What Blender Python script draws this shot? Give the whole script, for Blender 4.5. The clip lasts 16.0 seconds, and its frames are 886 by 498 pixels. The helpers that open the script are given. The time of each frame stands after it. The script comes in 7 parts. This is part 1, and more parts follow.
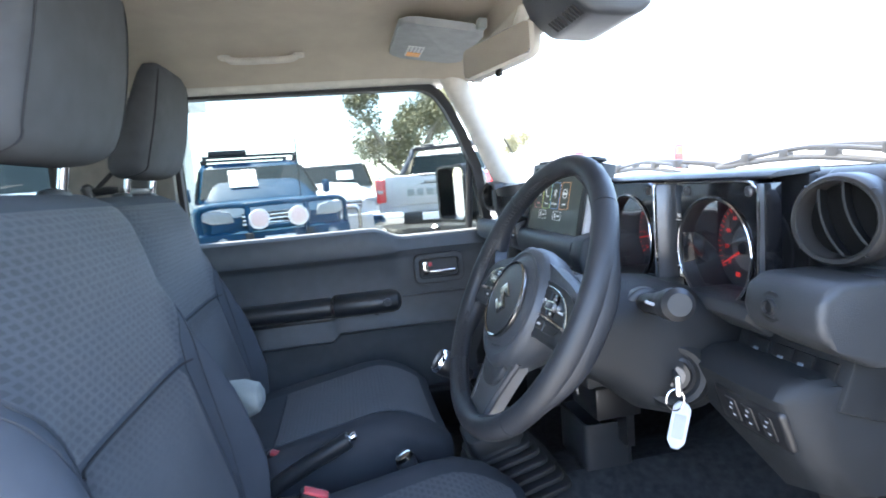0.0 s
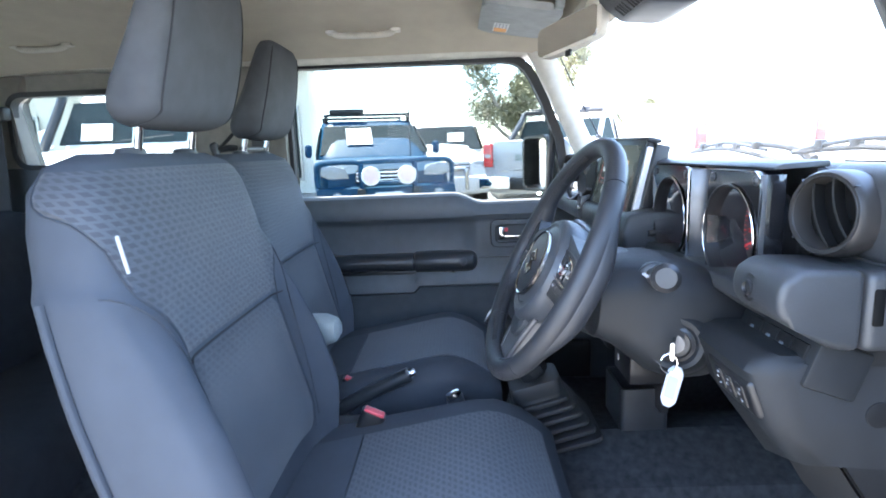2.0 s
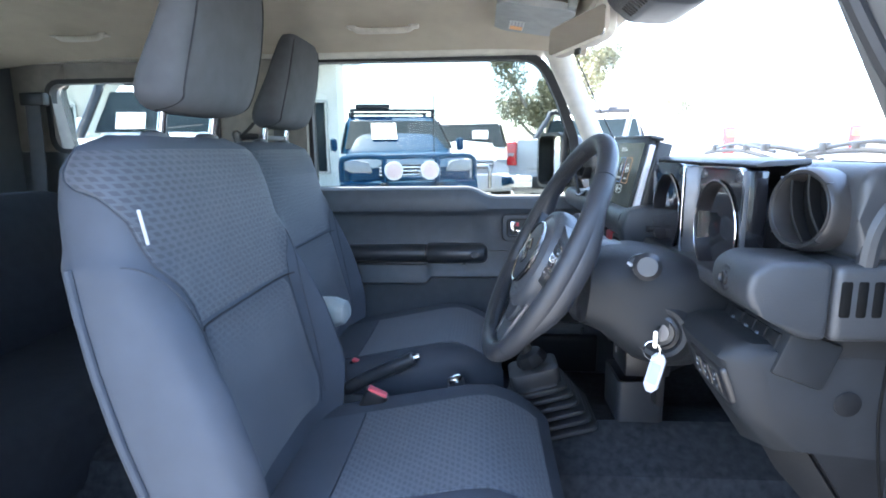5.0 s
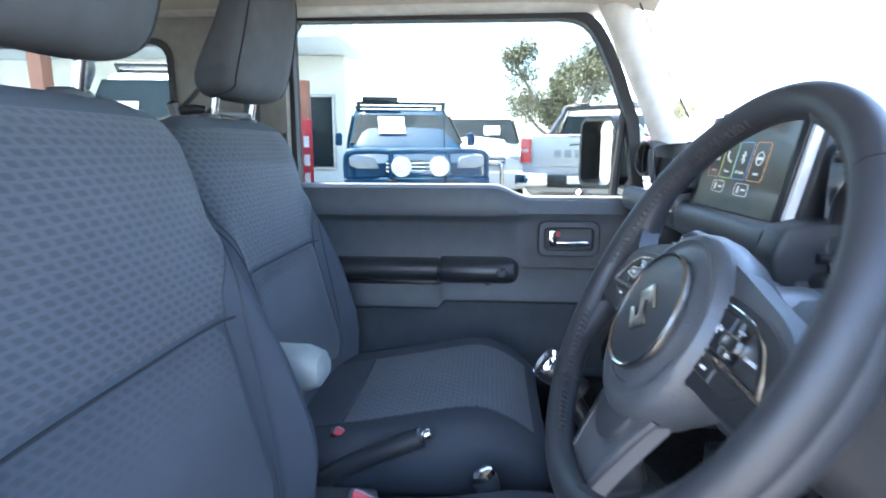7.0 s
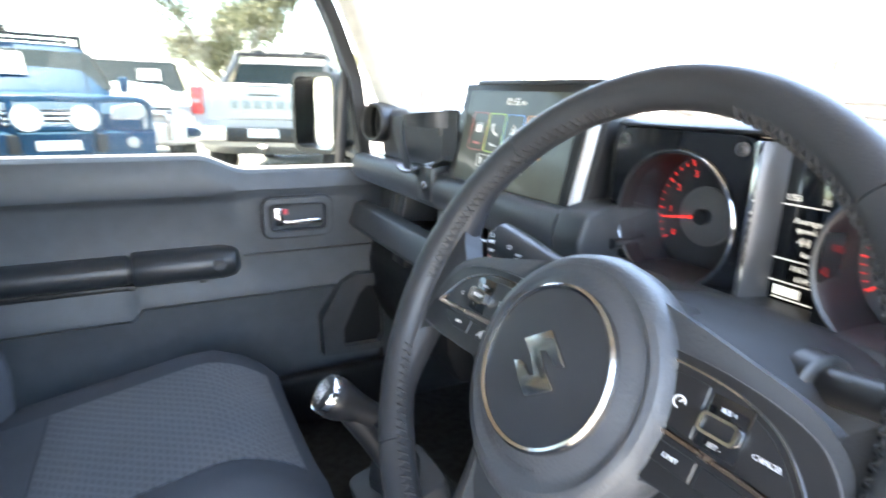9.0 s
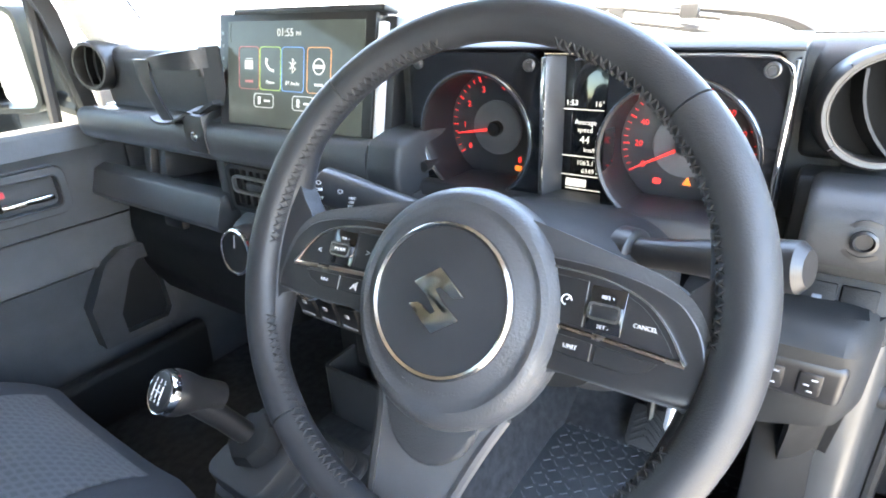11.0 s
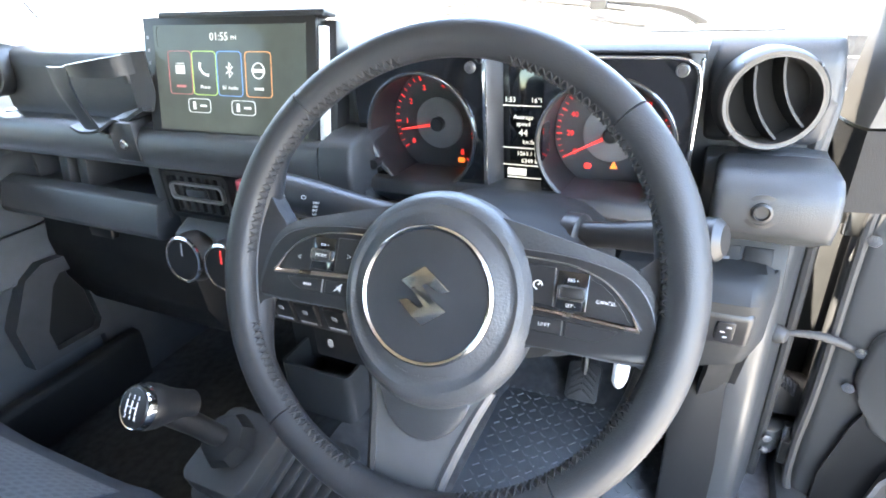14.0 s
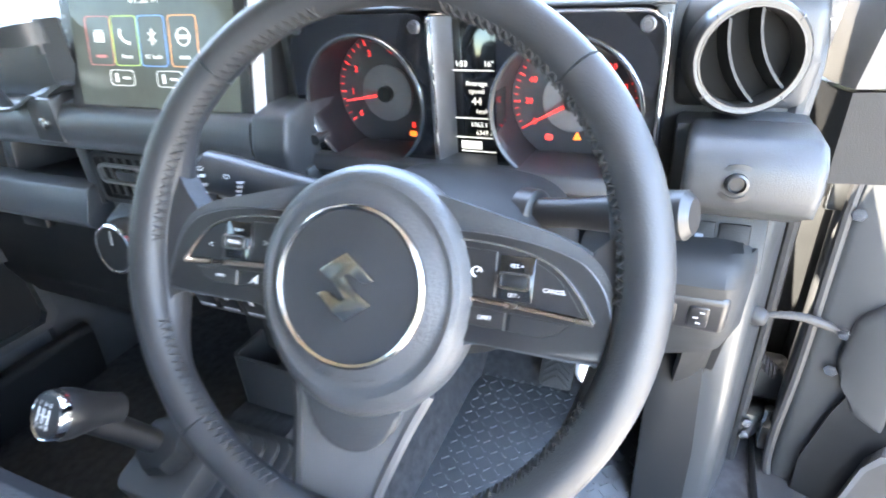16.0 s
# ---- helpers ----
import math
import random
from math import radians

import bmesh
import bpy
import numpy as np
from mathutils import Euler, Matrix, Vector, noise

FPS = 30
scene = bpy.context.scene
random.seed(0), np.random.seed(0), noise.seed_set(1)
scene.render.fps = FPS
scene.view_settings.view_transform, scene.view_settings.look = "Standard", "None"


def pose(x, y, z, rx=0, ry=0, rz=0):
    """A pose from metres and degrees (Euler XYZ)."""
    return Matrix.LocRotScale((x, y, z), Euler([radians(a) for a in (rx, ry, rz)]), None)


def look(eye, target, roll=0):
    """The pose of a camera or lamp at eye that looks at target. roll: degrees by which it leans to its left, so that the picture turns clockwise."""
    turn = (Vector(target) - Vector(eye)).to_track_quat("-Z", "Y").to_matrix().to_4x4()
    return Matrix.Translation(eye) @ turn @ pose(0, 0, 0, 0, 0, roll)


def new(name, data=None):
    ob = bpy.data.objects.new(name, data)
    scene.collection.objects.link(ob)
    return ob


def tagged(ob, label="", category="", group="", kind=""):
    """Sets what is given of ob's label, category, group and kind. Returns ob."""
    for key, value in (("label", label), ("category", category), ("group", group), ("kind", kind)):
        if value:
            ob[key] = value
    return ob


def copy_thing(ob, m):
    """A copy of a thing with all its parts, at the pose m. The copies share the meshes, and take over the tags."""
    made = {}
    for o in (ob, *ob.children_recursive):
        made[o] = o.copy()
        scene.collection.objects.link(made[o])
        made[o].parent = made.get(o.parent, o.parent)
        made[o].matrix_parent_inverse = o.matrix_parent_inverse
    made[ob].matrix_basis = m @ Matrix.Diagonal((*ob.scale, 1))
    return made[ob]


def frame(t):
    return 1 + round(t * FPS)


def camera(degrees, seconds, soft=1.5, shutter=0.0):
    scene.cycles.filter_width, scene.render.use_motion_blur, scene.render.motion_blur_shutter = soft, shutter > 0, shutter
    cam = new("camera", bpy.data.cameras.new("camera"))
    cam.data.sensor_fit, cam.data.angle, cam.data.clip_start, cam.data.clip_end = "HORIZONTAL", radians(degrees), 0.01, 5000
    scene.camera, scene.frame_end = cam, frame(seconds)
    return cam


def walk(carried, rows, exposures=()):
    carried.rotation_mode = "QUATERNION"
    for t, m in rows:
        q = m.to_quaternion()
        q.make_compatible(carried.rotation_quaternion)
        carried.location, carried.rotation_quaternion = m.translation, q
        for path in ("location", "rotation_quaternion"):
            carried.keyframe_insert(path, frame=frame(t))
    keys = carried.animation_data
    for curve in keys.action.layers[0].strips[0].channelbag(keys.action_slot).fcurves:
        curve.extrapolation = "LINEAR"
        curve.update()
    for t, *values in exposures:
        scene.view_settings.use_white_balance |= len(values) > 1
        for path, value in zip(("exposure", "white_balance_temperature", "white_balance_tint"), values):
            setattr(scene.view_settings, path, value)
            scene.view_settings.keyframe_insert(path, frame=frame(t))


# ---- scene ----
cam = camera(77.4, 16.0, soft=1.8, shutter=0.4)
PATH = [
    (0, (-0.1966, -0.9940, 1.2259), (0.1395, 0.9628, 0.9852), -4.83),
    (0.5, (-0.1581, -1.0196, 1.2208), (-0.0001, 0.9565, 0.9563), -4.44),
    (1, (-0.1241, -1.0558, 1.2278), (-0.0675, 0.9188, 0.9152), -3.73),
    (1.5, (-0.1229, -1.0694, 1.2278), (-0.1270, 0.9017, 0.8891), -2.89),
    (2, (-0.1110, -1.1231, 1.2358), (-0.1704, 0.8460, 0.8902), -2.21),
    (2.5, (-0.1019, -1.1679, 1.2305), (-0.1913, 0.8001, 0.8857), -1.78),
    (3, (-0.0741, -1.1882, 1.2322), (-0.1873, 0.7782, 0.8849), -1.44),
    (3.5, (-0.0739, -1.1927, 1.2278), (-0.1945, 0.7731, 0.8794), -1.25),
    (6, (-0.0744, -1.0736, 1.2226), (-0.2304, 0.8883, 0.8670), -0.27),
    (6.5, (-0.1023, -0.9285, 1.2100), (-0.2649, 1.0326, 0.8526), -0.14),
    (7, (-0.1310, -0.7541, 1.1982), (-0.2975, 1.2058, 0.8362), -0.04),
    (7.5, (-0.1338, -0.6225, 1.2069), (-0.2965, 1.3377, 0.8448), -0.11),
    (8, (-0.1385, -0.5582, 1.2090), (-0.1931, 1.4073, 0.8431), 0.14),
    (8.5, (-0.1667, -0.5473, 1.2179), (0.1809, 1.3831, 0.8273), 1.75),
    (9, (-0.1998, -0.5452, 1.2209), (0.7003, 1.1639, 0.7029), 1.46),
    (9.5, (-0.2288, -0.5444, 1.2368), (0.9734, 0.9372, 0.6372), 1.17),
    (10, (-0.2339, -0.5273, 1.2446), (1.1367, 0.7515, 0.5473), -1.00),
    (10.2, (-0.2367, -0.5171, 1.2411), (1.1636, 0.7112, 0.5126), -1.63),
    (12.3, (-0.2823, -0.4811, 1.2671), (1.2754, 0.4359, 0.4112), -3.26),
    (12.5, (-0.2830, -0.4794, 1.2720), (1.2808, 0.4193, 0.4078), -3.38),
    (13, (-0.2870, -0.4774, 1.2729), (1.2952, 0.3728, 0.3932), -3.58),
    (13.5, (-0.2946, -0.4716, 1.2729), (1.2954, 0.3495, 0.3798), -3.64),
    (14, (-0.3057, -0.4710, 1.2800), (1.2911, 0.3275, 0.3785), -3.69),
    (14.5, (-0.3100, -0.4684, 1.2780), (1.2848, 0.3130, 0.3581), -3.89),
    (15, (-0.3126, -0.4642, 1.2779), (1.2761, 0.3025, 0.3354), -4.00),
    (15.5, (-0.3102, -0.4657, 1.2799), (1.2755, 0.2933, 0.3263), -4.11),
    (16, (-0.2433, -0.4837, 1.2510), (1.3449, 0.2633, 0.2922), -4.17),
]
walk(cam, [(t, look(eye, target, roll)) for t, eye, target, roll in PATH], exposures=[(0, 4.00, 6550, 10), (3.5, 4.45, 6300, 10), (6.0, 3.85, 6350, 10), (6.5, 3.80, 6350, 10), (7.0, 4.40, 6300, 10), (7.5, 4.40, 6600, 10), (8.5, 4.80, 7400, 10), (9.5, 5.30, 7800, 10), (14, 5.50, 7500, 10), (16, 5.80, 7350, 10)])


# ---- light ----
world = bpy.data.worlds.new("world")
scene.world = world
world.use_nodes = True
wn = world.node_tree.nodes
sky = wn.new("ShaderNodeTexSky")
sky.sky_type = "NISHITA"
sky.sun_disc = False
SUN_DIR = Vector((-0.22, 0.16, 0.96)).normalized()
sky.sun_elevation = math.asin(SUN_DIR.z)
sky.sun_rotation = math.atan2(SUN_DIR.x, SUN_DIR.y)
wn["Background"].inputs[1].default_value = 0.15
world.node_tree.links.new(sky.outputs[0], wn["Background"].inputs[0])
sun = new("sun", bpy.data.lights.new("sun", "SUN"))
sun.data.energy = 4.0
sun.data.angle = radians(0.6)
sun.data.color = (1.0, 0.95, 0.87)
sun.rotation_euler = SUN_DIR.to_track_quat("Z", "Y").to_euler()


# ---- mesh helpers ----
STAND = [Matrix()]


def stand(x=0.0, y=0.0, z=0.0, size=1.0):
    """Sets where the parts that follow stand: all of them are moved by this much, and sized about the origin."""
    STAND[0] = Matrix.Translation((x, y, z)) @ Matrix.Scale(size, 4)


def part(name, bm, material, parent=None, label="", smooth=35, uv=True):
    """Links a bmesh as one mesh object, under a thing or a part."""
    bm.transform(STAND[0])
    bmesh.ops.recalc_face_normals(bm, faces=bm.faces)
    me = bpy.data.meshes.new(name)
    bm.to_mesh(me)
    bm.free()
    if smooth:
        me.shade_smooth()
        me.set_sharp_from_angle(angle=radians(smooth))
    if material:
        me.materials.append(material)
    ob = new(name, me)
    if parent is not None:
        ob.parent = parent
        ob.matrix_parent_inverse = base_of(parent).inverted()
    if label:
        ob["label"] = label
    return ob


def base_of(ob):
    return ob.matrix_basis if ob.parent is None else Matrix()


def thing(name, place=(0, 0, 0), label="", category="", group="", kind=""):
    ob = new(name)
    ob.empty_display_size = 0.05
    ob.location = place
    ob.matrix_basis = Matrix.Translation(place)
    return tagged(ob, label, category, group, kind)


def add(bm, other):
    """Adds the second bmesh to the first."""
    me = bpy.data.meshes.new("tmp")
    other.to_mesh(me)
    other.free()
    bm.from_mesh(me)
    bpy.data.meshes.remove(me)
    return bm


def moved(bm, m):
    bmesh.ops.transform(bm, matrix=m, verts=bm.verts)
    return bm


def rbox(x0, x1, y0, y1, z0, z1, b=0.004, seg=2, m=None):
    bm = bmesh.new()
    bmesh.ops.create_cube(bm, size=1)
    for v in bm.verts:
        v.co = Vector(((x0 + x1) / 2 + v.co.x * (x1 - x0), (y0 + y1) / 2 + v.co.y * (y1 - y0), (z0 + z1) / 2 + v.co.z * (z1 - z0)))
    if b:
        bmesh.ops.bevel(bm, geom=bm.edges[:], offset=b, segments=seg, affect="EDGES", profile=0.5, clamp_overlap=True)
    return moved(bm, m) if m else bm


def put(axis, a, b, c):
    return {"x": (c, a, b), "y": (a, c, b), "z": (a, b, c)}[axis]


def prism(pts, axis, lo, hi, b=0.0, seg=2, m=None):
    """A polygon in the plane across the axis, drawn out from lo to hi."""
    bm = bmesh.new()
    n = len(pts)
    vs = [bm.verts.new(put(axis, p[0], p[1], e)) for e in (lo, hi) for p in pts]
    bm.faces.new(vs[:n])
    bm.faces.new(vs[n:][::-1])
    for i in range(n):
        j = (i + 1) % n
        bm.faces.new((vs[i], vs[n + i], vs[n + j], vs[j]))
    if b:
        bmesh.ops.bevel(bm, geom=bm.edges[:], offset=b, segments=seg, affect="EDGES", profile=0.5, clamp_overlap=True)
    return moved(bm, m) if m else bm


def rrect(w, h, r, n=5, cx=0.0, cy=0.0):
    out = []
    for k, (sx, sy) in enumerate(((1, 1), (-1, 1), (-1, -1), (1, -1))):
        for i in range(n):
            a = math.pi / 2 * (k + i / (n - 1))
            out.append((cx + sx * (w / 2 - r) + r * math.cos(a), cy + sy * (h / 2 - r) + r * math.sin(a)))
    return out


def ring_plate(outer, inner, axis, lo, hi, m=None):
    """A plate with a hole: both outlines have the same number of points."""
    bm = bmesh.new()
    rows = [[bm.verts.new(put(axis, p[0], p[1], e)) for p in pts] for pts, e in ((outer, lo), (outer, hi), (inner, hi), (inner, lo))]
    n = len(outer)
    for k in range(4):
        a, c = rows[k], rows[(k + 1) % 4]
        for i in range(n):
            j = (i + 1) % n
            bm.faces.new((a[i], a[j], c[j], c[i]))
    return moved(bm, m) if m else bm


def loft(rings, closed=True, caps=True, m=None):
    """A skin over rings of equally many points, with UVs in metres."""
    bm = bmesh.new()
    uv = bm.loops.layers.uv.new("UVMap")
    vs = [[bm.verts.new(p) for p in r] for r in rings]
    n = len(rings[0])
    us = []
    for r in rings:
        u = [0.0]
        for i in range(1, n + 1):
            u.append(u[-1] + (Vector(r[i % n]) - Vector(r[i - 1])).length)
        mid = u[n // 2]
        us.append([q - mid for q in u])
    mid = n // 2
    v = [0.0]
    for k in range(1, len(rings)):
        v.append(v[-1] + (Vector(rings[k][mid]) - Vector(rings[k - 1][mid])).length)
    for k in range(len(rings) - 1):
        for i in range(n if closed else n - 1):
            j = (i + 1) % n
            f = bm.faces.new((vs[k][i], vs[k][j], vs[k + 1][j], vs[k + 1][i]))
            for lp, (kk, ii) in zip(f.loops, ((k, i), (k, i + 1), (k + 1, i + 1), (k + 1, i))):
                lp[uv].uv = (us[kk][ii], v[kk])
    if caps and closed:
        bm.faces.new(vs[0][::-1])
        bm.faces.new(vs[-1])
    return moved(bm, m) if m else bm


def solid(bm, t):
    """Gives a skin a thickness."""
    bmesh.ops.recalc_face_normals(bm, faces=bm.faces)
    bmesh.ops.solidify(bm, geom=bm.faces[:], thickness=t)
    return bm


def smooth_path(pts, steps=6, closed=False):
    """A curve through the points."""
    p = [Vector(q) for q in pts]
    n = len(p)
    out = []
    for i in range(n if closed else n - 1):
        a, b, c, d = (p[(i + k) % n] if closed else p[min(max(i + k, 0), n - 1)] for k in (-1, 0, 1, 2))
        for s in range(steps):
            t = s / steps
            out.append(0.5 * (2 * b + (c - a) * t + (2 * a - 5 * b + 4 * c - d) * t * t + (3 * b - a - 3 * c + d) * t ** 3))
    if not closed:
        out.append(p[-1])
    return out


def tube(path, r, n=10, closed=False, flat=1.0):
    """A round bar along a path; r may be one radius or one for each point."""
    p = [Vector(q) for q in path]
    k = len(p)
    rr = r if isinstance(r, (list, tuple)) else [r] * k
    rings = []
    up = None
    for i in range(k):
        a = p[(i - 1) % k] if closed or i else p[i]
        b = p[(i + 1) % k] if closed or i < k - 1 else p[i]
        d = (b - a).normalized()
        if up is None:
            up = Vector((0, 0, 1)) if abs(d.z) < 0.9 else Vector((1, 0, 0))
        up = (up - d * up.dot(d)).normalized()
        side = d.cross(up)
        rings.append([p[i] + rr[i] * (math.cos(t) * side + flat * math.sin(t) * up) for t in (2 * math.pi * j / n for j in range(n))])
    if closed:
        rings.append(rings[0])
        bm = loft(rings, caps=False)
        bmesh.ops.remove_doubles(bm, verts=bm.verts, dist=1e-5)
        return bm
    return loft(rings)


def lathe(profile, n=32, m=None, caps=True):
    """A profile of (radius, height) turned about z."""
    rings = [[(r * math.cos(2 * math.pi * i / n), r * math.sin(2 * math.pi * i / n), z) for i in range(n)] for r, z in profile]
    return loft(rings, caps=caps, m=m)


def axis_m(place, direction, up=(0, 0, 1)):
    """A frame at place whose z runs along the direction and whose y is as near up as can be."""
    z = Vector(direction).normalized()
    y = Vector(up)
    y = (y - z * y.dot(z)).normalized()
    x = y.cross(z)
    return Matrix(((x.x, y.x, z.x, place[0]), (x.y, y.y, z.y, place[1]), (x.z, y.z, z.z, place[2]), (0, 0, 0, 1)))


def text_bm(body, size, m, depth=0.0003, align="CENTER"):
    """Lettering in the built-in font as a mesh."""
    cu = bpy.data.curves.new("text", "FONT")
    cu.body, cu.size, cu.extrude, cu.align_x, cu.align_y = body, size, depth, align, "CENTER"
    cu.resolution_u = 2
    ob = bpy.data.objects.new("text", cu)
    me = bpy.data.meshes.new_from_object(ob)
    bm = bmesh.new()
    bm.from_mesh(me)
    bpy.data.objects.remove(ob)
    bpy.data.curves.remove(cu)
    bpy.data.meshes.remove(me)
    return moved(bm, m)


# ---- materials ----
def material(name, color, rough=0.5, metal=0.0, vary=0.12, scale=30.0, bump=0.0, bump_scale=400.0, spec=0.5, coat=0.0, stain=0.0):
    """A plain surface with fine relief, and mottling and wear at two scales."""
    mat = bpy.data.materials.new(name)
    mat.use_nodes = True
    nt = mat.node_tree
    n, link = nt.nodes, nt.links.new
    b = n["Principled BSDF"]
    co = n.new("ShaderNodeTexCoord")
    big = n.new("ShaderNodeTexNoise")
    big.inputs["Scale"].default_value = scale
    big.inputs["Detail"].default_value = 5
    link(co.outputs["Object"], big.inputs["Vector"])
    fine = n.new("ShaderNodeTexNoise")
    fine.inputs["Scale"].default_value = bump_scale
    fine.inputs["Detail"].default_value = 3
    link(co.outputs["Object"], fine.inputs["Vector"])
    ramp = n.new("ShaderNodeMapRange")
    ramp.inputs["From Min"].default_value, ramp.inputs["From Max"].default_value = 0.3, 0.7
    ramp.inputs["To Min"].default_value, ramp.inputs["To Max"].default_value = 1 - vary, 1 + vary
    link(big.outputs["Fac"], ramp.inputs["Value"])
    mul = n.new("ShaderNodeMix")
    mul.data_type, mul.blend_type = "RGBA", "MULTIPLY"
    mul.inputs[0].default_value = 1.0
    mul.inputs[6].default_value = (*color, 1)
    link(ramp.outputs["Result"], mul.inputs[7])
    link(mul.outputs[2], b.inputs["Base Color"])
    rr = n.new("ShaderNodeMapRange")
    rr.inputs["To Min"].default_value, rr.inputs["To Max"].default_value = max(rough - 0.08, 0.02), min(rough + 0.08 + stain, 1)
    link(big.outputs["Fac"], rr.inputs["Value"])
    link(rr.outputs["Result"], b.inputs["Roughness"])
    b.inputs["Metallic"].default_value = metal
    b.inputs["Specular IOR Level"].default_value = spec
    b.inputs["Coat Weight"].default_value = coat
    b.inputs["Coat Roughness"].default_value = 0.05
    if bump:
        bp = n.new("ShaderNodeBump")
        bp.inputs["Strength"].default_value = bump
        bp.inputs["Distance"].default_value = 0.001
        link(fine.outputs["Fac"], bp.inputs["Height"])
        link(bp.outputs["Normal"], b.inputs["Normal"])
    return mat


def weave(name, dark, light, w, h, rough=0.9, bump=0.6, noise_amt=0.35, fade=None):
    """Seat cloth: rows of small lozenges, staggered, over a fine weave; the figure may fade in along the panel."""
    mat = material(name, dark, rough, bump=0.0, spec=0.2)
    nt = mat.node_tree
    n, link = nt.nodes, nt.links.new
    b = n["Principled BSDF"]
    uv = n.new("ShaderNodeTexCoord")
    warp = n.new("ShaderNodeVectorMath")
    warp.operation = "MULTIPLY"
    warp.inputs[1].default_value = (1 / w, 1 / h, 1)
    link(uv.outputs["UV"], warp.inputs[0])
    sep = n.new("ShaderNodeSeparateXYZ")
    link(warp.outputs[0], sep.inputs[0])

    def op(kind, a, c=None):
        q = n.new("ShaderNodeMath")
        q.operation = kind
        for i, s in enumerate((a, c)):
            if s is None:
                continue
            if isinstance(s, (int, float)):
                q.inputs[i].default_value = s
            else:
                link(s, q.inputs[i])
        return q.outputs[0]

    row = op("FLOOR", sep.outputs[1])
    fy = op("FRACT", sep.outputs[1])
    sh = op("ADD", op("MULTIPLY", op("MODULO", row, 2.0), 0.5), op("MULTIPLY", fy, 0.35))
    fx = op("FRACT", op("ADD", sep.outputs[0], sh))
    tri = op("ABSOLUTE", op("SUBTRACT", fx, 0.5))
    try_ = op("ABSOLUTE", op("SUBTRACT", fy, 0.5))
    inside = op("MULTIPLY", op("LESS_THAN", tri, 0.31), op("LESS_THAN", try_, 0.33))
    if fade:
        grow = n.new("ShaderNodeMapRange")
        grow.interpolation_type = "SMOOTHSTEP"
        grow.inputs["From Min"].default_value, grow.inputs["From Max"].default_value = fade
        at_v = n.new("ShaderNodeSeparateXYZ")
        link(uv.outputs["UV"], at_v.inputs[0])
        link(at_v.outputs[1], grow.inputs["Value"])
        inside = op("MULTIPLY", inside, grow.outputs["Result"])
    fib = n.new("ShaderNodeTexNoise")
    fib.inputs["Scale"].default_value = 900
    fib.inputs["Detail"].default_value = 2
    link(uv.outputs["UV"], fib.inputs["Vector"])
    soil = n.new("ShaderNodeTexNoise")
    soil.inputs["Scale"].default_value = 9
    link(uv.outputs["UV"], soil.inputs["Vector"])
    fac = op("MULTIPLY", inside, op("ADD", op("MULTIPLY", fib.outputs["Fac"], noise_amt), 1 - noise_amt * 0.5))
    mix = n.new("ShaderNodeMix")
    mix.data_type = "RGBA"
    mix.inputs[6].default_value, mix.inputs[7].default_value = (*dark, 1), (*light, 1)
    link(fac, mix.inputs[0])
    dirt = n.new("ShaderNodeMix")
    dirt.data_type, dirt.blend_type = "RGBA", "MULTIPLY"
    dirt.inputs[0].default_value = 1.0
    link(mix.outputs[2], dirt.inputs[6])
    link(op("ADD", op("MULTIPLY", soil.outputs["Fac"], 0.3), 0.85), dirt.inputs[7])
    link(dirt.outputs[2], b.inputs["Base Color"])
    bp = n.new("ShaderNodeBump")
    bp.inputs["Strength"].default_value = bump
    bp.inputs["Distance"].default_value = 0.0012
    link(op("ADD", op("MULTIPLY", inside, -0.8), op("MULTIPLY", fib.outputs["Fac"], 0.5)), bp.inputs["Height"])
    link(bp.outputs["Normal"], b.inputs["Normal"])
    b.inputs["Sheen Weight"].default_value = 0.15
    return mat


def glowing(name, color, strength):
    mat = material(name, color, 0.4)
    b = mat.node_tree.nodes["Principled BSDF"]
    b.inputs["Emission Color"].default_value = (*color, 1)
    b.inputs["Emission Strength"].default_value = strength
    return mat


def glass(name, tint=(1, 1, 1), rough=0.0, amount=0.9):
    """Thin clear glass: what is behind shows through a coat of gloss."""
    mat = bpy.data.materials.new(name)
    mat.use_nodes = True
    n, link = mat.node_tree.nodes, mat.node_tree.links.new
    n.remove(n["Principled BSDF"])
    clear = n.new("ShaderNodeBsdfTransparent")
    clear.inputs[0].default_value = (*tint, 1)
    gloss = n.new("ShaderNodeBsdfGlossy")
    gloss.inputs["Roughness"].default_value = rough
    fres = n.new("ShaderNodeFresnel")
    fres.inputs["IOR"].default_value = 1.45
    smear = n.new("ShaderNodeMath")
    smear.operation = "MULTIPLY"
    smear.inputs[1].default_value = amount
    link(fres.outputs[0], smear.inputs[0])
    mix = n.new("ShaderNodeMixShader")
    link(smear.outputs[0], mix.inputs[0])
    link(clear.outputs[0], mix.inputs[1])
    link(gloss.outputs[0], mix.inputs[2])
    link(mix.outputs[0], n["Material Output"].inputs[0])
    return mat


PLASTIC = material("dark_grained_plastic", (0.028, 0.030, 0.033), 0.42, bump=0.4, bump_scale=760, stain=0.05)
PLASTIC_SOFT = material("satin_dark_plastic", (0.023, 0.025, 0.028), 0.35, bump=0.12, bump_scale=1200)
PLASTIC_GREY = material("charcoal_plastic", (0.042, 0.045, 0.050), 0.42, bump=0.5, bump_scale=450)
DOOR_TRIM = material("dark_grey_door_plastic", (0.056, 0.063, 0.071), 0.44, bump=0.5, bump_scale=450, stain=0.08)
BLACK = material("black_plastic", (0.012, 0.012, 0.013), 0.38, bump=0.1)
GLOSS_BLACK = material("piano_black", (0.008, 0.008, 0.009), 0.08, coat=0.6)
RUBBER = material("black_rubber", (0.016, 0.016, 0.017), 0.6, bump=0.2)
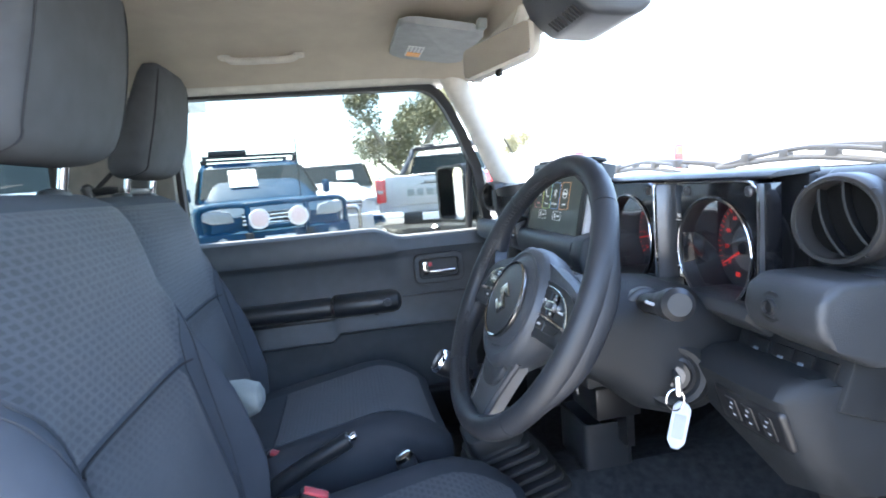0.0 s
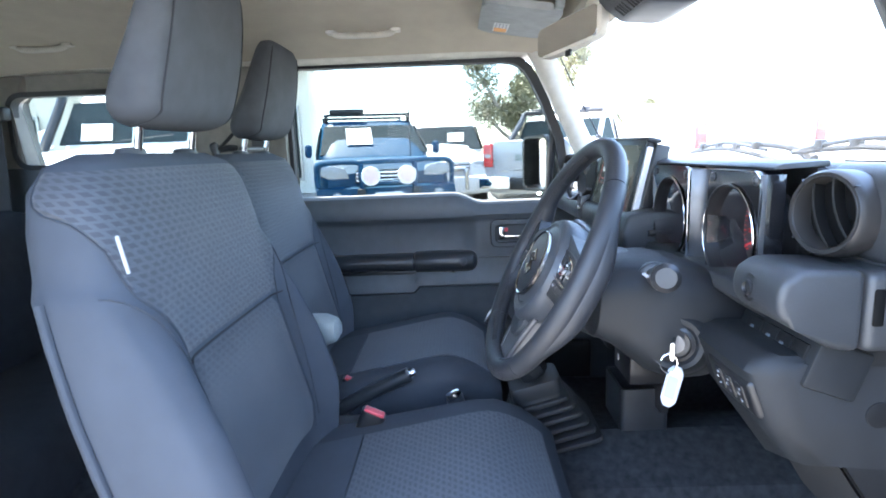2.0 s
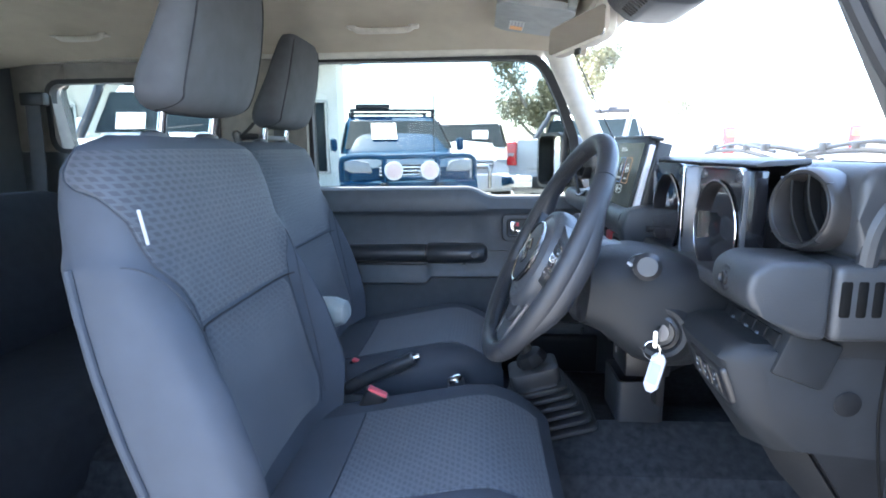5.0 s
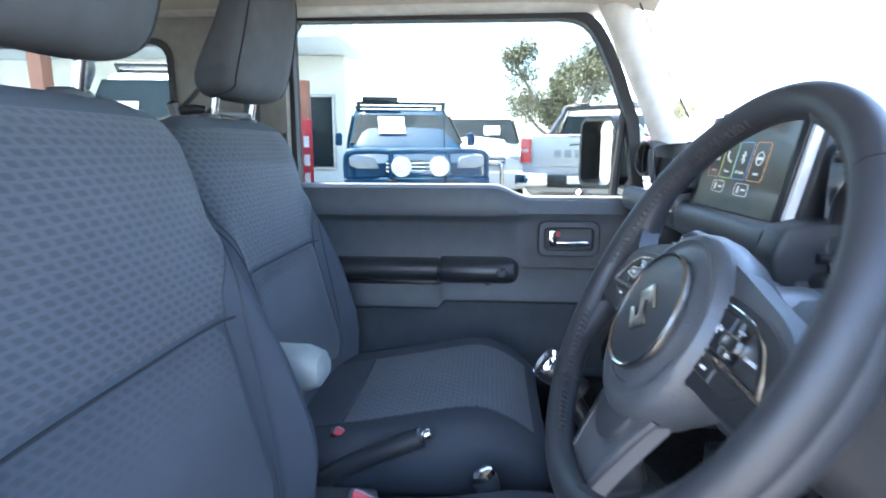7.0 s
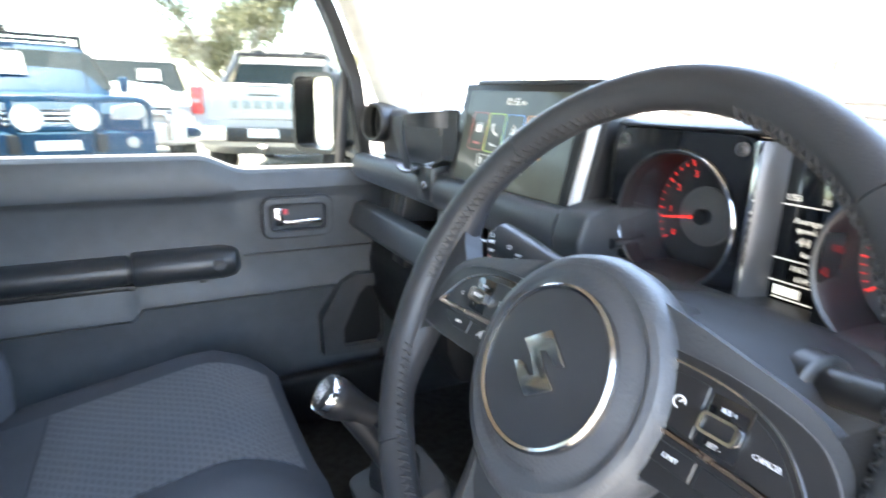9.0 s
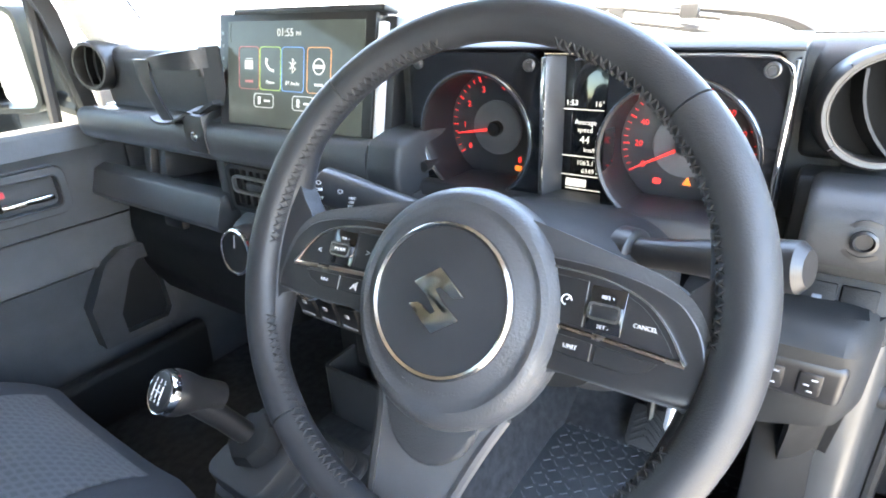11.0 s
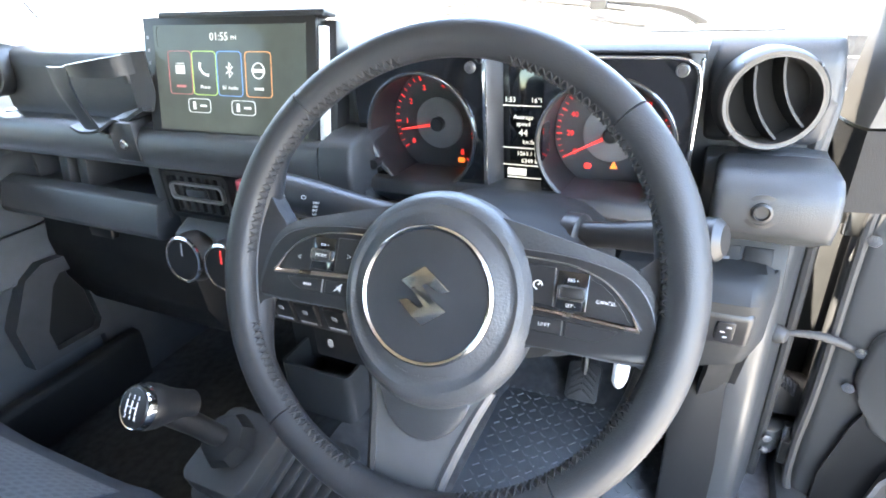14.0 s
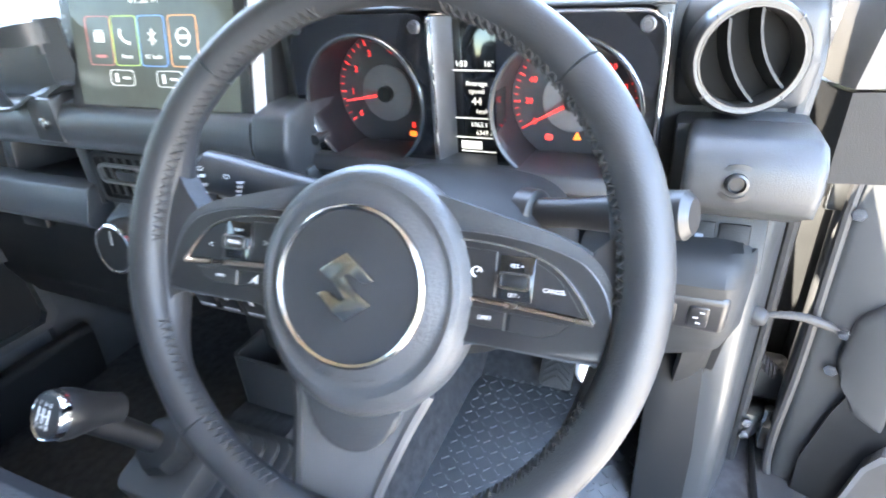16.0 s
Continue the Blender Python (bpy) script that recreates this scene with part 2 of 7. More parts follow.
SILVER = material("satin_silver_paint", (0.36, 0.36, 0.36), 0.32, metal=0.8)
GUNMETAL = material("gunmetal_paint", (0.12, 0.12, 0.125), 0.33, metal=0.6)
CHROME = material("chrome", (0.82, 0.82, 0.83), 0.07, metal=1.0, vary=0.03)
STEEL = material("bright_steel", (0.6, 0.6, 0.6), 0.25, metal=1.0)
BRASS = material("warm_metal_strip", (0.46, 0.36, 0.30), 0.28, metal=1.0)
LEATHER = material("black_leather", (0.020, 0.021, 0.024), 0.45, bump=0.25, bump_scale=900, stain=0.06, spec=0.42)
STITCH = material("grey_thread", (0.014, 0.014, 0.015), 0.75)
CLOTH = material("blue_grey_cloth", (0.058, 0.066, 0.079), 0.92, bump=0.5, bump_scale=1500, spec=0.2, vary=0.10, scale=12)
CLOTH_PAT = weave("lozenge_cloth", (0.062, 0.069, 0.080), (0.044, 0.049, 0.058), 0.0172, 0.0092, bump=0.6)
CLOTH_FADE = weave("fading_lozenge_cloth", (0.058, 0.065, 0.076), (0.044, 0.049, 0.058), 0.0172, 0.0092, bump=0.5, fade=(0.16, 0.27))
CLOTH_DARK = material("dark_cloth", (0.035, 0.038, 0.045), 0.92, bump=0.5, bump_scale=1500, spec=0.2)
HEADCLOTH = material("headrest_cloth", (0.060, 0.064, 0.070), 0.9, bump=0.5, bump_scale=1800, spec=0.2)
HEADLINER = material("beige_headliner", (0.40, 0.35, 0.28), 0.95, bump=0.4, bump_scale=900, vary=0.06, scale=14)
PLASTIC_LOW = material("coarse_black_plastic", (0.0095, 0.010, 0.011), 0.55, bump=0.4, bump_scale=700, spec=0.22)
LOWER_PLASTIC = material("lower_dash_plastic", (0.013, 0.0145, 0.0165), 0.52, bump=0.3, bump_scale=900, stain=0.06, spec=0.28)
# Driver-side pillar trim: its shade is put into a darker grey than IVORY
PILLAR_SHADED = material("shaded_pillar_plastic", (0.085, 0.085, 0.085), 0.55, bump=0.3, bump_scale=900)
QUARTER_TRIM = material("brown_grey_trim_plastic", (0.20, 0.185, 0.16), 0.55, bump=0.25, bump_scale=900)
IVORY = material("ivory_trim_plastic", (0.50, 0.47, 0.41), 0.5, bump=0.2, bump_scale=900)
CARPET = material("charcoal_carpet", (0.040, 0.042, 0.046), 0.98, bump=1.0, bump_scale=1300, vary=0.3, scale=60, spec=0.1)
BODY_GREY = material("grey_body_paint", (0.06, 0.062, 0.066), 0.30, metal=0.2, coat=0.5, vary=0.05)
# Next three: grey car paint darkened, with the driver doorway's shade in the colour
BODY_INNER = material("shaded_jamb_paint", (0.025, 0.0275, 0.030), 0.42, coat=0.2, vary=0.10)
JAMB_DARK = material("shaded_cavity_paint", (0.022, 0.023, 0.024), 0.45, vary=0.2, scale=12)
DOOR_SHEET = material("shaded_door_sheet", (0.022, 0.0235, 0.025), 0.5, coat=0.08, vary=0.12, scale=8)
ORANGE = material("orange_plastic", (0.75, 0.30, 0.05), 0.4)
RED_PLASTIC = material("red_plastic", (0.62, 0.06, 0.08), 0.35)
WHITE_PLASTIC = material("white_plastic", (0.75, 0.75, 0.76), 0.4)
GREY_VINYL = material("light_grey_vinyl", (0.24, 0.26, 0.25), 0.6, bump=0.3)
WHITE_INK = material("white_ink", (0.55, 0.55, 0.55), 0.6)
GREY_INK = material("grey_ink", (0.30, 0.31, 0.33), 0.6)
GLASS = glass("windscreen_glass", (0.93, 0.95, 0.94), amount=0.3)
SIDE_GLASS = glass("lightly_tinted_glass", (0.46, 0.49, 0.485), amount=0.3)
PRIVACY = glass("tinted_glass", (0.52, 0.56, 0.56), amount=0.3)
MIRROR = material("mirror_glass", (0.9, 0.9, 0.9), 0.02, metal=1.0, vary=0.01)

# ---- ground ----
ASPHALT = material("sunlit_concrete", (0.21, 0.205, 0.195), 0.9, bump=0.8, bump_scale=120, vary=0.25, scale=1.5)
gb = bmesh.new()
bmesh.ops.create_grid(gb, x_segments=20, y_segments=20, size=600)
ground = tagged(part("ground", gb, ASPHALT, smooth=0), "pale worn concrete yard in full sun", "ground", kind="structure")


# ---- cabin shell ----
def sheet(rows, t=0.0):
    bm = loft(rows, closed=False, caps=False)
    return solid(bm, t) if t else bm


# floor with the transmission tunnel and the toe board
def floor_z(y):
    a = abs(y - 0.01)
    return 0.45 + 0.16 * (1 - min(max((a - 0.10) / 0.06, 0), 1))


ys = [-0.69, -0.5, -0.3, -0.16, -0.13, -0.11, 0, 0.12, 0.14, 0.17, 0.3, 0.5, 0.69]
rows = []
for x in (-1.7, -1.0, -0.5, 0.0, 0.3, 0.55, 0.66, 0.76, 0.80, 0.80):
    up = 0.0 if x < 0.56 else (0.06 if x < 0.7 else (0.2 if x < 0.78 else 0.34))
    rows.append([(x, y, min(floor_z(y) + up, 0.95) if x < 0.81 else 1.1) for y in ys])
rows.append([(0.80, y, 1.12) for y in ys])
floor_ob = tagged(part("floor", sheet(rows, -0.02), CARPET), "charcoal carpet on the cabin floor", "floor", kind="structure")

# roof: headliner inside, painted steel above
HEAD_Y = 0.625


def roof_z(x, y):
    u = min(abs(y) / HEAD_Y, 1)
    front = max(0, (x + 0.05) / 0.3)
    return 1.625 - 0.085 * u ** 4 - 0.03 * front ** 2 - 0.02 * max(0, (-1.2 - x) / 0.4) ** 2


rows = [[(x, y, roof_z(x, y)) for y in np.linspace(-HEAD_Y, HEAD_Y, 25)] for x in np.linspace(-1.66, 0.24, 20)]
ceiling = tagged(part("ceiling", sheet(rows, 0.012), HEADLINER), "beige cloth headliner of the car roof", "ceiling", kind="structure")
rows = [[(x, y, 1.70 - 0.10 * min(abs(y) / 0.72, 1) ** 6) for y in np.linspace(-0.72, 0.72, 25)] for x in np.linspace(-1.72, 0.24, 6)]
roof_skin = tagged(part("roof_panel", sheet(rows, 0.01), BODY_GREY), "grey painted steel roof", "roof", kind="structure")

# roof rails and windscreen pillars
for s in (1, -1):
    # cant rail over the doors
    prof = [(0.615 * s, 1.545), (0.64 * s, 1.528), (0.665 * s, 1.522), (0.74 * s, 1.515), (0.745 * s, 1.60), (0.70 * s, 1.64), (0.62 * s, 1.57)]
    rail = part("cant_rail", prism(prof, "x", -1.68, 0.16, 0.006), IVORY)
    tagged(rail, "ivory plastic roof rail trim over the door", "roof rail", kind="structure")
    # windscreen pillar: bottom to top
    fwd = 0.0 if s > 0 else 0.045
    a0, a1 = Vector((0.36 + fwd, 0.675 * s, 1.06)), Vector((0.135 + fwd, 0.640 * s, 1.54))
    rings = []
    for k in range(7):
        c = a0.lerp(a1, k / 6)
        w = 0.036 + 0.006 * (abs(k - 3) / 3)
        rings.append([c + Vector((w * math.cos(t) * 1.0 + 0.012, s * 0.034 * math.sin(t), 0)) for t in (2 * math.pi * j / 14 for j in range(14))])
    if s < 0:
        rings = []
        for z, xr, xf, yr, yf in ((1.115, 0.362, 0.432, -0.618, -0.602), (1.21, 0.313, 0.382, -0.622, -0.604), (1.36, 0.237, 0.302, -0.620, -0.600), (1.56, 0.135, 0.196, -0.612, -0.590)):
            mx, my = (xr + xf) / 2, (yr + yf) / 2
            rings.append([(xr, yr, z), (xr + 0.010, yr + 0.007, z), (mx, my + 0.007, z), (xf - 0.008, yf + 0.004, z), (xf, yf - 0.006, z), (xf + 0.012, -0.665, z), (xr + 0.04, -0.69, z), (xr + 0.008, -0.675, z)])
        foot = part("pillar_foot", loft([[(x + 0.012, y, 1.02) for x, y, z in rings[0]], [(x + 0.004, y, 1.111) for x, y, z in rings[0]]]), PLASTIC_LOW)
        tagged(foot, "dark plastic foot of the windscreen pillar", "pillar", kind="structure")
    pil = part("windscreen_pillar", loft(rings), IVORY if s > 0 else PILLAR_SHADED)
    tagged(pil, "ivory trimmed windscreen pillar" if s > 0 else "windscreen pillar in trim darkened for shade, with a black rubber seal", "pillar", kind="structure")

# windscreen
rows = []
for k in range(7):
    f = k / 6
    rows.append([(0.235 + 0.285 * (1 - f) + 0.03 * (1 - (y / 0.64) ** 2), y * (1 + 0.06 * (1 - f)), 1.16 + 0.385 * f) for y in np.linspace(-0.63, 0.63, 13)])
ws = part("windscreen", sheet(rows), GLASS)
ws.visible_shadow = False
tagged(ws, "clear laminated windscreen", "windscreen", kind="structure")
seal = part("windscreen_seal", tube([(0.196, 0.602, 1.523), (0.260, 0.602, 1.389), (0.335, 0.602, 1.244)], 0.0022, 8), RUBBER)
tagged(seal, "thin black edge seal of the windscreen", "seal", kind="structure")
hdr = part("windscreen_header", prism([(0.17, 1.545), (0.25, 1.53), (0.285, 1.535), (0.27, 1.60), (0.17, 1.64)], "y", -0.66, 0.66, 0.006), HEADLINER)
tagged(hdr, "beige trimmed header over the windscreen", "trim", kind="structure")


# body sides behind the doors
def side_wall(s, name):
    wall = thing(name, (-1.15, 0.70 * s, 0.4), "grey body side with ivory trim and a quarter window", "car side", kind="structure")
    y0, y1 = (0.665, 0.745)
    ya, yb = (y0 * s, y1 * s) if s > 0 else (y1 * s, y0 * s)
    # lower quarter, upper rail, B and C posts
    part("quarter_panel", rbox(-1.70, -0.67, ya, yb, 0.40, 1.235, 0.01), DOOR_TRIM, wall)
    part("pillar_trim", prism([(-0.655, 1.235), (-0.935, 1.235), (-0.965, 1.30), (-0.955, 1.42), (-0.975, 1.455), (-1.0, 1.47), (-1.0, 1.53), (-0.65, 1.53), (-0.655, 1.11)], "y", ya, yb, 0.008), QUARTER_TRIM, wall)
    part("rear_post", prism([(-1.50, 1.235), (-1.70, 1.235), (-1.70, 1.53), (-1.47, 1.53), (-1.50, 1.47), (-1.54, 1.45)], "y", ya, yb, 0.008), QUARTER_TRIM, wall)
    part("upper_rail", rbox(-1.469, -1.001, ya, yb, 1.470, 1.53, 0.0), QUARTER_TRIM, wall)
    o = rrect(0.60, 0.245, 0.05, 5, -1.245, 1.350)
    i = rrect(0.57, 0.215, 0.04, 5, -1.245, 1.350)
    part("window_seal", ring_plate(o, i, "y", (y0 - 0.006) * s, (y0 + 0.03) * s), RUBBER, wall)
    g = part("quarter_glass", prism(rrect(0.58, 0.225, 0.045, 5, -1.245, 1.350), "y", 0.716 * s, 0.720 * s), PRIVACY, wall)
    g.visible_shadow = False
    return wall


wall_left = side_wall(1, "wall_left")
wall_right = side_wall(-1, "wall_right")
# tail end
back = thing("wall_rear", (-1.70, 0, 0.4), "rear wall of the cabin with a square tailgate window", "car side", kind="structure")
part("tailgate", ring_plate(rrect(1.40, 1.22, 0.04, 5, 0, 1.02), rrect(1.0, 0.36, 0.05, 5, 0, 1.36), "x", -1.72, -1.66), DOOR_TRIM, back)
g = part("rear_glass", prism(rrect(1.02, 0.38, 0.05, 5, 0, 1.36), "x", -1.70, -1.696), PRIVACY, back)
g.visible_shadow = False
# sills and front side panels
for s in (1, -1):
    y0, y1 = sorted((0.655 * s, 0.75 * s))
    q = part("sill", rbox(-0.70, 0.62, y0, y1, 0.36, 0.50, 0.012), BODY_INNER if s < 0 else PLASTIC_GREY)
    tagged(q, "painted steel door sill" if s < 0 else "dark plastic door sill", "sill", kind="structure")
    y0, y1 = sorted((0.645 * s, 0.68 * s))
    if s > 0:
        q = part("side_cowl", rbox(0.264, 0.84, y0, y1, 0.40, 1.10, 0.004), PLASTIC_GREY)
        tagged(q, "dark side panel in the footwell", "panel", kind="structure")
wing = part("front_wing", rbox(0.258, 1.55, 0.690, 0.76, 0.36, 1.085, 0.01), BODY_GREY)
tagged(wing, "grey painted front wing ahead of the passenger door", "car side", kind="structure")
bulk = part("bulkhead", rbox(0.81, 0.85, -0.70, 0.70, 0.35, 1.15, 0.0), CARPET)
tagged(bulk, "dark lined bulkhead ahead of the footwells", "bulkhead", kind="structure")

# ---- seats ----
# Darker copy of CLOTH: the low cushion's shade is put into its colour
CUSHION_SIDE = material("shaded_cushion_cloth", (0.042, 0.047, 0.056), 0.92, bump=0.5, bump_scale=1500, spec=0.2, vary=0.1, scale=12)
CLOTH_PLAIN = material("plain_panel_cloth", (0.055, 0.062, 0.073), 0.92, bump=0.5, bump_scale=1500, spec=0.2, vary=0.08, scale=12)
CLOTH_SEAM = material("seam_thread", (0.014, 0.0155, 0.019), 0.9)
SOFT_SEAM = material("soft_seam_thread", (0.036, 0.041, 0.050), 0.9)
def se(c, n):
    return math.copysign(abs(c) ** (2 / n), c)


BACK = [(0.60, -0.375, -0.53, 0.21), (0.66, -0.37, -0.545, 0.236), (0.77, -0.375, -0.57, 0.256), (0.86, -0.40, -0.592, 0.262), (0.95, -0.43, -0.61, 0.262), (1.03, -0.455, -0.622, 0.259), (1.085, -0.47, -0.630, 0.254), (1.105, -0.476, -0.632, 0.243), (1.16, -0.488, -0.634, 0.236), (1.205, -0.50, -0.632, 0.224), (1.235, -0.515, -0.62, 0.198), (1.25, -0.54, -0.600, 0.15)]


def back_at(z):
    zs = [b[0] for b in BACK]
    return [float(np.interp(z, zs, [b[k] for b in BACK])) for k in (1, 2, 3)]


def bolster(z, w):
    """How far the side bolsters stand forward of the backrest's plain section."""
    up = float(np.interp(z, (0.60, 0.70, 0.80, 0.92, 1.0, 1.06, 1.10), (0.0, 0.7, 1.0, 1.0, 0.65, 0.25, 0.0)))
    k = min(max((abs(w) - 0.60) / 0.28, 0), 1)
    return up * k * k * (3 - 2 * k)


def back_front(z, w):
    """The front of the backrest at a height and a place across (-1 to 1)."""
    xf, xb, hw = back_at(z)
    mid, half = (xf + xb) / 2, (xf - xb) / 2
    cx = (1 - abs(w) ** 3.4) ** (1 / 3.4)
    side = 0.034 * bolster(z, w) * min(1, cx / 0.5)
    deep = 0.044 * min(max((1.16 - z) / 0.3, 0), 1)
    return mid + half * cx + side + cx * deep * (min(abs(w) / 0.82, 1) ** 4 - 1)


def back_skin(z, a, lift=0.0):
    """A point on the backrest at a height and an angle round from its front."""
    xf, xb, hw = back_at(z)
    mid, half = (xf + xb) / 2, (xf - xb) / 2
    cy, cx = se(math.sin(a), 3.4), se(math.cos(a), 3.4)
    x = mid + half * cx
    if cx > 0:
        deep = 0.044 * min(max((1.16 - z) / 0.3, 0), 1)
        x += cx * deep * (min(abs(cy) / 0.82, 1) ** 4 - 1) + 0.034 * bolster(z, cy) * min(1, cx / 0.5)
    return (x + lift * math.cos(a), hw * cy + lift * math.sin(a), z)


def panel_reach(z):
    """How far round the upper cloth panel reaches at a height."""
    return radians(float(np.interp(z, (0.99, 1.02, 1.05, 1.08, 1.11, 1.14, 1.165, 1.19, 1.24), (30, 32, 40, 52, 60, 66, 80, 100, 108))))


def cushion_top(x, w, front):
    z = 0.754 + 0.20 * min(x + 0.06, 0) + 0.03 * max(x + 0.06, 0)
    edge = max(0.0, (x - (front - 0.17)) / 0.17)
    z -= 0.082 * edge ** 2.3
    z += 0.018 * (min(abs(w) / 0.8, 1) ** 4 - 0.5)
    return z


HEAD = ((1.283, -0.520, -0.548, 0.070), (1.285, -0.507, -0.557, 0.090), (1.289, -0.496, -0.564, 0.105), (1.296, -0.486, -0.569, 0.117), (1.306, -0.478, -0.5715, 0.125), (1.32, -0.472, -0.570, 0.130), (1.34, -0.466, -0.562, 0.132), (1.37, -0.459, -0.545, 0.132), (1.40, -0.453, -0.529, 0.130), (1.45, -0.446, -0.508, 0.124), (1.485, -0.443, -0.494, 0.114), (1.502, -0.448, -0.486, 0.098), (1.508, -0.456, -0.478, 0.075))


def seat(name, yc, dx, out, label):
    """A bucket seat; out is the side of its outer edge."""
    s = thing(name, (dx - 0.25, yc, 0.45), label, "car seat", "front seats")
    at = Matrix.Translation((dx, yc, 0))
    # backrest shell
    rings = []
    zs = np.concatenate([np.linspace(0.60, 1.07, 22), [1.085, 1.095, 1.105, 1.13, 1.16, 1.19, 1.205, 1.22, 1.235, 1.243, 1.25]])
    for z in zs:
        xf, xb, hw = back_at(z)
        mid, half = (xf + xb) / 2, (xf - xb) / 2
        deep = 0.044 * min(max((1.16 - z) / 0.3, 0), 1)
        r = []
        for j in range(72):
            t = -math.pi / 2 + 2 * math.pi * j / 72
            cy, cx = se(math.cos(t), 3.4), se(math.sin(t), 3.4)
            x = mid + half * cx
            if cx > 0:
                x += cx * deep * (min(abs(cy) / 0.82, 1) ** 4 - 1) + 0.034 * bolster(z, cy) * min(1, cx / 0.5)
            bulge = 1 + (0.085 * max(0.0, 1 - abs(z - 0.80) / 0.20) if cy * out < 0 else 0.0)
            r.append((x, hw * cy * bulge, z))
        rings.append(r)
    part("backrest", loft(rings, m=at), CLOTH, s)
    # patterned cloth panels
    rows = []
    for z in np.linspace(0.72, 0.984, 16):
        hw, dip = back_at(z)[2], 0.004 if z in (0.72, 0.984) else 0.0
        rows.append([(back_front(z, w) + 0.0035 - dip - (0.004 if abs(w) > 0.639 else 0), hw * w, z) for w in np.linspace(-0.64, 0.64, 25)])
    part("backrest_panel", solid(loft(rows, closed=False, caps=False, m=at), 0.003), CLOTH_FADE, s, "blue-grey cloth panel with a fading pattern")
    rows = []
    for z in np.linspace(0.990, 1.238, 22):
        r, dip = panel_reach(z), 0.004 if z < 0.991 or z > 1.237 else 0.0
        rows.append([back_skin(z, r * k, 0.0032 - dip - (0.004 if abs(k) > 0.99 else 0)) for k in np.linspace(-1, 1, 41)])
    part("backrest_panel", solid(loft(rows, closed=False, caps=False, m=at), 0.003), CLOTH_PAT, s, "lozenge-patterned grey cloth panel")
    seam = [(back_front(0.987, w) + 0.0032, back_at(0.987)[2] * w, 0.987) for w in np.linspace(-0.70, 0.70, 25)]
    part("cross_seam", moved(tube(seam, 0.0016, 6), at), CLOTH_SEAM, s)
    for q in (-1, 1):
        side = [(back_front(z, q * 0.65) + 0.0015, back_at(z)[2] * q * 0.65, z) for z in np.linspace(0.72, 0.98, 14)]
        side += [back_skin(z, q * panel_reach(z), 0.0012) for z in np.linspace(0.99, 1.235, 24)]
        wing = [(back_front(z, q * w) + 0.0012, q * w * back_at(z)[2], z) for w, z in ((0.985, 1.088), (0.96, 1.086), (0.91, 1.076), (0.85, 1.055), (0.79, 1.02), (0.74, 0.97), (0.71, 0.90), (0.69, 0.82), (0.68, 0.74))]
        part("wing_seam", moved(tube(smooth_path(wing, 4), 0.0014, 6), at), SOFT_SEAM, s)
        part("bolster_seam", moved(tube(side, 0.0011, 6), at), SOFT_SEAM, s)
    # cushion
    front = 0.06
    low = Matrix.Translation((dx - 0.008, yc, 0.010)) if out > 0 else at
    rings = []
    for x in list(np.linspace(-0.50, -0.05, 10)) + [0.0, 0.025, 0.042, 0.054, 0.06]:
        hw = 0.245 - 0.035 * max(0, (x + 0.02) / 0.08) ** 3 - 0.01 * max(0, (-0.3 - x) / 0.2)
        r = []
        tip = max(0, (x - 0.02) / 0.04)
        for j in range(44):
            t = -math.pi / 2 + 2 * math.pi * j / 44
            cy, cz = se(math.cos(t), 4.2), se(math.sin(t), 4.2)
            zt, zb = cushion_top(x, cy, front), 0.60 + 0.02 * tip
            mid, half = (zt + zb) / 2, (zt - zb) / 2
            r.append((x, hw * cy, mid + half * cz))
        rings.append(r)
    part("cushion", loft(rings, m=low), CUSHION_SIDE, s)
    rows = []
    for x in np.linspace(-0.305, 0.035, 18):
        ww = 0.62
        rows.append([(x, 0.245 * w, cushion_top(x, w, front) * 1.0 + 0.0035 - 0.0008 * (abs(w) / ww) ** 8 - cushion_drop(x, w)) for w in np.linspace(-ww, ww, 17)])
    part("cushion_panel", solid(loft(rows, closed=False, caps=False, m=low), 0.003), CLOTH_PAT, s, "lozenge-patterned grey cloth panel")
    rows = [[(x, 0.245 * w, cushion_top(x, w, front) + 0.0035 - cushion_drop(x, w)) for w in np.linspace(-0.62, 0.62, 17)] for x in np.linspace(-0.44, -0.309, 8)]
    part("cushion_panel", solid(loft(rows, closed=False, caps=False, m=low), 0.003), CLOTH_PLAIN, s)
    # base skirt, rails
    part("base", rbox(-0.46, 0.0, -0.20, 0.20, 0.50, 0.61, 0.02, m=at), BLACK, s)
    for q in (-0.17, 0.17):
        part("rail", rbox(-0.5, 0.05, q - 0.02, q + 0.02, 0.455, 0.505, 0.004, m=at), BLACK, s)
    part("side_cover", rbox(-0.47, -0.08, out * 0.235 - 0.014, out * 0.235 + 0.014, 0.56, 0.645, 0.012, m=at), PLASTIC, s)
    # headrest: cloth face and padded sides
    rings = []
    for z, xf, xb, hw in HEAD:
        mid, half = (xf + xb) / 2, (xf - xb) / 2
        rings.append([(mid + half * se(math.sin(t), 3.6), hw * se(math.cos(t), 3.6), z) for t in (-math.pi / 2 + 2 * math.pi * j / 40 for j in range(40))])
    head = part("headrest", loft(rings, m=at), HEADCLOTH, s, "plain dark grey cloth headrest")
    for q in (-1, 1):
        pts = [(-0.540, q * 0.096, 1.2862), (-0.515, q * 0.103, 1.2895)]
        for z in (1.300, 1.315, 1.335, 1.355, 1.38, 1.41, 1.44, 1.47, 1.49):
            xf, xb, hw = (float(np.interp(z, [h[0] for h in HEAD], [h[k] for h in HEAD])) for k in (1, 2, 3))
            pts.append(((xf + xb) / 2 + 0.758 * (xf - xb) / 2 + 0.0008, q * (0.88 * hw + 0.0008), z))
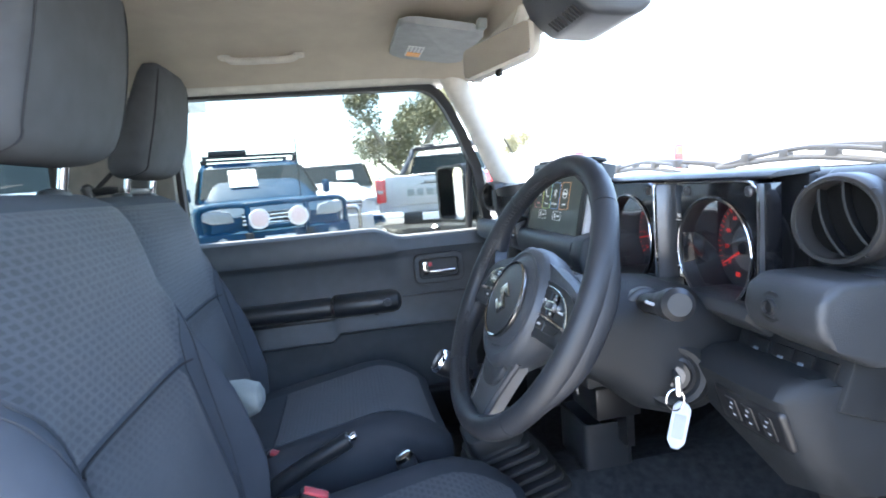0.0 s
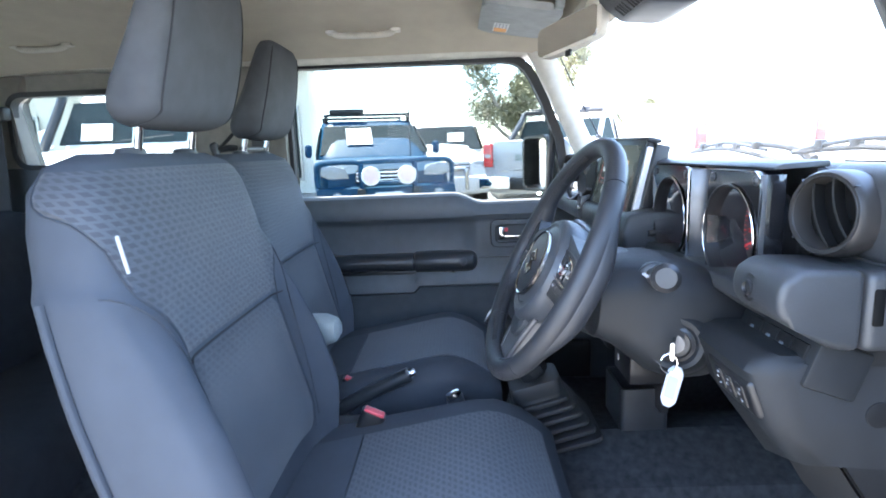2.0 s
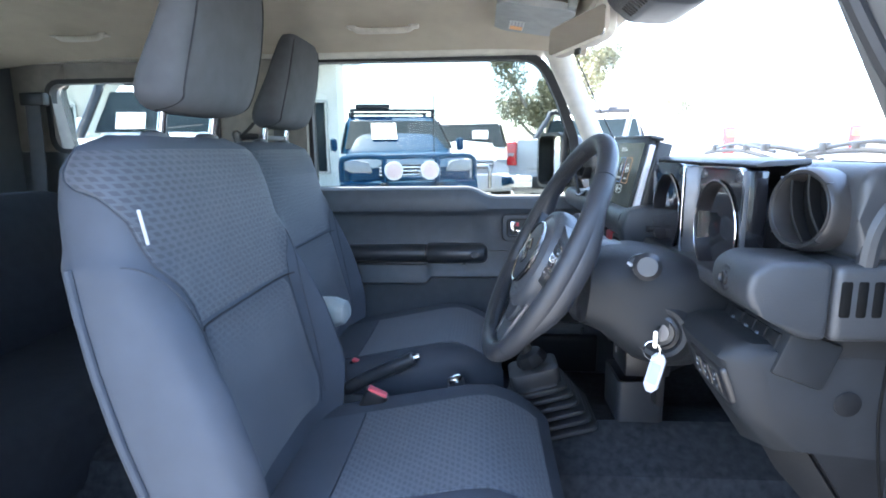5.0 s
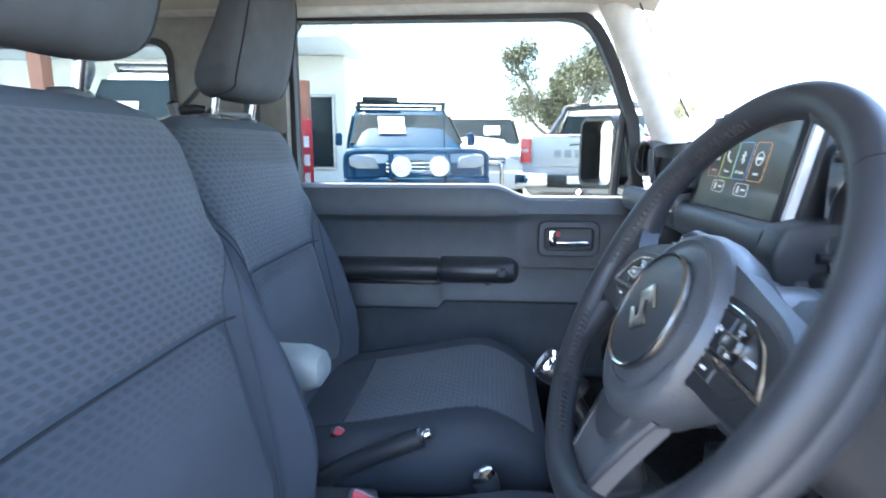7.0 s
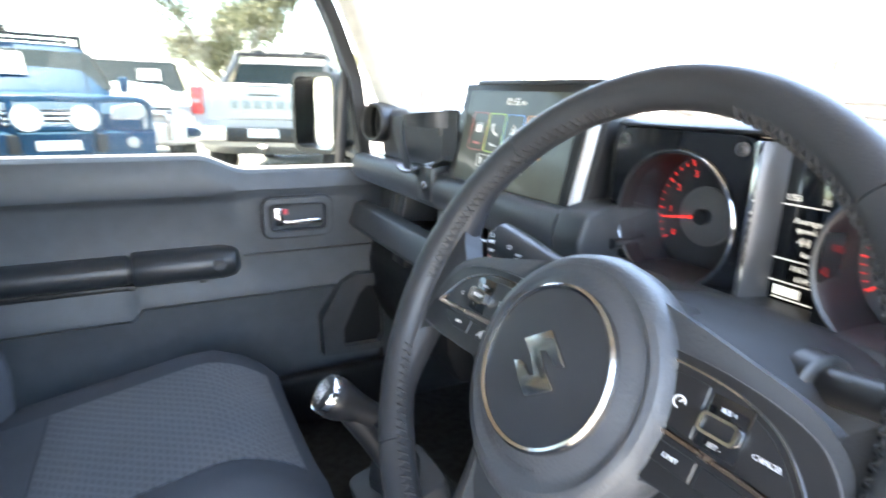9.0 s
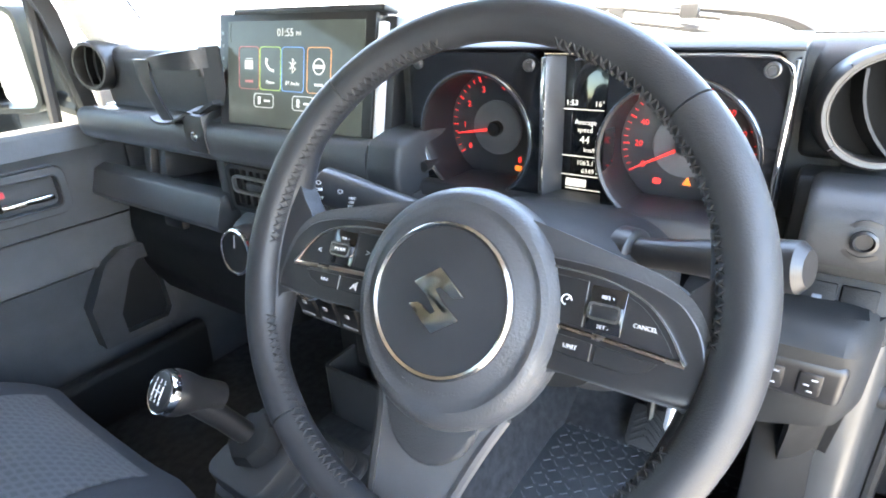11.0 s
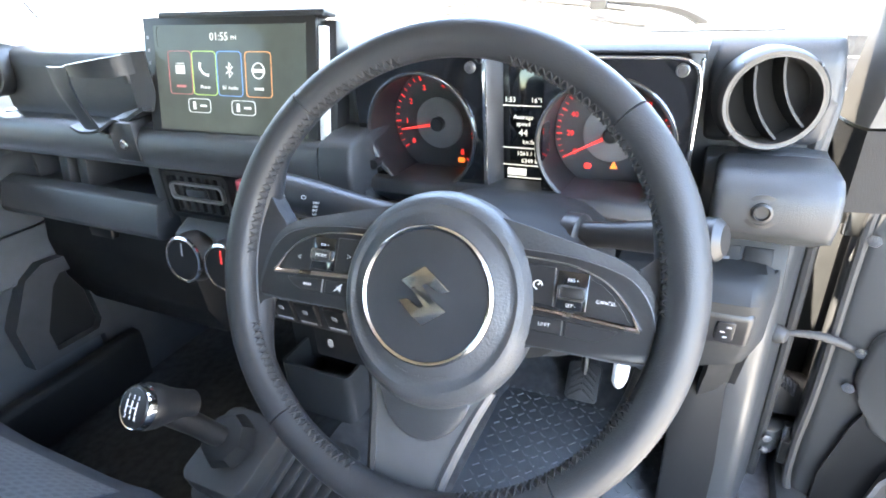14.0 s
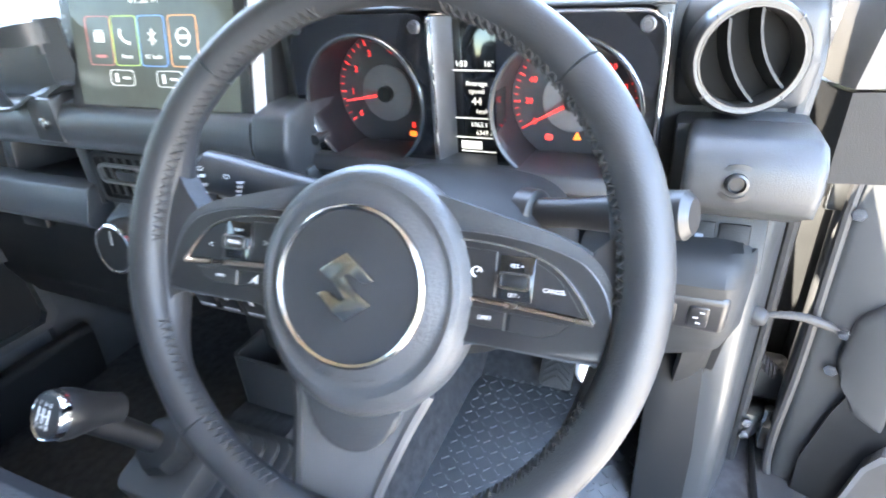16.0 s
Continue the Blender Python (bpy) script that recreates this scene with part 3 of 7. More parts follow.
        part("seam", moved(tube(smooth_path(pts, 4), 0.0014, 6), at), CLOTH_SEAM, head)
    for q in (-0.078, 0.078):
        part("post", moved(tube([(-0.553, q, 1.22), (-0.535, q, 1.31)], 0.0065, 12), at), CHROME, s, "chromed headrest post")
        g = lathe([(0.024, 0), (0.024, 0.005), (0.020, 0.012), (0.010, 0.014)], 16, at @ Matrix.Translation((-0.556, q, 1.244)) @ Matrix.Diagonal((0.75, 1.2, 1, 1)))
        part("post_guide", g, PLASTIC_GREY, s)
    # piping down the flared side
    pipe = []
    for z in np.linspace(1.085, 0.66, 14):
        xf, xb, hw = back_at(z)
        pipe.append(((xf + xb) / 2 - 0.35 * (xf - xb) * 0.5, out * (hw + 0.001), z))
    part("piping", moved(tube(pipe, 0.0055, 8), at), CLOTH, s)
    return s


def cushion_drop(x, w):
    """The rounded cross-section's sink towards the side."""
    cz = (1 - abs(w) ** 4.2) ** (1 / 4.2)
    zt = cushion_top(x, w, 0.06)
    return (zt - 0.60) / 2 * (1 - cz)


driver_seat = seat("driver_seat", -0.288, 0.0, -1, "dark blue-grey cloth driver seat with patterned panels")
tab = part("fabric_tag", moved(rbox(-0.002, 0.002, -0.0012, 0.0012, -0.022, 0.022, 0.0005), pose(-0.487, -0.5245, 1.136, 0, -9, 20)), GREY_INK, driver_seat, "narrow white sewn tag with unreadable lettering")
passenger_seat = seat("passenger_seat", 0.295, -0.075, 1, "dark blue-grey cloth passenger seat with patterned panels")

part("post_bar", tube([(-0.628, 0.217, 1.261), (-0.628, 0.29, 1.261), (-0.628, 0.373, 1.261)], 0.0062, 10), GUNMETAL, passenger_seat, "steel bar joining the headrest posts")

# rear bench
rear = thing("bench_seat", (-1.25, 0, 0.45), "dark cloth bench seat behind the front seats", "car seat")
part("bench_cushion", rbox(-1.40, -0.92, -0.56, 0.56, 0.50, 0.72, 0.05, 4), CLOTH_DARK, rear)
for q in (-0.29, 0.29):
    rings = []
    for z, xf, xb, hw in ((0.70, -1.30, -1.42, 0.25), (0.80, -1.30, -1.44, 0.268), (0.98, -1.34, -1.47, 0.268), (1.06, -1.37, -1.48, 0.262), (1.10, -1.39, -1.48, 0.23), (1.115, -1.41, -1.465, 0.17)):
        rings.append([((xf + xb) / 2 + (xf - xb) / 2 * se(math.sin(t), 4), q + hw * se(math.cos(t), 4), z) for t in (2 * math.pi * j / 32 for j in range(32))])
    part("backrest", loft(rings), CLOTH_DARK, rear)

# ---- steering wheel ----
WARM_CHROME = material("warm_chrome", (0.42, 0.40, 0.375), 0.2, metal=1.0, vary=0.05)
BADGE = material("satin_badge_metal", (0.46, 0.44, 0.41), 0.22, metal=1.0, vary=0.05)
SPOKE_METAL = material("satin_spoke_metal", (0.20, 0.20, 0.205), 0.33, metal=0.7, vary=0.06)
WT, WY = radians(27.3), 0.043
wn_ = Vector((-math.cos(WT) * math.cos(WY), -math.cos(WT) * math.sin(WY), math.sin(WT)))
WHEEL = axis_m((0.0228, -0.2945, 1.0717), wn_)
RM, RT = 0.1815, 0.0145
HUB = WHEEL @ Matrix.Translation((0.006, -0.0155, -0.0258)) @ Matrix.Scale(1.033, 4)
LOW = WHEEL @ Matrix.Translation((0.000, -0.002, -0.020))
wheel = thing("steering_wheel", (0.0228, -0.2945, 1.0717), "black leather steering wheel with grey stitching and switches", "steering wheel")


def arc(a0, a1, n, r=RM, z=0.0):
    return [(r * math.sin(radians(a0 + (a1 - a0) * i / n)), r * math.cos(radians(a0 + (a1 - a0) * i / n)), z) for i in range(n + 1)]


for a0, a1, nm in ((-46, 46, "rim_top"), (46.4, 139.6, "rim_grip"), (140, 220, "rim_bottom"), (220.4, 313.6, "rim_grip")):
    bm = tube(arc(a0, a1, 40), RT * (1.03 if nm == "rim_grip" else 1.0), 20)
    part(nm, moved(bm, WHEEL), LEATHER, wheel)
# cross stitches on the inside of the rim
bm = bmesh.new()
for c0, c1, k in ((-92, -15, 34), (15, 92, 34), (112, 165, 24), (195, 248, 24)):
    for i in range(k):
        a = c0 + (c1 - c0) * i / k
        r0 = RM - RT * 0.86
        for d0, d1 in ((0.0, 1.7), (1.7, 0.5)):
            p = [(r * math.sin(radians(a + d)), r * math.cos(radians(a + d)), z) for r, d, z in ((r0 + 0.0014, d0, 0.0088), (r0 - 0.0022, (d0 + d1) / 2, 0.0062), (r0 - 0.0034, d1, 0.0022))]
            add(bm, tube(p, 0.0010, 4))
st = part("stitching", moved(bm, WHEEL), STITCH, wheel, "coarse dark cross stitching", smooth=0)
st["kind"] = "stuff"
# leather swelling where each side spoke runs into the rim
for q in (-1, 1):
    path, rad = [], []
    for i in range(33):
        a = 58 + 72 * i / 32
        k = max(0.0, min(1.0, 1.35 - abs(a - 93) / 26))
        k = k * k * (3 - 2 * k)
        r = RM - 0.003 * k
        path.append((q * r * math.sin(radians(a)), r * math.cos(radians(a)), -0.013 * k))
        rad.append(RT * 1.0 + 0.0030 * k)
    part("spoke_root", moved(tube(path, rad, 22), WHEEL), LEATHER, wheel)


# hub cover
def disc(profile, n=56, m=HUB, caps=True):
    return lathe(profile, n, m, caps)


rings = []
for r, z in ((0.058, -0.035), (0.071, -0.01), (0.0755, 0.008), (0.0755, 0.020), (0.0730, 0.0285), (0.0690, 0.0345), (0.0650, 0.0360), (0.0620, 0.0342), (0.0590, 0.0345), (0.0540, 0.0380), (0.03, 0.040)):
    k = min(max((r - 0.052) / 0.022, 0), 1)
    rings.append([((1 + 0.01 * k) * r * math.cos(t), r * math.sin(t) * (1 + (0.03 if math.sin(t) > 0 else 0.16) * k), z) for t in (2 * math.pi * i / 64 for i in range(64))])
part("hub", moved(loft(rings), HUB), PLASTIC_GREY, wheel, "grained charcoal airbag cover")
hubring = part("badge_ring", disc([(0.0472, 0.040), (0.0508, 0.040), (0.0508, 0.0445), (0.0490, 0.0462), (0.0472, 0.0450), (0.0472, 0.040)], caps=False), WARM_CHROME, wheel, "bright silver ring")
part("badge_plate", disc([(0.0473, 0.038), (0.0473, 0.0440), (0.02, 0.0455), (0.001, 0.0457)]), PLASTIC_SOFT, wheel)
# angular maker's mark in chrome: two mirrored blades
for q in (1, -1):
    pts = [(q * x, q * y) for x, y in ((-0.0190, 0.0085), (-0.0010, 0.0215), (0.0060, 0.0160), (0.0200, 0.0060), (0.0130, 0.0035), (0.0090, 0.0045), (0.0015, 0.0105), (-0.0035, 0.0070), (0.0120, -0.0048), (0.0080, -0.0080))]
    part("badge", prism(pts, "z", 0.0450, 0.0480, 0.0012, 2, HUB), BADGE, wheel, "chromed angular badge")
for i, ch in enumerate("SRS AIRBAG"):
    a = radians(-19 + 4.2 * i)
    if ch != " ":
        part("embossed_letter", text_bm(ch, 0.0058, HUB @ Matrix.Translation((0.0575 * math.sin(a), -0.0585 * math.cos(a), 0.0356)) @ Matrix.Rotation(a, 4, "Z"), 0.0006), PLASTIC, wheel, smooth=0)

# side spokes: satin cover, black switch pad set into it, chrome edging
SP = HUB @ Matrix.Diagonal((0.945, 0.93, 1, 1))


def bowed(pts, steps=4):
    return [(p.x, p.y) for p in smooth_path([(x, y, 0) for x, y in pts], steps)]


for q in (-1, 1):
    top = bowed(((0.040, 0.068), (0.066, 0.0625), (0.095, 0.0555), (0.128, 0.0475), (0.146, 0.0395), (0.158, 0.0275), (0.166, 0.008), (0.1715, -0.0200)))
    under = bowed(((0.1690, -0.0265), (0.140, -0.0275), (0.105, -0.0270), (0.080, -0.0275), (0.045, -0.040)))
    part("spoke_cover", prism([(q * x, y) for x, y in top + under], "z", 0.002, 0.0242, 0.0045, 3, SP), PLASTIC_GREY, wheel, "satin charcoal spoke cover")
    edge = bowed(((0.060, 0.0445), (0.090, 0.0440), (0.118, 0.0405), (0.139, 0.0345), (0.150, 0.0270), (0.1590, 0.0140), (0.1645, -0.0050), (0.1675, -0.0225)))
    pad = prism([(q * x, y) for x, y in edge + [(0.1655, -0.0250), (0.140, -0.0258), (0.105, -0.0254), (0.078, -0.0258), (0.060, -0.0260)]], "z", 0.012, 0.0258, 0.0012, 2, SP)
    padob = part("switch_pad", pad, BLACK, wheel, "black switch pad with chrome edging")
    part("pad_joint", moved(tube([(q * x, y, 0.0250) for x, y in edge], 0.0008, 5), SP), GUNMETAL, padob)
    rim_line = bowed(((0.066, 0.0395), (0.092, 0.0385), (0.112, 0.0350), (0.130, 0.0270), (0.143, 0.0140), (0.150, 0.0035), (0.1535, -0.0015)))
    part("chrome_edge", moved(tube([(q * x, y, 0.0262) for x, y in rim_line], [0.0011] * (len(rim_line) - 9) + [0.0011 + 0.0001 * k for k in range(9)], 6), SP), CHROME, padob)
    part("metal_strip", moved(tube([(q * 0.068, 0.0030, 0.0262), (q * 0.110, 0.0010, 0.0262), (q * 0.1535, -0.0018, 0.0262)], 0.0018, 6), SP), BRASS, padob, "warm metal strip")
    arch = [(x - 0.0032, y - 0.0022) for x, y in rim_line]
    keys = [[(0.068, 0.0060), (0.068, 0.0350), (0.092, 0.0345), (0.0930, 0.0050)],
            [(0.1175, 0.0035), (0.1165, 0.0300)] + [p for p in arch if p[0] > 0.120] + [(0.1460, 0.0015)],
            [(0.070, -0.0020), (0.101, -0.0030), (0.101, -0.0150), (0.070, -0.0140)],
            [(0.1030, -0.0030), (0.1400, -0.0050), (0.1340, -0.0115), (0.1240, -0.0155), (0.1030, -0.0152)]]
    for kp in keys:
        part("button", prism([(q * x, y) for x, y in kp], "z", 0.0240, 0.0267, 0.0007, 1, SP), BLACK, padob)
    part("rocker_well", rbox(q * 0.105 - 0.0112, q * 0.105 + 0.0112, 0.0045, 0.0330, 0.0242, 0.0263, 0.002, m=SP), GLOSS_BLACK, padob)
    part("rocker", ring_plate(rrect(0.0200, 0.0110, 0.003, 4, q * 0.105, 0.0175), rrect(0.0168, 0.0078, 0.002, 4, q * 0.105, 0.0175), "z", 0.0263, 0.0312, SP), CHROME, padob, "chrome-edged rocker")
    part("rocker_face", rbox(q * 0.105 - 0.0086, q * 0.105 + 0.0086, 0.0134, 0.0216, 0.0263, 0.0304, 0.001, m=SP), BLACK, padob)
LT = lambda u, v, z=0.0268: SP @ Matrix.Translation((u, v, z))
for s_, sz_, u, v, z in (("MODE", 0.0040, -0.105, 0.0175, 0.0305), ("INFO", 0.0034, -0.118, -0.0095, 0.0269), ("CANCEL", 0.0036, 0.1290, 0.0140, 0.0269), ("LIMIT", 0.0038, 0.0880, -0.0085, 0.0269), ("RES +", 0.0034, 0.105, 0.0265, 0.0265), ("SET -", 0.0034, 0.105, 0.0080, 0.0265), ("<", 0.0075, -0.129, 0.0130, 0.0269), (">", 0.0075, -0.0800, 0.0190, 0.0269), ("VOL +", 0.0030, -0.105, 0.0265, 0.0265)):
    part("key_legend", text_bm(s_, sz_, LT(u, v, z), 0.0002), WHITE_INK, wheel, smooth=0)
part("key_symbol", moved(tube([(0.0032 * math.cos(t), 0.0032 * math.sin(t), 0.0270) for t in (2 * math.pi * k / 16 for k in range(13))], 0.0005, 4), SP @ Matrix.Translation((0.0800, 0.020, 0))), WHITE_INK, wheel)
part("key_symbol", moved(tube([(0, 0, 0.0270), (0.0026, 0.0026, 0.0270)], 0.0005, 4), SP @ Matrix.Translation((0.0800, 0.020, 0))), WHITE_INK, wheel)
part("key_symbol", moved(tube([(-0.0045, -0.003, 0.0270), (0.0025, 0.0035, 0.0270)], 0.0005, 4), SP @ Matrix.Translation((-0.0860, -0.0085, 0))), WHITE_INK, wheel)
part("key_symbol", prism([(-0.0885, -0.0100), (-0.0870, -0.0100), (-0.0845, -0.0120), (-0.0845, -0.0050), (-0.0870, -0.0072), (-0.0885, -0.0072)], "z", 0.0266, 0.0271, 0, m=SP), WHITE_INK, wheel)
# lower spoke: satin metal plate under a dark half-oval
plate = bowed(((-0.044, -0.076), (-0.038, -0.104), (-0.034, -0.140), (-0.031, -0.176)), 3)
plate += bowed(((0.022, -0.178), (0.029, -0.150), (0.044, -0.108), (0.056, -0.078)), 3)
part("lower_spoke", prism(plate, "z", -0.008, 0.014, 0.004, 3, LOW), SPOKE_METAL, wheel, "satin dark silver lower spoke")
for q in (-1, 1):
    run = smooth_path([(-0.045, -0.078, 0.010), (-0.039, -0.104, 0.011), (-0.035, -0.140, 0.012), (-0.032, -0.172, 0.012)] if q < 0 else [(0.057, -0.080, 0.010), (0.045, -0.108, 0.011), (0.030, -0.150, 0.012), (0.024, -0.174, 0.012)], 4)
    part("spoke_edge", moved(tube(run, 0.0045, 8), LOW), BLACK if q < 0 else GUNMETAL, wheel)
oval = [(0.006 + 0.038 * math.cos(t), -0.084 - 0.044 * math.sin(t)) for t in (math.pi * k / 16 for k in range(17))]
part("hub_beard", prism(oval, "z", -0.006, 0.021, 0.006, 3, LOW), PLASTIC, wheel)
# leather webs from the switch pads to the rim
for q in (-1, 1):
    web = [(q * x, y) for x, y in bowed(((0.148, 0.040), (0.160, 0.052), (0.176, 0.068), (0.187, 0.030), (0.188, -0.015), (0.180, -0.050), (0.170, -0.042), (0.165, -0.030), (0.148, -0.026)), 3)]
    part("spoke_web", prism(web, "z", 0.004, 0.0238, 0.005, 3, SP), LEATHER, wheel)

# ---- passenger door ----
door = thing("door_1", (-0.2, 0.70, 0.48), "closed passenger door with dark grey plastic trim", "car door", kind="structure")


def belt(x):
    f = min(max((x + 0.125) / 0.095, 0), 1)
    f = f * f * (3 - 2 * f)
    return 1.104 - 0.030 * f


def door_profile(x):
    t = belt(x)
    k = min(max((x + 0.265) / 0.02, 0), 1)
    low = 0.780 + 0.022 * k
    rise = min(max((x + 0.10) / 0.08, 0), 1) if x > -0.10 else 0.0
    g = 1.0 - min(max((x + 0.10) / 0.05, 0), 1)
    return [(0.715, 0.47), (0.715, t - 0.006), (0.700, t + 0.001), (0.668, t), (0.650, t - 0.008), (0.640, t - 0.03), (0.637, 1.034), (0.640 + 0.002 * (1 - g), 1.026),
            (0.646 + 0.016 * g, 1.016 - 0.004 * g), (0.648 + 0.018 * g, 1.005), (0.650 + 0.016 * g, 0.93), (0.652 + 0.012 * g, 0.87), (0.646, low + 0.03), (0.640, low + 0.012), (0.640, low + 0.004), (0.652, low - 0.004), (0.658, low - 0.04), (0.660, 0.62), (0.660, 0.48)]


rings = [[(x, y, z) for y, z in door_profile(x)] for x in [-0.645, -0.60, -0.5, -0.4, -0.30, -0.265, -0.255, -0.245, -0.2, -0.15, -0.125, -0.11, -0.095, -0.08, -0.065, -0.05, -0.03, 0.0, 0.05, 0.1, 0.2, 0.262]]
part("trim_panel", loft(rings), DOOR_TRIM, door, "moulded dark grey plastic trim")
# pull handle: long half-round bar with a screwed end
rings = []
for x, r in ((-0.56, 0.029), (-0.30, 0.029), (-0.264, 0.029), (-0.262, 0.025), (-0.258, 0.025), (-0.256, 0.032), (-0.250, 0.034), (-0.12, 0.034), (-0.085, 0.034), (-0.068, 0.031), (-0.058, 0.022), (-0.055, 0.012)):
    rings.append([(x, 0.668 - 0.048 * max(math.sin(t), 0) ** 0.7 * (r / 0.034) - 0.004, 0.884 + r * math.cos(t)) for t in (math.pi * j / 12 for j in range(13))])
pull = part("pull_handle", loft(rings), PLASTIC_SOFT, door, "black half-round grab handle")
part("screw_cap", lathe([(0.0135, -0.004), (0.0135, 0.002), (0.011, 0.0035), (0.0105, 0.001), (0.008, 0.001), (0.007, 0.003), (0.001, 0.003)], 18, axis_m((-0.099, 0.6165, 0.886), (0, -1, 0))), PLASTIC_GREY, pull)
for x in (-0.261, -0.133):
    part("handle_tab", rbox(x - 0.006, x + 0.006, 0.632, 0.65, 0.848, 0.858, 0.002), PLASTIC_SOFT, pull)
part("handle_recess", rbox(-0.56, -0.055, 0.655, 0.668, 0.842, 0.852, 0.002), BLACK, door)
# release handle in its bezel
o = [(x, z) for x, z in rrect(0.146, 0.084, 0.018, 5, 0.067, 0.972)]
part("bezel", ring_plate(o, rrect(0.118, 0.056, 0.012, 5, 0.067, 0.972), "y", 0.630, 0.655), DOOR_TRIM, door, "raised bezel")
for w_, h_, r_ in ((0.150, 0.088, 0.020), (0.120, 0.058, 0.012)):
    part("bezel_gap", moved(tube([(x, 0.640 if w_ > 0.14 else 0.6305, z) for x, z in rrect(w_, h_, r_, 5, 0.067, 0.972)], 0.0022, 6, closed=True), Matrix()), BLACK, door)
part("release_cup", rbox(0.006, 0.128, 0.652, 0.662, 0.943, 1.001, 0.003), BLACK, door)
part("release_lever", rbox(0.035, 0.118, 0.634, 0.645, 0.955, 0.966, 0.004, 3), CHROME, door, "chrome release lever")
part("lock_tab", rbox(0.018, 0.036, 0.636, 0.648, 0.952, 0.992, 0.003), CHROME, door)
part("lock_mark", rbox(0.037, 0.047, 0.643, 0.650, 0.976, 0.988, 0.002), RED_PLASTIC, door, "red lock marker")
# seam line, map pocket and speaker
part("panel_seam", rbox(-0.05, 0.26, 0.6415, 0.6490, 0.893, 0.8955, 0.0006), BLACK, door)
part("map_pocket", prism([(0.66, 0.50), (0.585, 0.50), (0.575, 0.61), (0.580, 0.622), (0.600, 0.625), (0.606, 0.61), (0.62, 0.53), (0.66, 0.53)], "x", -0.28, 0.30, 0.004), PLASTIC_LOW, door, "dark map pocket with a broad lip")
o = [(0.112, 0.640), (0.108, 0.729), (0.156, 0.813), (0.192, 0.831), (0.250, 0.826), (0.272, 0.790), (0.276, 0.66), (0.255, 0.636)]
i = [(0.160, 0.654), (0.158, 0.700), (0.196, 0.781), (0.215, 0.800), (0.242, 0.798), (0.254, 0.77), (0.258, 0.67), (0.246, 0.652)]
part("speaker_frame", ring_plate(o, i, "y", 0.62, 0.66), PLASTIC_GREY, door)
part("speaker_grille", prism(i, "y", 0.640, 0.655), PLASTIC_LOW, door)
# window
W = [(-0.640, 1.09), (-0.640, 1.49), (-0.625, 1.512), (0.04, 1.507), (0.070, 1.503), (0.092, 1.494), (0.110, 1.478), (0.130, 1.448), (0.165, 1.375), (0.207, 1.26), (0.235, 1.07), (-0.03, 1.06), (-0.125, 1.09)]
Wo = [(-0.665, 1.08), (-0.665, 1.50), (-0.64, 1.535), (0.045, 1.530), (0.080, 1.526), (0.108, 1.514), (0.132, 1.493), (0.156, 1.456), (0.192, 1.38), (0.235, 1.265), (0.262, 1.05), (-0.03, 1.045), (-0.125, 1.08)]
part("window_seal", ring_plate(Wo, W, "y", 0.690, 0.735), RUBBER, door, "black rubber window seal")
g = part("window_pane", prism([(x, z) for x, z in Wo], "y", 0.714, 0.718), SIDE_GLASS, door)
part("outer_skin", rbox(-0.66, 0.27, 0.722, 0.75, 0.38, 1.06, 0.008), BODY_GREY, door)
g.visible_shadow = False
part("quarter_bar", tube([(0.205, 0.716, 1.29), (0.185, 0.716, 1.06)], 0.011, 8), RUBBER, door)

# door mirror outside
mir = thing("door_mirror", (0.20, 0.80, 1.11), "black square door mirror outside the passenger window", "mirror")
mm = pose(0.205, 0.875, 1.183, 0, 0, 24)
part("shell", moved(loft([[(x, w / 2 * se(math.cos(t), 5), h / 2 * se(math.sin(t), 5)) for t in (2 * math.pi * j / 28 for j in range(28))] for x, w, h in ((0.0, 0.165, 0.195), (0.03, 0.16, 0.19), (0.06, 0.14, 0.16), (0.075, 0.10, 0.11))]), mm), BLACK, mir)
part("hood", moved(ring_plate(rrect(0.165, 0.195, 0.03, 6), rrect(0.145, 0.175, 0.022, 6), "x", -0.045, 0.0), mm), BLACK, mir)
part("mirror_glass", moved(prism(rrect(0.146, 0.176, 0.02), "x", -0.012, -0.002), mm), MIRROR, mir, "square mirror glass")
part("arm", tube([(0.25, 0.73, 1.09), (0.24, 0.80, 1.10), (0.23, 0.85, 1.12)], [0.022, 0.020, 0.022], 10), BLACK, mir)

# grab handles on the roof rails
def grab(x0, x1, s, label):
    h = thing("grab_handle", ((x0 + x1) / 2, 0.60 * s, 1.56), label, "grab handle", "roof grab handles")
    y = 0.510 * s
    part("bar", tube(smooth_path([(x0, y, 1.588), (x0 + 0.012, y - 0.010 * s, 1.573), (x0 + 0.04, y - 0.012 * s, 1.566), (x1 - 0.04, y - 0.012 * s, 1.566), (x1 - 0.012, y - 0.010 * s, 1.573), (x1, y, 1.588)], 5), 0.0085, 10), IVORY, h)
    for x in (x0 + 0.004, x1 - 0.004):
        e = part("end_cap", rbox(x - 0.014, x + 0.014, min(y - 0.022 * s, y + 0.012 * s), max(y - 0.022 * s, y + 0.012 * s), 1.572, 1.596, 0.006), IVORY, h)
        part("screw", lathe([(0.0045, 0), (0.0045, 0.002), (0.001, 0.0025)], 10, axis_m((x, y - 0.022 * s, 1.59), (0, -s, 0))), GREY_INK, e)
    return h


grab(-0.455, -0.265, 1, "beige roof grab handle over the passenger window")
grab(-1.36, -1.20, 1, "beige roof grab handle over the rear window")

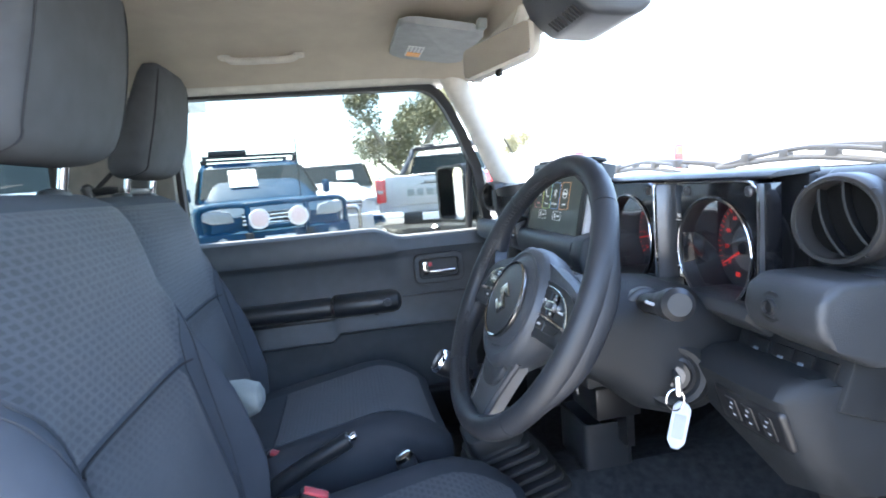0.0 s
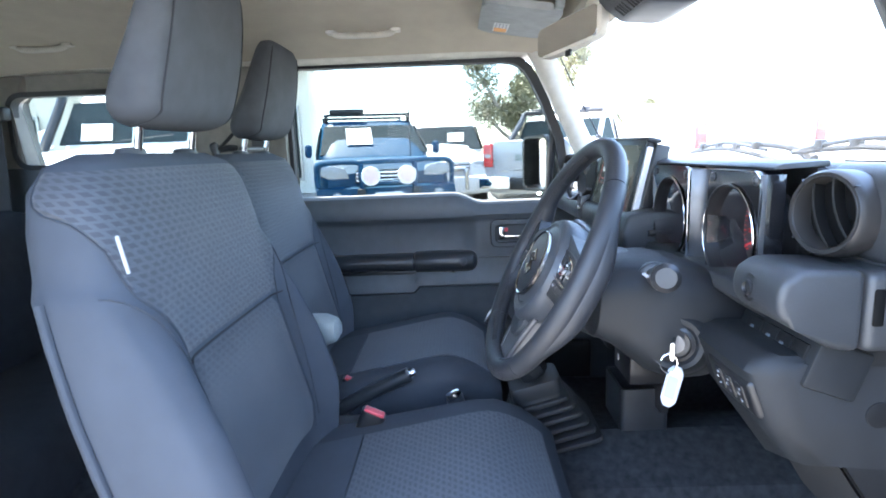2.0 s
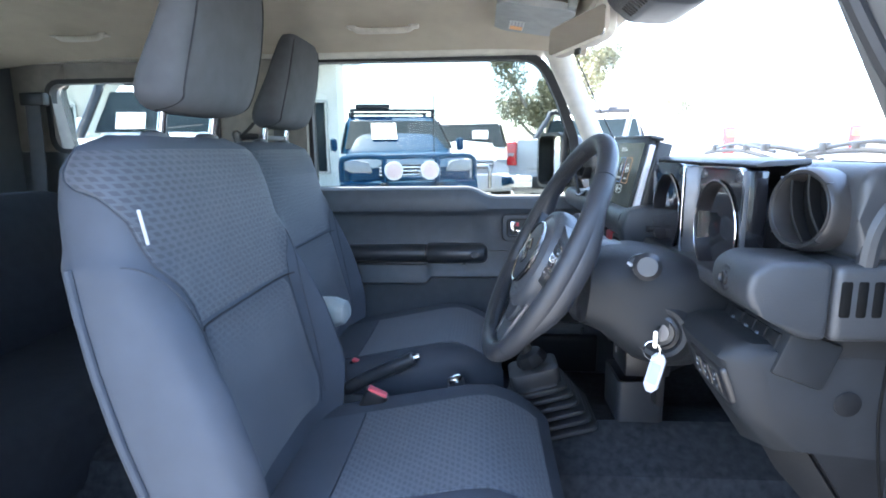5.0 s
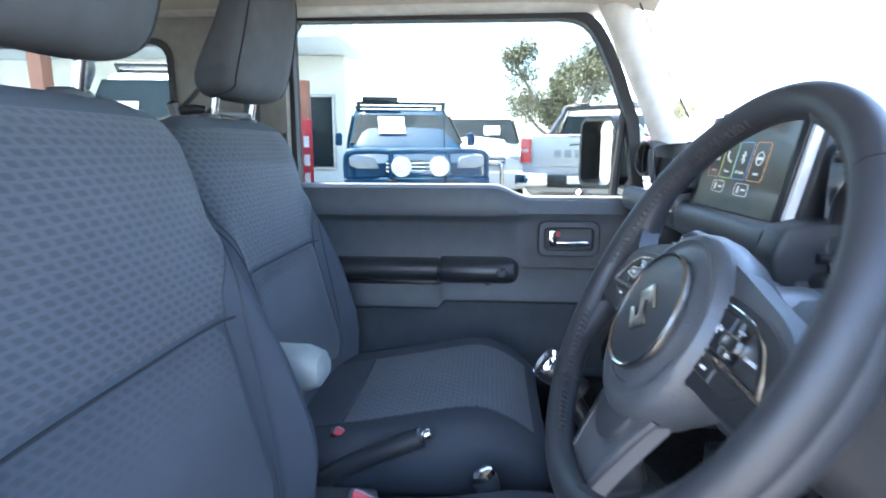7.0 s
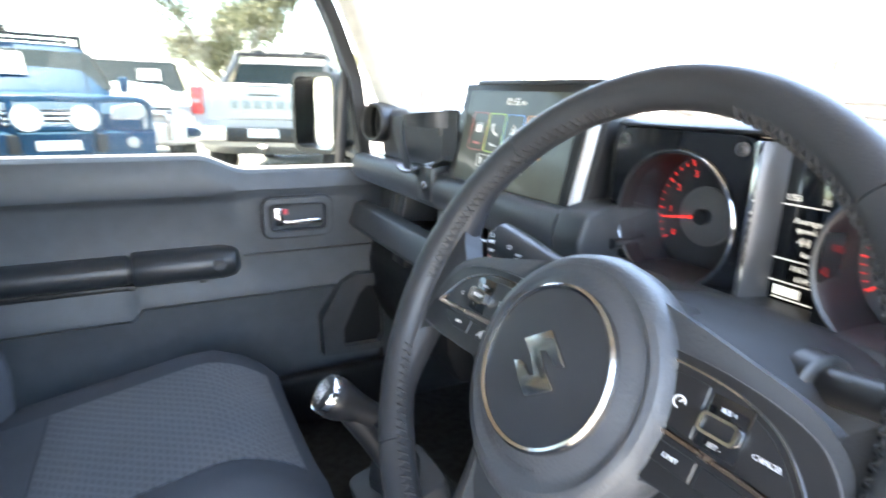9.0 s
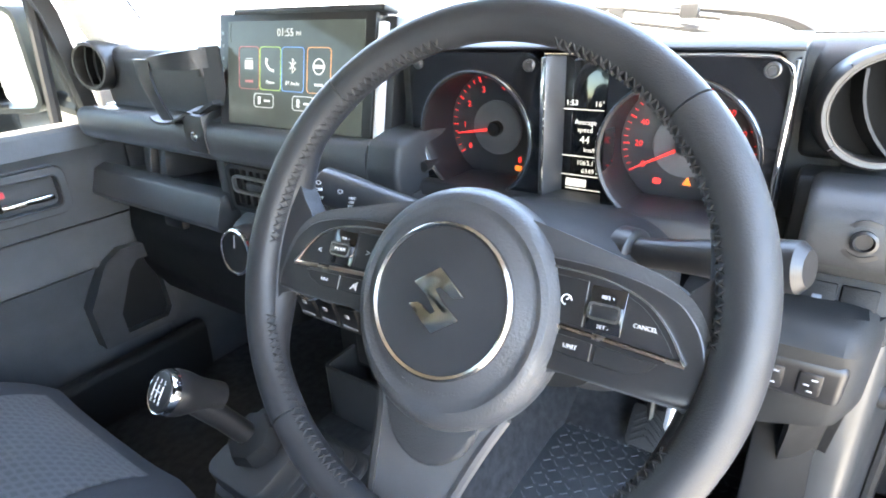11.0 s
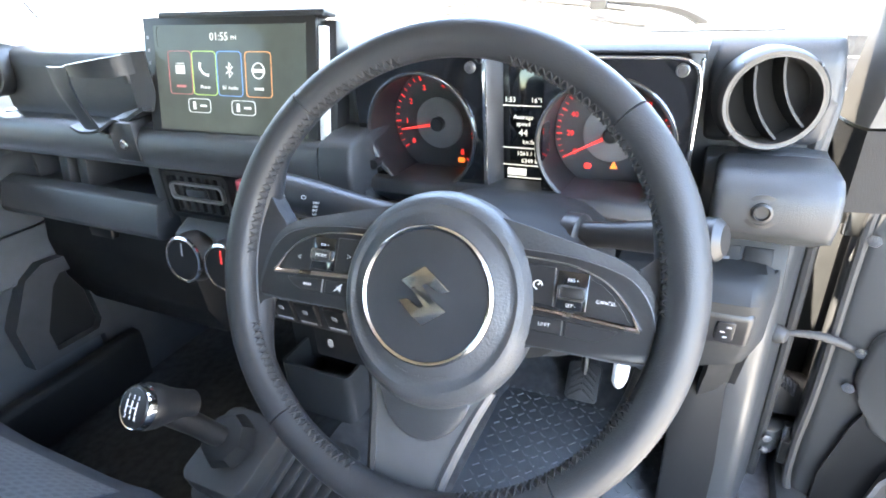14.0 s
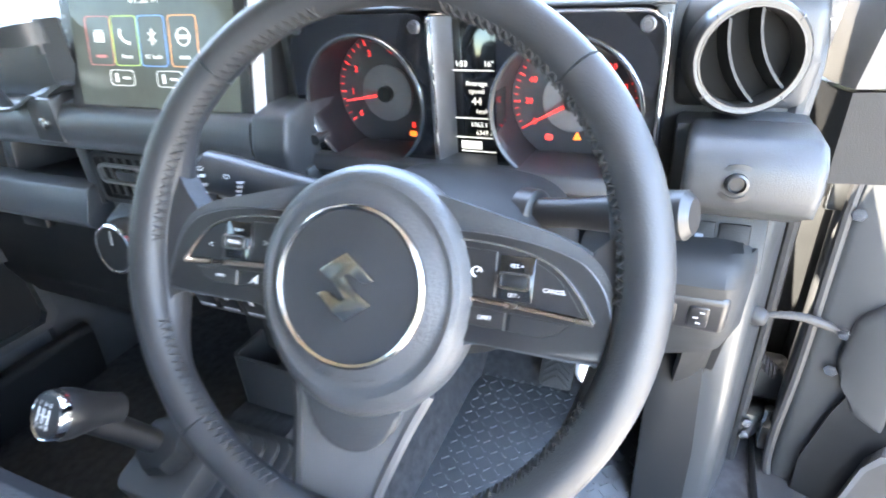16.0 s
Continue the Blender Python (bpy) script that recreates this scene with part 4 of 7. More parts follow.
# ---- dashboard ----
dash = thing("dashboard", (0.30, 0.0, 0.9), "dark grained plastic dashboard with a grab bar", "dashboard")
part("top_pad", prism([(0.268, 1.108), (0.266, 1.18), (0.275, 1.198), (0.30, 1.204), (0.45, 1.202), (0.54, 1.182), (0.62, 1.155), (0.62, 1.04), (0.30, 1.04)], "y", -0.085, 0.655, 0.006), PLASTIC, dash)
stand(0.010, 0.0, -0.002)
part("driver_pad", prism([(0.314, 1.04), (0.308, 1.195), (0.314, 1.204), (0.328, 1.208), (0.45, 1.204), (0.54, 1.182), (0.62, 1.155), (0.62, 1.04)], "y", -0.572, -0.0853, 0.010, 4), PLASTIC, dash)
part("defroster_slot", rbox(0.372, 0.378, -0.53, -0.40, 1.2062, 1.2085, 0.0), BLACK, dash)
stand(0.008, 0.028, -0.004)
part("end_ridge", tube(smooth_path([(0.318, -0.600, 1.105), (0.322, -0.603, 1.145), (0.345, -0.603, 1.176), (0.40, -0.602, 1.188), (0.52, -0.600, 1.176)], 6), 0.010, 10), PLASTIC, dash)
stand()
# grab bar, oval
rings = []
for y, k in ((0.652, 0.75), (0.645, 0.95), (0.63, 1.0), (0.30, 1.0), (0.0, 1.0), (-0.062, 1.0)):
    rings.append([(0.214 + 0.021 * k * se(math.cos(t), 2.4), y, 1.077 + 0.029 * k * se(math.sin(t), 2.4)) for t in (2 * math.pi * j / 22 for j in range(22))])
part("grab_bar", loft(rings), PLASTIC_GREY, dash, "long oval grab bar in charcoal plastic")
part("bar_end", prism([(0.196, 1.040), (0.190, 1.075), (0.200, 1.108), (0.235, 1.116), (0.30, 1.116), (0.30, 1.03), (0.21, 1.03)], "y", -0.110, -0.0615, 0.007, 3), PLASTIC, dash)
part("bar_root", rbox(0.235, 0.30, -0.06, 0.655, 1.055, 1.098, 0.004), PLASTIC, dash)
# open shelf
part("shelf_back", rbox(0.345, 0.36, 0.24, 0.655, 0.97, 1.06, 0.0), BLACK, dash)
part("shelf_roof", rbox(0.24, 0.36, 0.10, 0.655, 1.046, 1.056, 0.002), BLACK, dash)
part("shelf_lip", prism([(0.222, 0.999), (0.200, 0.991), (0.184, 0.947), (0.192, 0.936), (0.25, 0.925), (0.36, 0.93), (0.36, 0.97), (0.25, 0.978)], "y", 0.252, 0.655, 0.003), PLASTIC_GREY, dash, "slanted shelf lip")
for y in (0.50, 0.452):
    part("shelf_strut", prism([(0.225, 0.99), (0.235, 1.05), (0.34, 1.05), (0.34, 0.98)], "y", y - 0.012, y + 0.012, 0.003), PLASTIC, dash)
part("shelf_divider", rbox(0.215, 0.345, 0.246, 0.268, 0.965, 1.05, 0.003), PLASTIC, dash)
part("glovebox", prism([(0.245, 0.928), (0.232, 0.86), (0.238, 0.78), (0.265, 0.715), (0.34, 0.70), (0.50, 0.72), (0.50, 0.928)], "y", 0.258, 0.65, 0.008), PLASTIC_LOW, dash, "glovebox lid")
part("glovebox_latch", rbox(0.226, 0.24, 0.43, 0.49, 0.895, 0.912, 0.003), BLACK, dash)
# centre stack
stand(0.0, -0.019, -0.002)
part("centre_panel", rbox(0.214, 0.33, -0.095, 0.251, 0.885, 1.052, 0.006), PLASTIC, dash)


def slatted_vent(y0, y1, z0, z1, x):
    v = part("air_vent", ring_plate(rrect(y1 - y0, z1 - z0, 0.010, 5, (y0 + y1) / 2, (z0 + z1) / 2), rrect(y1 - y0 - 0.014, z1 - z0 - 0.012, 0.007, 5, (y0 + y1) / 2, (z0 + z1) / 2), "x", x - 0.008, x + 0.006), BLACK, dash, "black rectangular air vent")
    part("vent_dark", rbox(x + 0.004, x + 0.008, y0 + 0.005, y1 - 0.005, z0 + 0.004, z1 - 0.004, 0), BLACK, v)
    n = 7
    for i in range(n):
        y = y0 + 0.014 + (y1 - y0 - 0.028) * i / (n - 1)
        part("slat", rbox(x - 0.004, x + 0.006, y - 0.0012, y + 0.0012, z0 + 0.008, z1 - 0.008, 0.0006, 1), BLACK, v)
    cy, cz = (y0 + y1) / 2, (z0 + z1) / 2 + 0.006
    part("vane_frame", ring_plate(rrect(y1 - y0 - 0.022, 0.026, 0.008, 5, cy, cz), rrect(y1 - y0 - 0.028, 0.020, 0.006, 5, cy, cz), "x", x - 0.010, x - 0.003), SILVER, v, "bright vane frame")
    part("vane_tab", rbox(x - 0.012, x - 0.004, cy - 0.018, cy + 0.018, cz - 0.006, cz + 0.006, 0.003), PLASTIC_SOFT, v)


slatted_vent(0.122, 0.246, 0.980, 1.050, 0.212)
slatted_vent(-0.085, 0.045, 0.980, 1.050, 0.212)
hz = part("hazard_switch", rbox(0.204, 0.216, 0.062, 0.108, 0.980, 1.048, 0.004), RED_PLASTIC, dash, "red hazard warning switch")
tri = [(0.074, 1.004), (0.096, 1.004), (0.085, 1.024)]
tin = [(0.078, 1.0065), (0.092, 1.0065), (0.085, 1.0195)]
part("hazard_mark", ring_plate(tri, tin, "x", 0.2034, 0.205), WHITE_INK, hz)
part("heater_panel", prism([(0.175, 0.905), (0.168, 0.925), (0.175, 0.968), (0.205, 0.982), (0.26, 0.982), (0.26, 0.895)], "y", -0.045, 0.222, 0.010, 3), PLASTIC, dash)
RED_GLOW_DIM = glowing("red_knob_light", (0.6, 0.03, 0.03), 0.03)
for i, y in enumerate((0.172, 0.100, 0.028)):
    m = axis_m((0.172, y, 0.942), (-1, 0, 0.18))
    k = part("heater_knob", lathe([(0.036, 0), (0.036, 0.012), (0.034, 0.015), (0.031, 0.026), (0.028, 0.029), (0.001, 0.029)], 28, m), BLACK, dash, "round black heater knob with bright rim")
    part("knob_rim", lathe([(0.030, 0.026), (0.033, 0.0255), (0.033, 0.029), (0.030, 0.0302)], 28, m, caps=False), CHROME, k)
    part("knob_pointer", moved(rbox(-0.0012, 0.0012, 0.006, 0.024, 0.0289, 0.0297, 0), m), GREY_INK if i != 1 else RED_GLOW_DIM, k)
# lower switches, cavity and open tray
part("switch_panel", rbox(0.202, 0.30, -0.07, 0.128, 0.832, 0.888, 0.006), PLASTIC, dash)
for y in (0.104, 0.062, 0.02, -0.03):
    sw = part("rocker_switch", moved(rbox(-0.008, 0.008, y - 0.018, y + 0.018, -0.022, 0.022, 0.003), pose(0.203, 0, 0.860, 0, -14, 0)), BLACK, dash, "black rocker switch")
    part("switch_bar", moved(rbox(-0.0092, -0.0078, y - 0.013, y + 0.013, -0.016, -0.013, 0), pose(0.203, 0, 0.860, 0, -14, 0)), GREY_INK, sw)
    part("switch_mark", moved(rbox(-0.0092, -0.0078, y - 0.004, y + 0.004, 0.003, 0.010, 0.001), pose(0.203, 0, 0.860, 0, -14, 0)), GREY_INK, sw)
part("socket_plate", rbox(0.212, 0.30, -0.08, 0.03, 0.775, 0.835, 0.005), BLACK, dash)
part("socket_mark", prism(rrect(0.009, 0.014, 0.0044, 5, 0.0, 0.804), "x", 0.2108, 0.213), WHITE_INK, dash)
part("cavity", rbox(0.285, 0.30, -0.05, 0.14, 0.70, 0.84, 0), BLACK, dash)
tray = part("open_tray", ring_plate(rrect(0.100, 0.130, 0.012, 4, 0.265, 0.050), rrect(0.088, 0.118, 0.007, 4, 0.265, 0.050), "z", 0.645, 0.736), PLASTIC_SOFT, dash, "open black tray")
part("tray_floor", rbox(0.220, 0.310, -0.010, 0.110, 0.642, 0.655, 0.0), BLACK, tray)

# knee panel and switch bank beside the column
stand(0.013, 0.016, -0.001)
part("underlay", prism([(0.31, 1.05), (0.30, 0.93), (0.34, 0.90), (0.50, 0.90), (0.60, 1.05)], "y", -0.566, -0.10, 0.004), BLACK, dash)
knee = []
for y, pts in ((-0.425, ((0.212, 1.006), (0.196, 0.999), (0.187, 0.985), (0.207, 0.93), (0.235, 0.90), (0.33, 0.89), (0.33, 1.0))), (-0.50, ((0.212, 1.007), (0.196, 1.000), (0.186, 0.985), (0.206, 0.925), (0.245, 0.86), (0.34, 0.84), (0.34, 1.0))), (-0.548, ((0.212, 1.007), (0.197, 1.000), (0.187, 0.985), (0.208, 0.920), (0.245, 0.875), (0.36, 0.86), (0.36, 1.0))), (-0.560, ((0.219, 1.005), (0.205, 0.997), (0.196, 0.982), (0.217, 0.918), (0.255, 0.875), (0.38, 0.86), (0.38, 1.0))), (-0.568, ((0.232, 1.000), (0.218, 0.992), (0.218, 0.975), (0.235, 0.915), (0.268, 0.88), (0.38, 0.87), (0.38, 0.99)))):
    knee.append([(x, y, z) for x, z in pts])
knee.append([(x + 0.012, -0.573, z) for x, y, z in knee[-1]])
part("knee_panel", loft(knee), LOWER_PLASTIC, dash, "knee panel with a slanted face")
part("lever_cup", moved(rbox(-0.004, 0.010, -0.556, -0.452, -0.027, 0.022, 0.012, 4), pose(0.199, 0, 0.952, 0, -20, 0)), BLACK, dash)
for y in (-0.480, -0.505, -0.532):
    part("trim_lever", moved(rbox(-0.0062, 0.006, y - 0.009, y + 0.009, -0.017, 0.013, 0.003), pose(0.199, 0, 0.952, 0, -20, 0)), BLACK, dash)
    for dy, dz in ((-0.003, 0.006), (0.002, -0.002), (-0.001, -0.010)):
        part("lever_mark", moved(rbox(-0.0068, -0.0050, y + dy - 0.0022, y + dy + 0.0022, dz, dz + 0.0022, 0.0004), pose(0.199, 0, 0.952, 0, -20, 0)), GREY_INK, dash)
LEGEND = material("dull_blue_legend", (0.13, 0.15, 0.18), 0.6)
BANK = pose(0.243, 0, 1.001, 0, 20, 0)
part("switch_bank", moved(rbox(0, 0.06, -0.578, -0.425, -0.026, 0.030, 0.004), BANK), LOWER_PLASTIC, dash)
for i, y in enumerate((-0.460, -0.496, -0.5235, -0.552)):
    w = 0.0165 if i == 0 else 0.0128
    sw = part("push_switch", moved(rbox(-0.003, 0.010, y - w, y + w, -0.017, 0.018, 0.0015), BANK), PLASTIC_LOW, dash, "dark square push switch" if i < 3 else "blank switch cover")
    if i < 3:
        part("switch_mark", moved(rbox(-0.0042, -0.0025, y - 0.0035, y + 0.0035, 0.003, 0.0065, 0.0005), BANK), LEGEND, sw)
        part("switch_mark", moved(rbox(-0.0042, -0.0025, y - 0.0045, y + 0.0045, -0.003, -0.0005, 0.0005), BANK), LEGEND, sw)
# soap-bar block with its dial, and the side demister
stand()
BLOCK = [(0.208, 1.056), (0.203, 1.074), (0.207, 1.095), (0.226, 1.107), (0.2895, 1.105), (0.2895, 1.020), (0.262, 1.023), (0.222, 1.046)]
part("side_block", prism(BLOCK, "y", -0.584, -0.486, 0.011, 4), PLASTIC, dash, "rounded grained block")
part("block_core", rbox(0.285, 0.35, -0.574, -0.474, 1.03, 1.100, 0.006, 2), PLASTIC, dash)
stand(0.013, 0.016, -0.001)
m = axis_m((0.1945, -0.541, 1.078), (-1, -0.02, 0.05))
dl = part("dimmer_knob", lathe([(0.0155, -0.002), (0.0155, 0.002), (0.012, 0.0025), (0.0115, -0.0005), (0.0085, -0.0005), (0.0085, 0.006), (0.0065, 0.007), (0.0055, 0.004), (0.001, 0.004)], 22, m), BLACK, dash, "small black round dimmer knob")
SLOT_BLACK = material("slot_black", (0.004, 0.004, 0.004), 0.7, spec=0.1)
stand()
part("demister", rbox(0.2915, 0.368, -0.584, -0.50, 1.019, 1.103, 0.010, 3), PLASTIC, dash, "slotted side demister")
# Slots are near-black blocks on the face; the shade of openings is their colour
for x in (0.3030, 0.3188, 0.3345):
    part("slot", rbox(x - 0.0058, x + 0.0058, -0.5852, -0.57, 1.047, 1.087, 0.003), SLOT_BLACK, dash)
# end panel and its flank
stand(0.0058, 0.0931, -0.0958, 1.078)
part("end_cap", prism([(0.50, 0.40), (0.435, 0.62), (0.352, 0.787), (0.314, 0.848), (0.278, 0.902), (0.250, 0.956), (0.243, 0.996), (0.252, 1.038), (0.30, 1.05), (0.37, 1.09), (0.38, 1.19), (0.60, 1.16), (0.66, 1.10), (0.66, 0.40)], "y", -0.603, -0.578, 0.003), PLASTIC_LOW, dash, "plain dark dashboard end panel")
part("panel_plug", lathe([(0.0135, 0), (0.0135, 0.0014), (0.0125, 0.0018), (0.001, 0.0018)], 24, axis_m((0.305, -0.603, 0.960), (0, -1, 0))), PLASTIC_LOW, dash)
part("panel_edge", tube(smooth_path([(0.3406, -0.6032, 1.0275), (0.3378, -0.6032, 0.970), (0.3388, -0.6032, 0.930), (0.3499, -0.6032, 0.856), (0.372, -0.6032, 0.76)], 5), 0.0016, 6), SLOT_BLACK, dash)
flank = [[(xl, -0.562, zl), ((xl + xr) / 2 - 0.004, -0.580, (zl + zr) / 2), (xr - 0.003, -0.594, zr)] for xl, zl, xr, zr in ((0.218, 0.975, 0.241, 0.999), (0.226, 0.920, 0.248, 0.957), (0.262, 0.861, 0.276, 0.904), (0.297, 0.821, 0.312, 0.849), (0.335, 0.770, 0.350, 0.788), (0.42, 0.60, 0.433, 0.62), (0.49, 0.42, 0.50, 0.42))]
part("panel_flank", solid(loft(flank, closed=False, caps=False), 0.006), PLASTIC_LOW, dash, "curved outer flank of the knee panel")
stand(0.010, 0.012, -0.001)
part("vent_housing", prism([(0.306, 1.106), (0.300, 1.15), (0.300, 1.19), (0.318, 1.208), (0.45, 1.200), (0.45, 1.100)], "y", -0.590, -0.4795, 0.010, 3), PLASTIC, dash)


VENT_RING = material("satin_metal_ring", (0.036, 0.034, 0.033), 0.40, metal=0.3)
VENT_RIM = material("bright_vent_rim", (0.06, 0.058, 0.056), 0.35, metal=0.8)

# Near-black disc colour carries the shade deep inside the round vents
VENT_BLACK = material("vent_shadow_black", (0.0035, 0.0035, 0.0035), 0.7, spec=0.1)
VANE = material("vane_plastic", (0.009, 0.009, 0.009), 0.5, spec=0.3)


def round_vent(place, n_dir, host, spin, size=1.0):
    m = axis_m(place, n_dir) @ pose(0, 0, 0, 0, 0, spin) @ Matrix.Scale(size, 4)
    v = part("round_vent", lathe([(0.042, -0.02), (0.0490, -0.018), (0.0490, 0.004), (0.0480, 0.0105), (0.0455, 0.0140), (0.0420, 0.0135), (0.0395, 0.0080), (0.0385, -0.02)], 40, m, caps=False), VENT_RING, host, "round air vent with a satin metal ring")
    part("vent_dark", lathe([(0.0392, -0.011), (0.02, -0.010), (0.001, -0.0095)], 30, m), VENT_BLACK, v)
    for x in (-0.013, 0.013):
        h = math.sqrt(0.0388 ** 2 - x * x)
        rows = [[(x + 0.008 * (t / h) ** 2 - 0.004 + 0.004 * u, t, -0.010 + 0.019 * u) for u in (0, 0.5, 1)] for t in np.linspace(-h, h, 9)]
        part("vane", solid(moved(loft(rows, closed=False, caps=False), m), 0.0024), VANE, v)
    part("inner_rim", moved(tube([(0.0412 * math.cos(a * math.pi / 20), 0.0412 * math.sin(a * math.pi / 20), 0.0132) for a in range(40)], 0.0011, 6, True), m), VENT_RIM, v)
    for a in (20, 110, 200, 290):
        part("ring_joint", moved(rbox(-0.0006, 0.0006, 0.0425, 0.0484, 0.004, 0.0146, 0.0002), m @ pose(0, 0, 0, 0, 0, a)), BLACK, v)


round_vent((0.281, -0.533, 1.156), (-1, -0.24, 0.06), dash, 22, 0.96)
stand(0.012, 0.015, -0.003)
part("vent_barrel", lathe([(0.0435, -0.060), (0.0435, -0.012), (0.040, -0.010)], 32, axis_m((0.238, 0.630, 1.174), (-1, -0.25, 0.06))), PLASTIC, dash)
round_vent((0.238, 0.630, 1.174), (-1, -0.25, 0.06), dash, 0, 0.90)

# ---- instruments ----
stand(0.013, 0.016, -0.001)
RED_GLOW = glowing("red_dial_light", (0.62, 0.03, 0.025), 0.06)
WHITE_GLOW = glowing("white_display_light", (0.85, 0.85, 0.8), 0.032)
AMBER_GLOW = glowing("amber_warning_light", (0.9, 0.18, 0.03), 0.05)
DIAL = material("dial_face", (0.035, 0.034, 0.036), 0.45, bump=0.1)
DIAL_MID = material("dial_centre", (0.11, 0.107, 0.109), 0.45)
CONE = material("dial_cone_black", (0.010, 0.010, 0.011), 0.45)
COVER = glass("dial_cover", (0.98, 0.98, 0.98), amount=0.35)
clus = thing("instrument_cluster", (0.26, -0.29, 1.05), "instrument cluster with two square framed red dials", "instrument cluster")
part("back", rbox(0.296, 0.31, -0.478, -0.10, 1.036, 1.203, 0.004), BLACK, clus)
part("lower_shelf", prism([(0.215, 1.045), (0.222, 1.060), (0.29, 1.060), (0.30, 1.03), (0.25, 1.02)], "y", -0.475, -0.10, 0.004), PLASTIC, clus)


def gauge(yc, zc, y0, y1, a0, step, count, labels, needle, name, red_from=None):
    """A square-framed dial: ticks and figures run clockwise from a0 degrees from the top."""
    g = part(name, ring_plate(rrect(y1 - y0, 0.158, 0.020, 8, (y0 + y1) / 2, 1.121), [(yc + 0.0665 * math.cos(t), zc + 0.0665 * math.sin(t)) for t in (math.pi / 2 * (k + i / 7 * 0.96 + 0.02) for k in range(4) for i in range(8))], "x", 0.236, 0.264), GLOSS_BLACK, clus, "gloss black square dial frame")
    cone = [[(x, yc + r * math.cos(t), zc + r * math.sin(t)) for t in (2 * math.pi * i / 48 for i in range(48))] for x, r in ((0.2345, 0.0695), (0.2325, 0.0675), (0.2345, 0.0655), (0.290, 0.0638))]
    part("dial_ring", loft(cone, caps=False), CONE, g)
    edge = tube([(0.2335, yc + 0.0690 * math.cos(t), zc + 0.0690 * math.sin(t)) for t in (2 * math.pi * i / 56 for i in range(56))], 0.0011, 6, closed=True)
    part("bright_edge", edge, CHROME, g)
    m = axis_m((0.290, yc, zc), (-1, 0, 0)) @ Matrix.Scale(1.03, 4)
    part("dial_face", lathe([(0.0615, -0.004), (0.0615, 0.0), (0.001, 0.0)], 40, m), DIAL, g)
    part("dial_centre", lathe([(0.030, 0.0), (0.030, 0.0035), (0.028, 0.0042), (0.001, 0.0042)], 32, m), DIAL_MID, g)
    bm = bmesh.new()
    sub = 4
    for i in range((count - 1) * sub + 1):
        a = radians(a0 + step * i / sub)
        long = i % sub == 0
        add(bm, rbox(-0.0007 if long else -0.00035, 0.0007 if long else 0.00035, 0.0530 if long else 0.0550, 0.0590, 0.0003, 0.0012, 0, m=m @ Matrix.Rotation(-a, 4, "Z")))
    part("scale_marks", bm, RED_GLOW, g, smooth=0)["kind"] = "stuff"
    for i, s in enumerate(labels):
        if s:
            a = radians(a0 + step * i)
            part("figure", text_bm(s, 0.0092 if len(s) < 2 else 0.0080, m @ Matrix.Translation((0.044 * math.sin(a), 0.044 * math.cos(a), 0.0008))), RED_GLOW, g, smooth=0)
    if red_from is not None:
        pts = [(0.0575 * math.sin(radians(a)), 0.0575 * math.cos(radians(a)), 0.001) for a in np.linspace(red_from, a0 + step * (count - 1), 14)]
        part("red_zone", moved(tube(pts, 0.0013, 5), m), RED_GLOW, g)
    nd = m @ Matrix.Rotation(-radians(needle), 4, "Z")
    part("needle", prism([(-0.0018, -0.004), (-0.0006, 0.050), (0.0006, 0.050), (0.0018, -0.004)], "z", 0.0065, 0.008, 0, m=nd), RED_GLOW, g, "red needle")
    part("needle_cap", lathe([(0.0085, 0.004), (0.0085, 0.011), (0.007, 0.013), (0.001, 0.013)], 20, m), BLACK, g)
    # frame bolts
    for y in (y0 + 0.013, y1 - 0.013):
        for z in (1.188, 1.054):
            b = part("frame_bolt", lathe([(0.0085, -0.001), (0.0085, 0.002), (0.0068, 0.003), (0.0060, 0.0012), (0.0042, 0.0012), (0.0038, 0.0035), (0.001, 0.0035)], 16, axis_m((0.236, y, z), (-1, 0, 0)) @ Matrix.Diagonal((0.72, 0.72, 1, 1))), GUNMETAL, g)
    cov = part("clear_cover", lathe([(0.064, 0.0), (0.001, 0.002)], 32, axis_m((0.244, yc, zc), (-1, 0, 0)), caps=False), COVER, g)
    cov.visible_shadow = False
    return g


tach = gauge(-0.190, 1.113, -0.268, -0.108, -123, 33, 9, ["0", "1", "2", "3", "4", "5", "6", "7", "8"], -100, "rev_counter", 84)
speedo = gauge(-0.396, 1.112, -0.474, -0.334, -120, 27.4, 10, ["0", "20", "40", "60", "80", "100", "120", "140", "160", "180"], -119, "speedometer")
for s_, y, z in (("km/h", -0.436, 1.073), ):
    part("unit", text_bm(s_, 0.007, axis_m((0.2892, y, z), (-1, 0, 0))), RED_GLOW, speedo, smooth=0)
part("warning_light", prism([(-0.4005 - 0.004, 1.073), (-0.4005 + 0.004, 1.073), (-0.4005, 1.082)], "x", 0.2885, 0.2895), AMBER_GLOW, speedo)
part("warning_light", prism(rrect(0.008, 0.006, 0.002, 3, -0.372, 1.074), "x", 0.2885, 0.2895), RED_GLOW, speedo)
part("warning_light", prism(rrect(0.009, 0.006, 0.002, 3, -0.217, 1.068), "x", 0.2885, 0.2895), AMBER_GLOW, tach)
